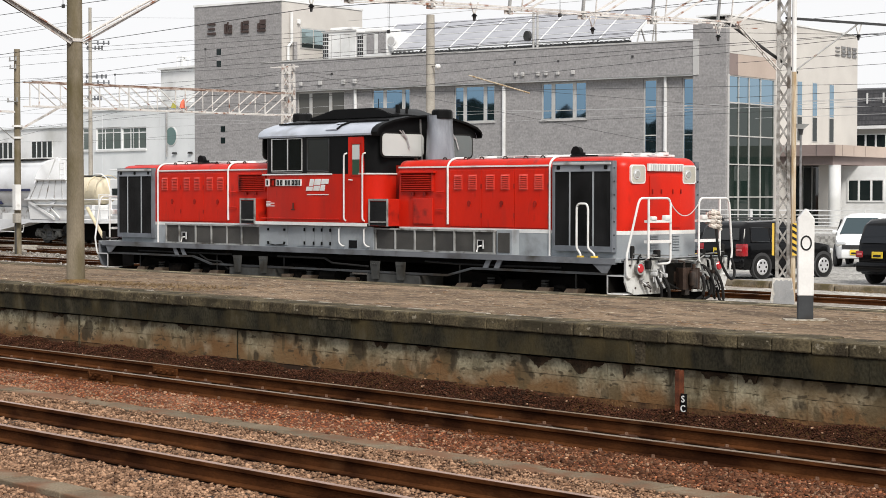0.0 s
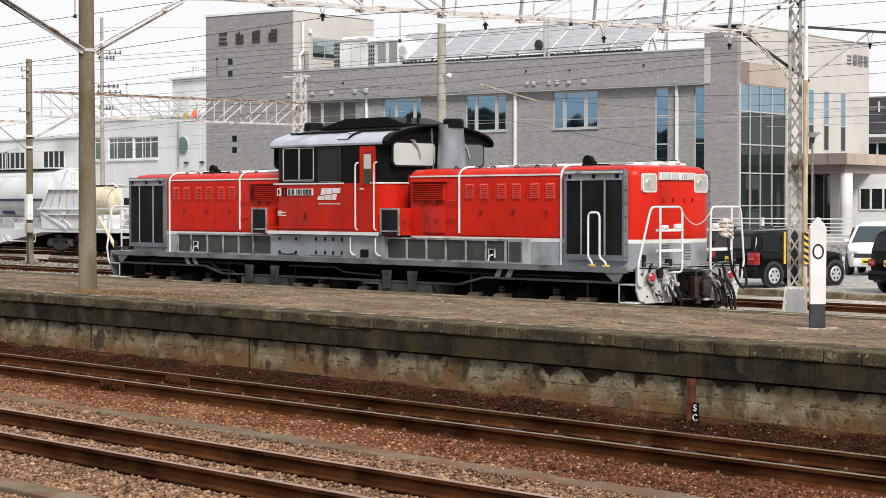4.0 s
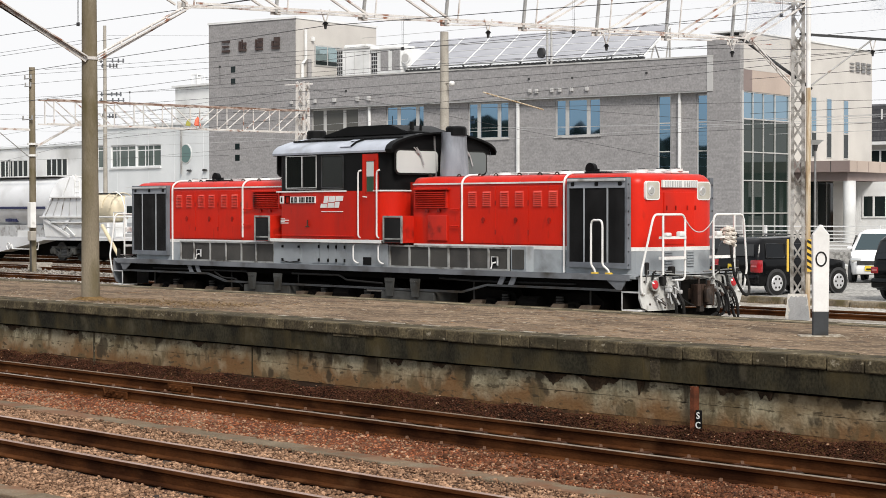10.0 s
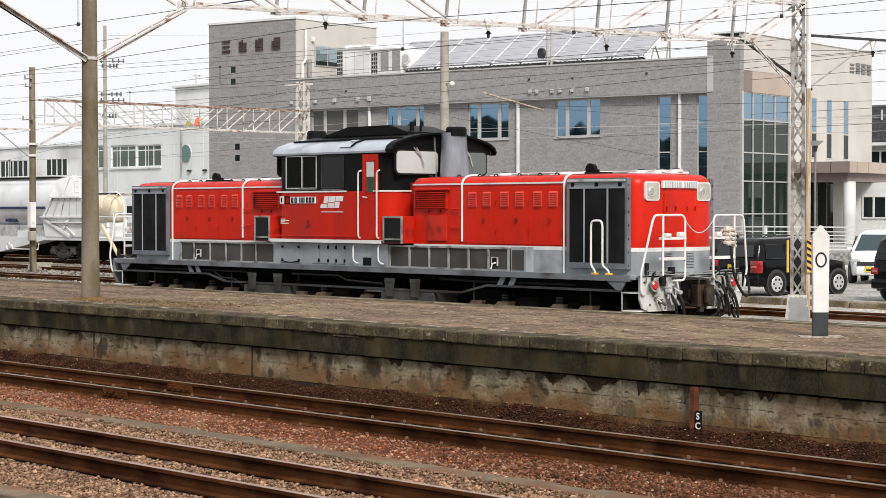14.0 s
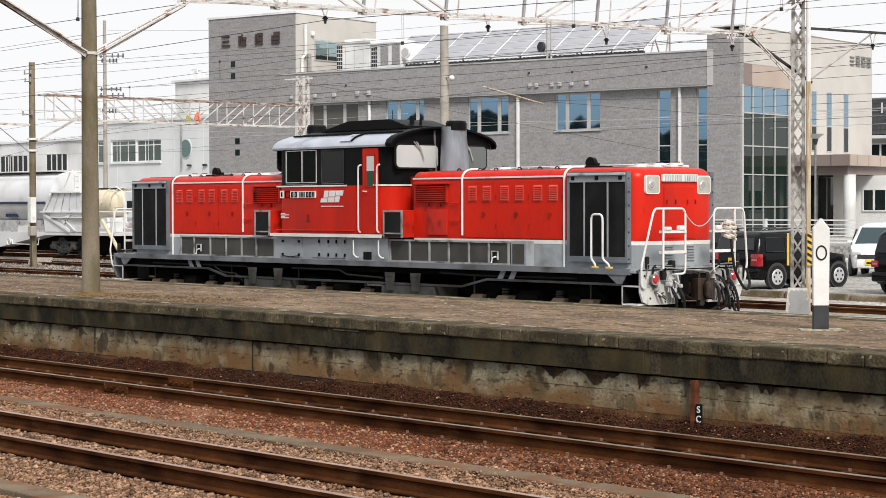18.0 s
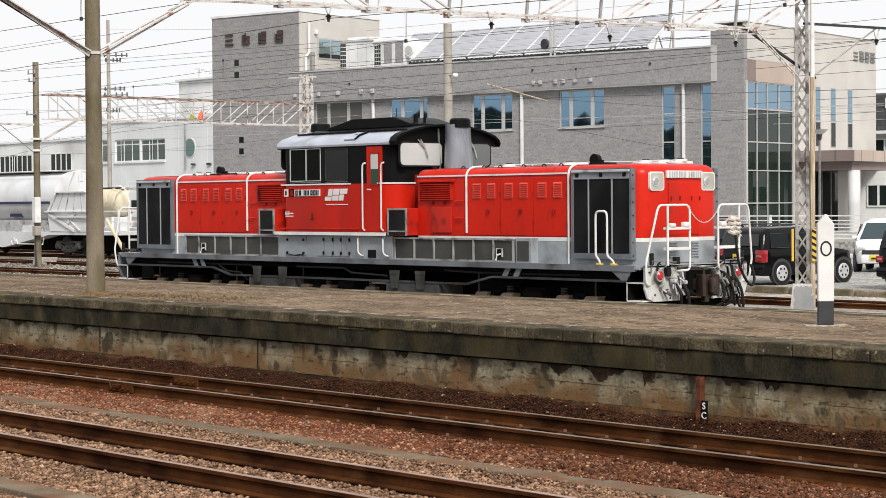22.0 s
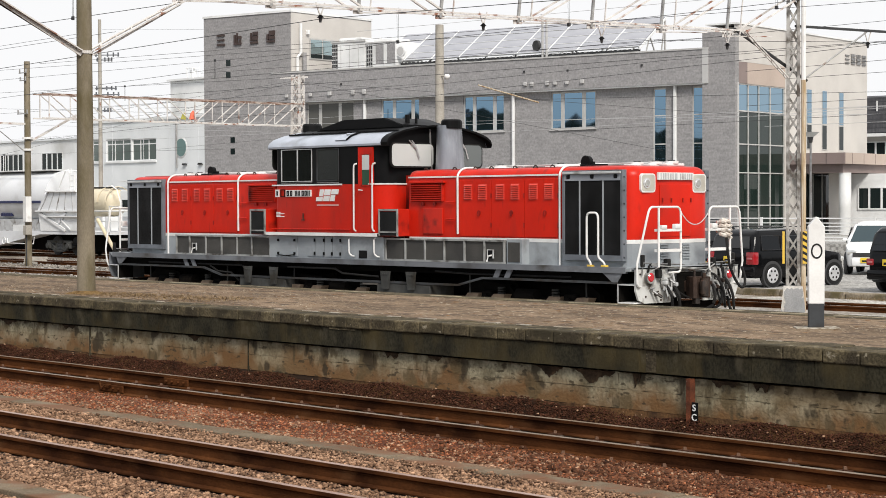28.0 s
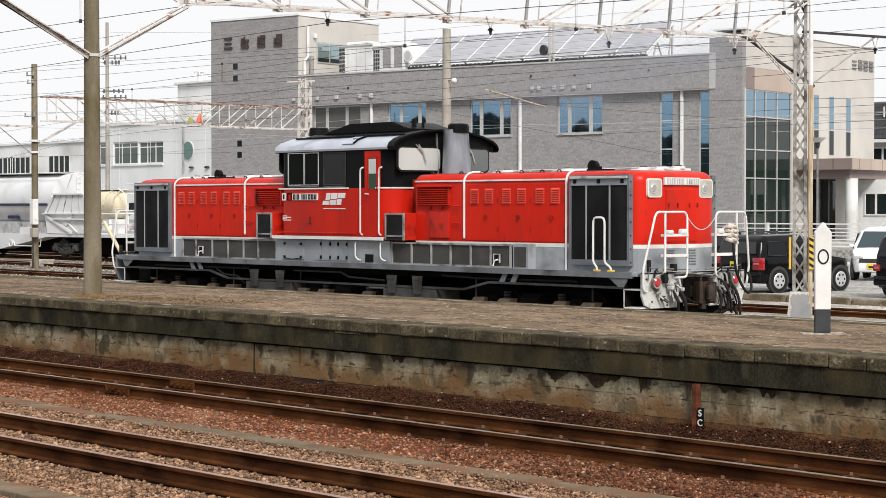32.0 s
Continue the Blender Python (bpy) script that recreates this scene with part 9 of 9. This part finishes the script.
# ---- parked cars ----
def car(name, label, at, ln, wd, ht, paint, nose, group="parked cars", rails=False, plate=True, lamp_z=(0.66, 0.84), lamp_w=0.2):
    """A parked car: +y is its front. nose: bonnet length."""
    c = thing(name, label, "car", group, at=at)
    h = wd / 2
    tops = [(0.0, 0.9), (0.03, 1.0), (0.16, ht - 0.16), (0.34, ht - 0.03), (ln * 0.45, ht), (ln - nose - 0.75, ht - 0.08), (ln - nose + 0.05, 0.99), (ln - 0.35, 0.92), (ln - 0.12, 0.8), (ln, 0.58)]
    wide = [(0.0, h - 0.11), (0.06, h - 0.05), (0.22, h - 0.008), (0.7, h), (ln - 0.7, h), (ln - 0.35, h - 0.05), (ln - 0.12, h - 0.16), (ln, h - 0.34)]

    def along(tab, y):
        for (a, p), (b, q) in zip(tab, tab[1:]):
            if y <= b:
                return p + (q - p) * (y - a) / (b - a)
        return tab[-1][1]
    stations = sorted({round(a, 3) for a, _ in tops + wide} | {round(ln * k / 18, 3) for k in range(1, 18)})
    bm = bmesh.new()
    rings = []
    for y in stations:
        top, hw = along(tops, y), along(wide, y)
        low = 0.24 + 0.12 * max(0, 1 - y / 0.15) + 0.06 * max(0, 1 - (ln - y) / 0.15)
        zb = min(0.95, top - 0.05)
        hr = hw - 0.16 * max(0, top - 0.08 - 0.95) / (ht - 0.95) if top > 1.1 else hw - 0.07
        half = [(hw - 0.06, low), (hw - 0.012, low + 0.1), (hw, (low + zb) / 2), (hw - 0.004, zb - 0.06), (hw - 0.018, zb), (hr, max(top - 0.08, zb + 0.01)), (hr - 0.05, top - 0.03), (hr - 0.14, top - 0.006), (0.3 * hr, top + 0.008)]
        ring = [(x, z) for x, z in half] + [(-x, z) for x, z in half[::-1]]
        rings.append([bm.verts.new((x, y, z)) for x, z in ring])
    n = len(rings[0])
    for p, q in zip(rings, rings[1:]):
        for i in range(n):
            bm.faces.new((p[i], q[i], q[(i + 1) % n], p[(i + 1) % n]))
    bm.faces.new(rings[0]), bm.faces.new(rings[-1][::-1])
    body = part("body", bm, paint, c, smooth=True)
    # side glass
    for s in (-1, 1):
        x = s * (h - 0.05)
        for a, b in ((0.35, ln * 0.27), (ln * 0.29, ln * 0.52), (ln * 0.54, ln - nose - 0.42)):
            sl = 0.25 if b > ln * 0.6 else 0.0
            bm = bmesh.new()
            vs = [bm.verts.new((s * (h - 0.16 * (z - 0.95) / (ht - 0.95) + o), y, z)) for o in (-0.02, 0.012) for y, z in ((a, 1.0), (b + sl, 1.0), (b - sl * 0.2, ht - 0.2), (a + 0.05, ht - 0.2))]
            for f in ((3, 2, 1, 0), (4, 5, 6, 7), (0, 1, 5, 4), (1, 2, 6, 5), (2, 3, 7, 6), (3, 0, 4, 7)):
                bm.faces.new([vs[i] for i in f])
            pane = part("side_window", bm, M_SIDEGLASS, c, "dark tinted side window")
            k = [s * (h - 0.16 * (z - 0.95) / (ht - 0.95) + 0.016) for z in (1.0, ht - 0.2)]
            part("window_trim", tube(bmesh.new(), [(k[0], a - 0.02, 0.99), (k[0], b + sl, 0.99), (k[1], b - sl * 0.2 + 0.02, ht - 0.19), (k[1], a + 0.03, ht - 0.19), (k[0], a - 0.02, 0.99)], 0.009, 5), M_FRAME, pane, "grey rubber window trim")
        part("door_seam", boxed(*sorted((s * (h - 0.004), s * (h + 0.004))), ln * 0.53, ln * 0.534, 0.35, 0.96), M_WIRE, c)
        part("door_handle", boxed(*sorted((s * h, s * (h + 0.025))), ln * 0.34, ln * 0.34 + 0.16, 0.86, 0.89, bevel=0.006), paint, c)
        part("mirror", boxed(*sorted((s * (h - 0.03), s * (h + 0.14))), ln - nose - 0.3, ln - nose - 0.2, 1.0, 1.12, bevel=0.04), paint, c, smooth=True)
        if rails:
            part("roof_rail", tube(bmesh.new(), [(s * (h - 0.2), 0.4, ht), (s * (h - 0.2), 0.5, ht + 0.05), (s * (h - 0.2), ln * 0.6, ht + 0.05), (s * (h - 0.2), ln * 0.63, ht)], 0.018, 6), M_WIRE, c)
        tl = part("tail_lamp", boxed(*sorted((s * (h - lamp_w - 0.04), s * (h + 0.006))), -0.01, 0.2, *lamp_z, bevel=0.03), M_REDLAMP, c, "red tail lamp", smooth=True)
        zm = (lamp_z[0] + lamp_z[1]) / 2
        part("lamp_band", boxed(*sorted((s * (h - lamp_w), s * (h - 0.04))), -0.018, 0.0, zm - 0.025, zm + 0.025, bevel=0.008), M_PINKLENS, tl, "pale pink lamp band")
        part("headlamp", boxed(*sorted((s * (h - 0.46), s * (h - 0.12))), ln - 0.32, ln - 0.06, 0.62, 0.77, bevel=0.05), M_LAMPGLASS, c, "clear headlamp", smooth=True)
        for y in (0.72, ln - 0.62):
            arch = part("wheel_arch", tube(bmesh.new(), [(s * (h - 0.1), y, 0.33), (s * (h + 0.006), y, 0.33)], 0.37, 24), M_WIRE, c)
            wh = part("wheel", tube(bmesh.new(), [(s * (h - 0.18), y, 0.31), (s * (h + 0.015), y, 0.31)], 0.31, 28), M_TYRE, c, "black tyre with silver cover")
            part("hub_cap", tube(bmesh.new(), [(s * (h + 0.014), y, 0.31), (s * (h + 0.03), y, 0.31)], 0.215, 24, 0.19), M_HUB, wh, "silver wheel cover")
            for k in range(6):
                a = k * math.tau / 6
                part("cover_slot", tube(bmesh.new(), [(s * (h + 0.024), y + 0.13 * math.cos(a), 0.31 + 0.13 * math.sin(a)), (s * (h + 0.034), y + 0.13 * math.cos(a), 0.31 + 0.13 * math.sin(a))], 0.033, 8), M_TYRE, wh)
    # glass front and back
    for y0, z0, y1, z1, nm in ((0.025, 1.04, 0.155, ht - 0.2, "rear_window"), (ln - nose - 0.02, 1.02, ln - nose - 0.66, ht - 0.14, "windscreen")):
        d = -0.03 if nm == "rear_window" else 0.05
        bm = bmesh.new()
        vs = [bm.verts.new((x, y + o, z)) for o in (0.0, d) for x, y, z in ((-h + 0.16, y0, z0), (h - 0.16, y0, z0), (h - 0.26, y1, z1), (-h + 0.26, y1, z1))]
        for f in ((3, 2, 1, 0), (4, 5, 6, 7), (0, 1, 5, 4), (1, 2, 6, 5), (2, 3, 7, 6), (3, 0, 4, 7)):
            bm.faces.new([vs[i] for i in f])
        part(nm, bm, M_CARGLASS if nm == "rear_window" else M_WINDSCREEN, c, "tinted glass")
    part("rear_bumper", boxed(-h + 0.04, h - 0.04, -0.06, 0.12, 0.3, 0.56, bevel=0.05), paint, c, smooth=True)
    part("front_bumper", boxed(-h + 0.3, h - 0.3, ln - 0.12, ln + 0.04, 0.26, 0.52, bevel=0.05), paint, c, smooth=True)
    part("grille", boxed(-0.42, 0.42, ln - 0.03, ln + 0.02, 0.55, 0.68, bevel=0.01), M_WIRE, c)
    if plate:
        for y, yy, z in ((-0.085, -0.06, 0.66), (ln + 0.045, ln + 0.07, 0.36)):
            p = part("number_plate", boxed(-0.165, 0.165, y, yy, z, z + 0.165, bevel=0.004), M_PLATEYEL, c, "yellow plate")
            part("plate_bar", boxed(-0.12, 0.12, *((y - 0.004, y) if y < 0 else (yy, yy + 0.004)), z + 0.03, z + 0.09), M_DIAL, p)
    return c


car("parked_minivan", "black minivan parked with its tail to the railway", pose(-32.75, 40.15, 0, 0, 0, -6), 3.75, 1.76, 1.56, M_CARBLACK, 0.95, rails=True, lamp_z=(0.6, 0.94), lamp_w=0.24)
car("parked_van", "small black boxy car parked with its tail to the railway", pose(-27.75, 40.3, 0, 0, 0, -4), 3.4, 1.48, 1.68, M_CARBLACK, 0.55)
car("parked_car", "small white car parked with its nose to the railway", pose(-36.47, 52.69, 0, 0, 0, 205), 3.4, 1.5, 1.66, M_CARWHITE, 0.55)
car("parked_car", "dark car parked before the office entrance", pose(-46.5, 80.5, 0.62, 0, 0, 80), 4.2, 1.7, 1.5, M_CARBLACK, 0.95)
car("parked_car", "black estate car parked behind the minivan", pose(-39.1, 47.2, 0, 0, 0, 60), 4.4, 1.72, 1.66, M_CARBLACK, 0.95, rails=True)


# ---- distant trees ----
def tree(x, y, ht, seed):
    rng = random.Random(seed)
    t = thing("tree", "distant dull green broadleaf tree", "tree", "distant trees", at=pose(x, y, 0))
    bm = tube(bmesh.new(), [(0, 0, 0), (0.1, 0, ht * 0.3), (0, 0.1, ht * 0.7)], 0.25, 8, 0.08)
    for k in range(5):
        a = k * 1.3
        tube(bm, [(0, 0, ht * (0.35 + 0.06 * k)), (math.cos(a) * ht * 0.22, math.sin(a) * ht * 0.22, ht * (0.6 + 0.05 * k))], 0.08, 6, 0.03)
    part("trunk", bm, M_WOODBLOCK, t)
    verts, faces = [], []
    for k in range(2600):
        a, b = rng.uniform(0, math.tau), rng.uniform(-0.5, 1.0)
        rr = ht * 0.33 * math.sqrt(max(0.05, 1 - b * b)) * (0.55 + 0.45 * rng.random()) * (0.8 + 0.3 * math.sin(3 * a + seed) * math.cos(4 * b))
        p = Vector((rr * math.cos(a), rr * math.sin(a), ht * 0.66 + b * ht * 0.32))
        d1, d2 = [Vector((rng.gauss(0, 1), rng.gauss(0, 1), rng.gauss(0, 1))).normalized() * rng.uniform(0.1, 0.26) for _ in range(2)]
        n0 = len(verts)
        verts += [p, p + d1, p + d1 + d2, p + d2]
        faces.append((n0, n0 + 1, n0 + 2, n0 + 3))
    part("crown", raw("crown", verts, faces), M_LEAF, t)


tree(-136, 80, 7.6, 3)
tree(-124, 92, 11, 5)
tree(-70, 128, 12.5, 7)
tree(-63, 126, 12.0, 9)
for i, (x, y, w, d, h) in enumerate(((-170, 95, 30, 12, 8), (-150, 130, 26, 14, 10), (-60, 170, 30, 14, 9), (-230, 70, 40, 14, 8))):
    ob = thing("distant_house", "distant pale house with dark roof", "house", "distant houses", at=pose(x, y, -0.15))
    part("wall", boxed(-w / 2, w / 2, -d / 2, d / 2, 0, h * 0.65), M_OFFWHITE, ob)
    part("roof", prism(bmesh.new(), [(-d / 2 - 0.5, h * 0.65), (0, h), (d / 2 + 0.5, h * 0.65)], "x", -w / 2 - 0.5, w / 2 + 0.5), M_ROOFDARK, ob)


# ---- unseen wooded ridge behind and beside the viewer, added to darken low window reflections ----
M_RIDGE = surf("mixed_woodland", (0.011, 0.016, 0.011), (0.042, 0.048, 0.034), 0.9, 0.12, 0.7, 0.3, stain=(0.13, 0.125, 0.12), stain_scale=0.09, stain_at=(0.64, 0.68), grit=0.7)


def ridge(name, a0, a1, r, seed):
    rng = random.Random(seed)
    bm = bmesh.new()
    n = 420
    low, high = [], []
    for i in range(n + 1):
        a = radians(a0 + (a1 - a0) * i / n)
        h = (15.0 if i < 120 else 13.5) + 2.0 * math.sin(i * 0.053 + seed) + 1.6 * math.sin(i * 0.13) + 1.2 * math.sin(i * 0.41 + 1) + rng.uniform(-1.5, 1.5)
        low.append(bm.verts.new((r * math.sin(a), r * math.cos(a), -1)))
        high.append((bm.verts.new(((r + 12) * math.sin(a), (r + 12) * math.cos(a), h)), bm.verts.new(((r + 60) * math.sin(a), (r + 60) * math.cos(a), -1))))
    for i in range(n):
        bm.faces.new((low[i], low[i + 1], high[i + 1][0], high[i][0]))
        bm.faces.new((high[i][0], high[i + 1][0], high[i + 1][1], high[i][1]))
    return tagged(part(name, bm, M_RIDGE), "unseen wooded ridge added for the windows to reflect", "hills", kind="structure")


ridge("backdrop_ridge", 15, 275, 190, 2)


# ---- thin exhaust haze drifting from the funnels ----
M_HAZE = surf("pale_blue_exhaust_specks", (0.36, 0.4, 0.48), (0.3, 0.34, 0.42), 0.9, 1.0, 20, 0.0)
PUFFS = []
for k, (t0, u0, dy, up) in enumerate(((4.6, -2.06, 0.1, 0.42), (4.9, -2.06, -0.1, 0.30), (5.2, -2.06, 0.0, 0.36), (5.5, -2.06, 0.2, 0.28), (5.3, 2.2, 0.0, 0.34), (5.9, 2.2, 0.1, 0.40),
                                      (29.35, 2.2, 0.0, 0.34), (29.55, 2.2, 0.15, 0.24), (29.8, 2.2, -0.1, 0.42), (30.05, 2.2, 0.1, 0.30), (30.35, 2.2, 0.0, 0.36), (30.7, 2.2, 0.12, 0.26), (31.1, 2.2, 0.05, 0.3))):
    rng = np.random.default_rng(200 + k)
    n = 36000
    at = rng.normal(size=(n, 3)) * (0.42, 0.26, 0.22)
    at[:, 2] += 0.18 * np.sin(3.0 * at[:, 0] + k) + 0.1 * np.sin(7.0 * at[:, 0] + 2 * k)
    tip = rng.normal(size=(n, 3, 3))
    tip *= (0.0034 / np.linalg.norm(tip, axis=2))[:, :, None]
    puff = part("exhaust_puff", triangles("exhaust_puff", at[:, None] + tip, np.arange(3 * n)), M_HAZE)
    tagged(puff, "faint bluish puff of diesel exhaust", "smoke", "exhaust puffs")
    PUFFS.append((puff, t0, u0, dy, up))


def motions():
    """Each puff waits in the engine hood, leaves its funnel and drifts off along the train."""
    for puff, t0, u0, dy, up in PUFFS:
        x, y = -30.86 + u0, 26.2
        home = (-30.86 + (4.0 if u0 > 0 else -4.0), y, 2.2)
        rows = [(0.0, pose(*home)), (t0 - 0.3, pose(*home)), (t0, pose(x, y, 3.75)), (t0 + 0.3, pose(x + 0.35, y + dy, 4.15, 0, 10, 0))]
        for dt in (1.0, 2.0, 3.5, 6.0, 12.0):
            if t0 + dt < 31.9:
                rows.append((t0 + dt, pose(x + 0.35 + 2.6 * (dt - 0.3), y + dy * (1 + dt), 4.2 + up * dt ** 1.1, 0, 10 * dt, 6 * dt)))
        dt = 32.0 - t0
        rows.append((32.0, pose(x + 0.35 + 2.6 * (dt - 0.3), y + dy * (1 + dt), 4.2 + up * dt ** 1.1, 0, min(10 * dt, 200), min(6 * dt, 100))))
        walk(puff, rows)


motions()
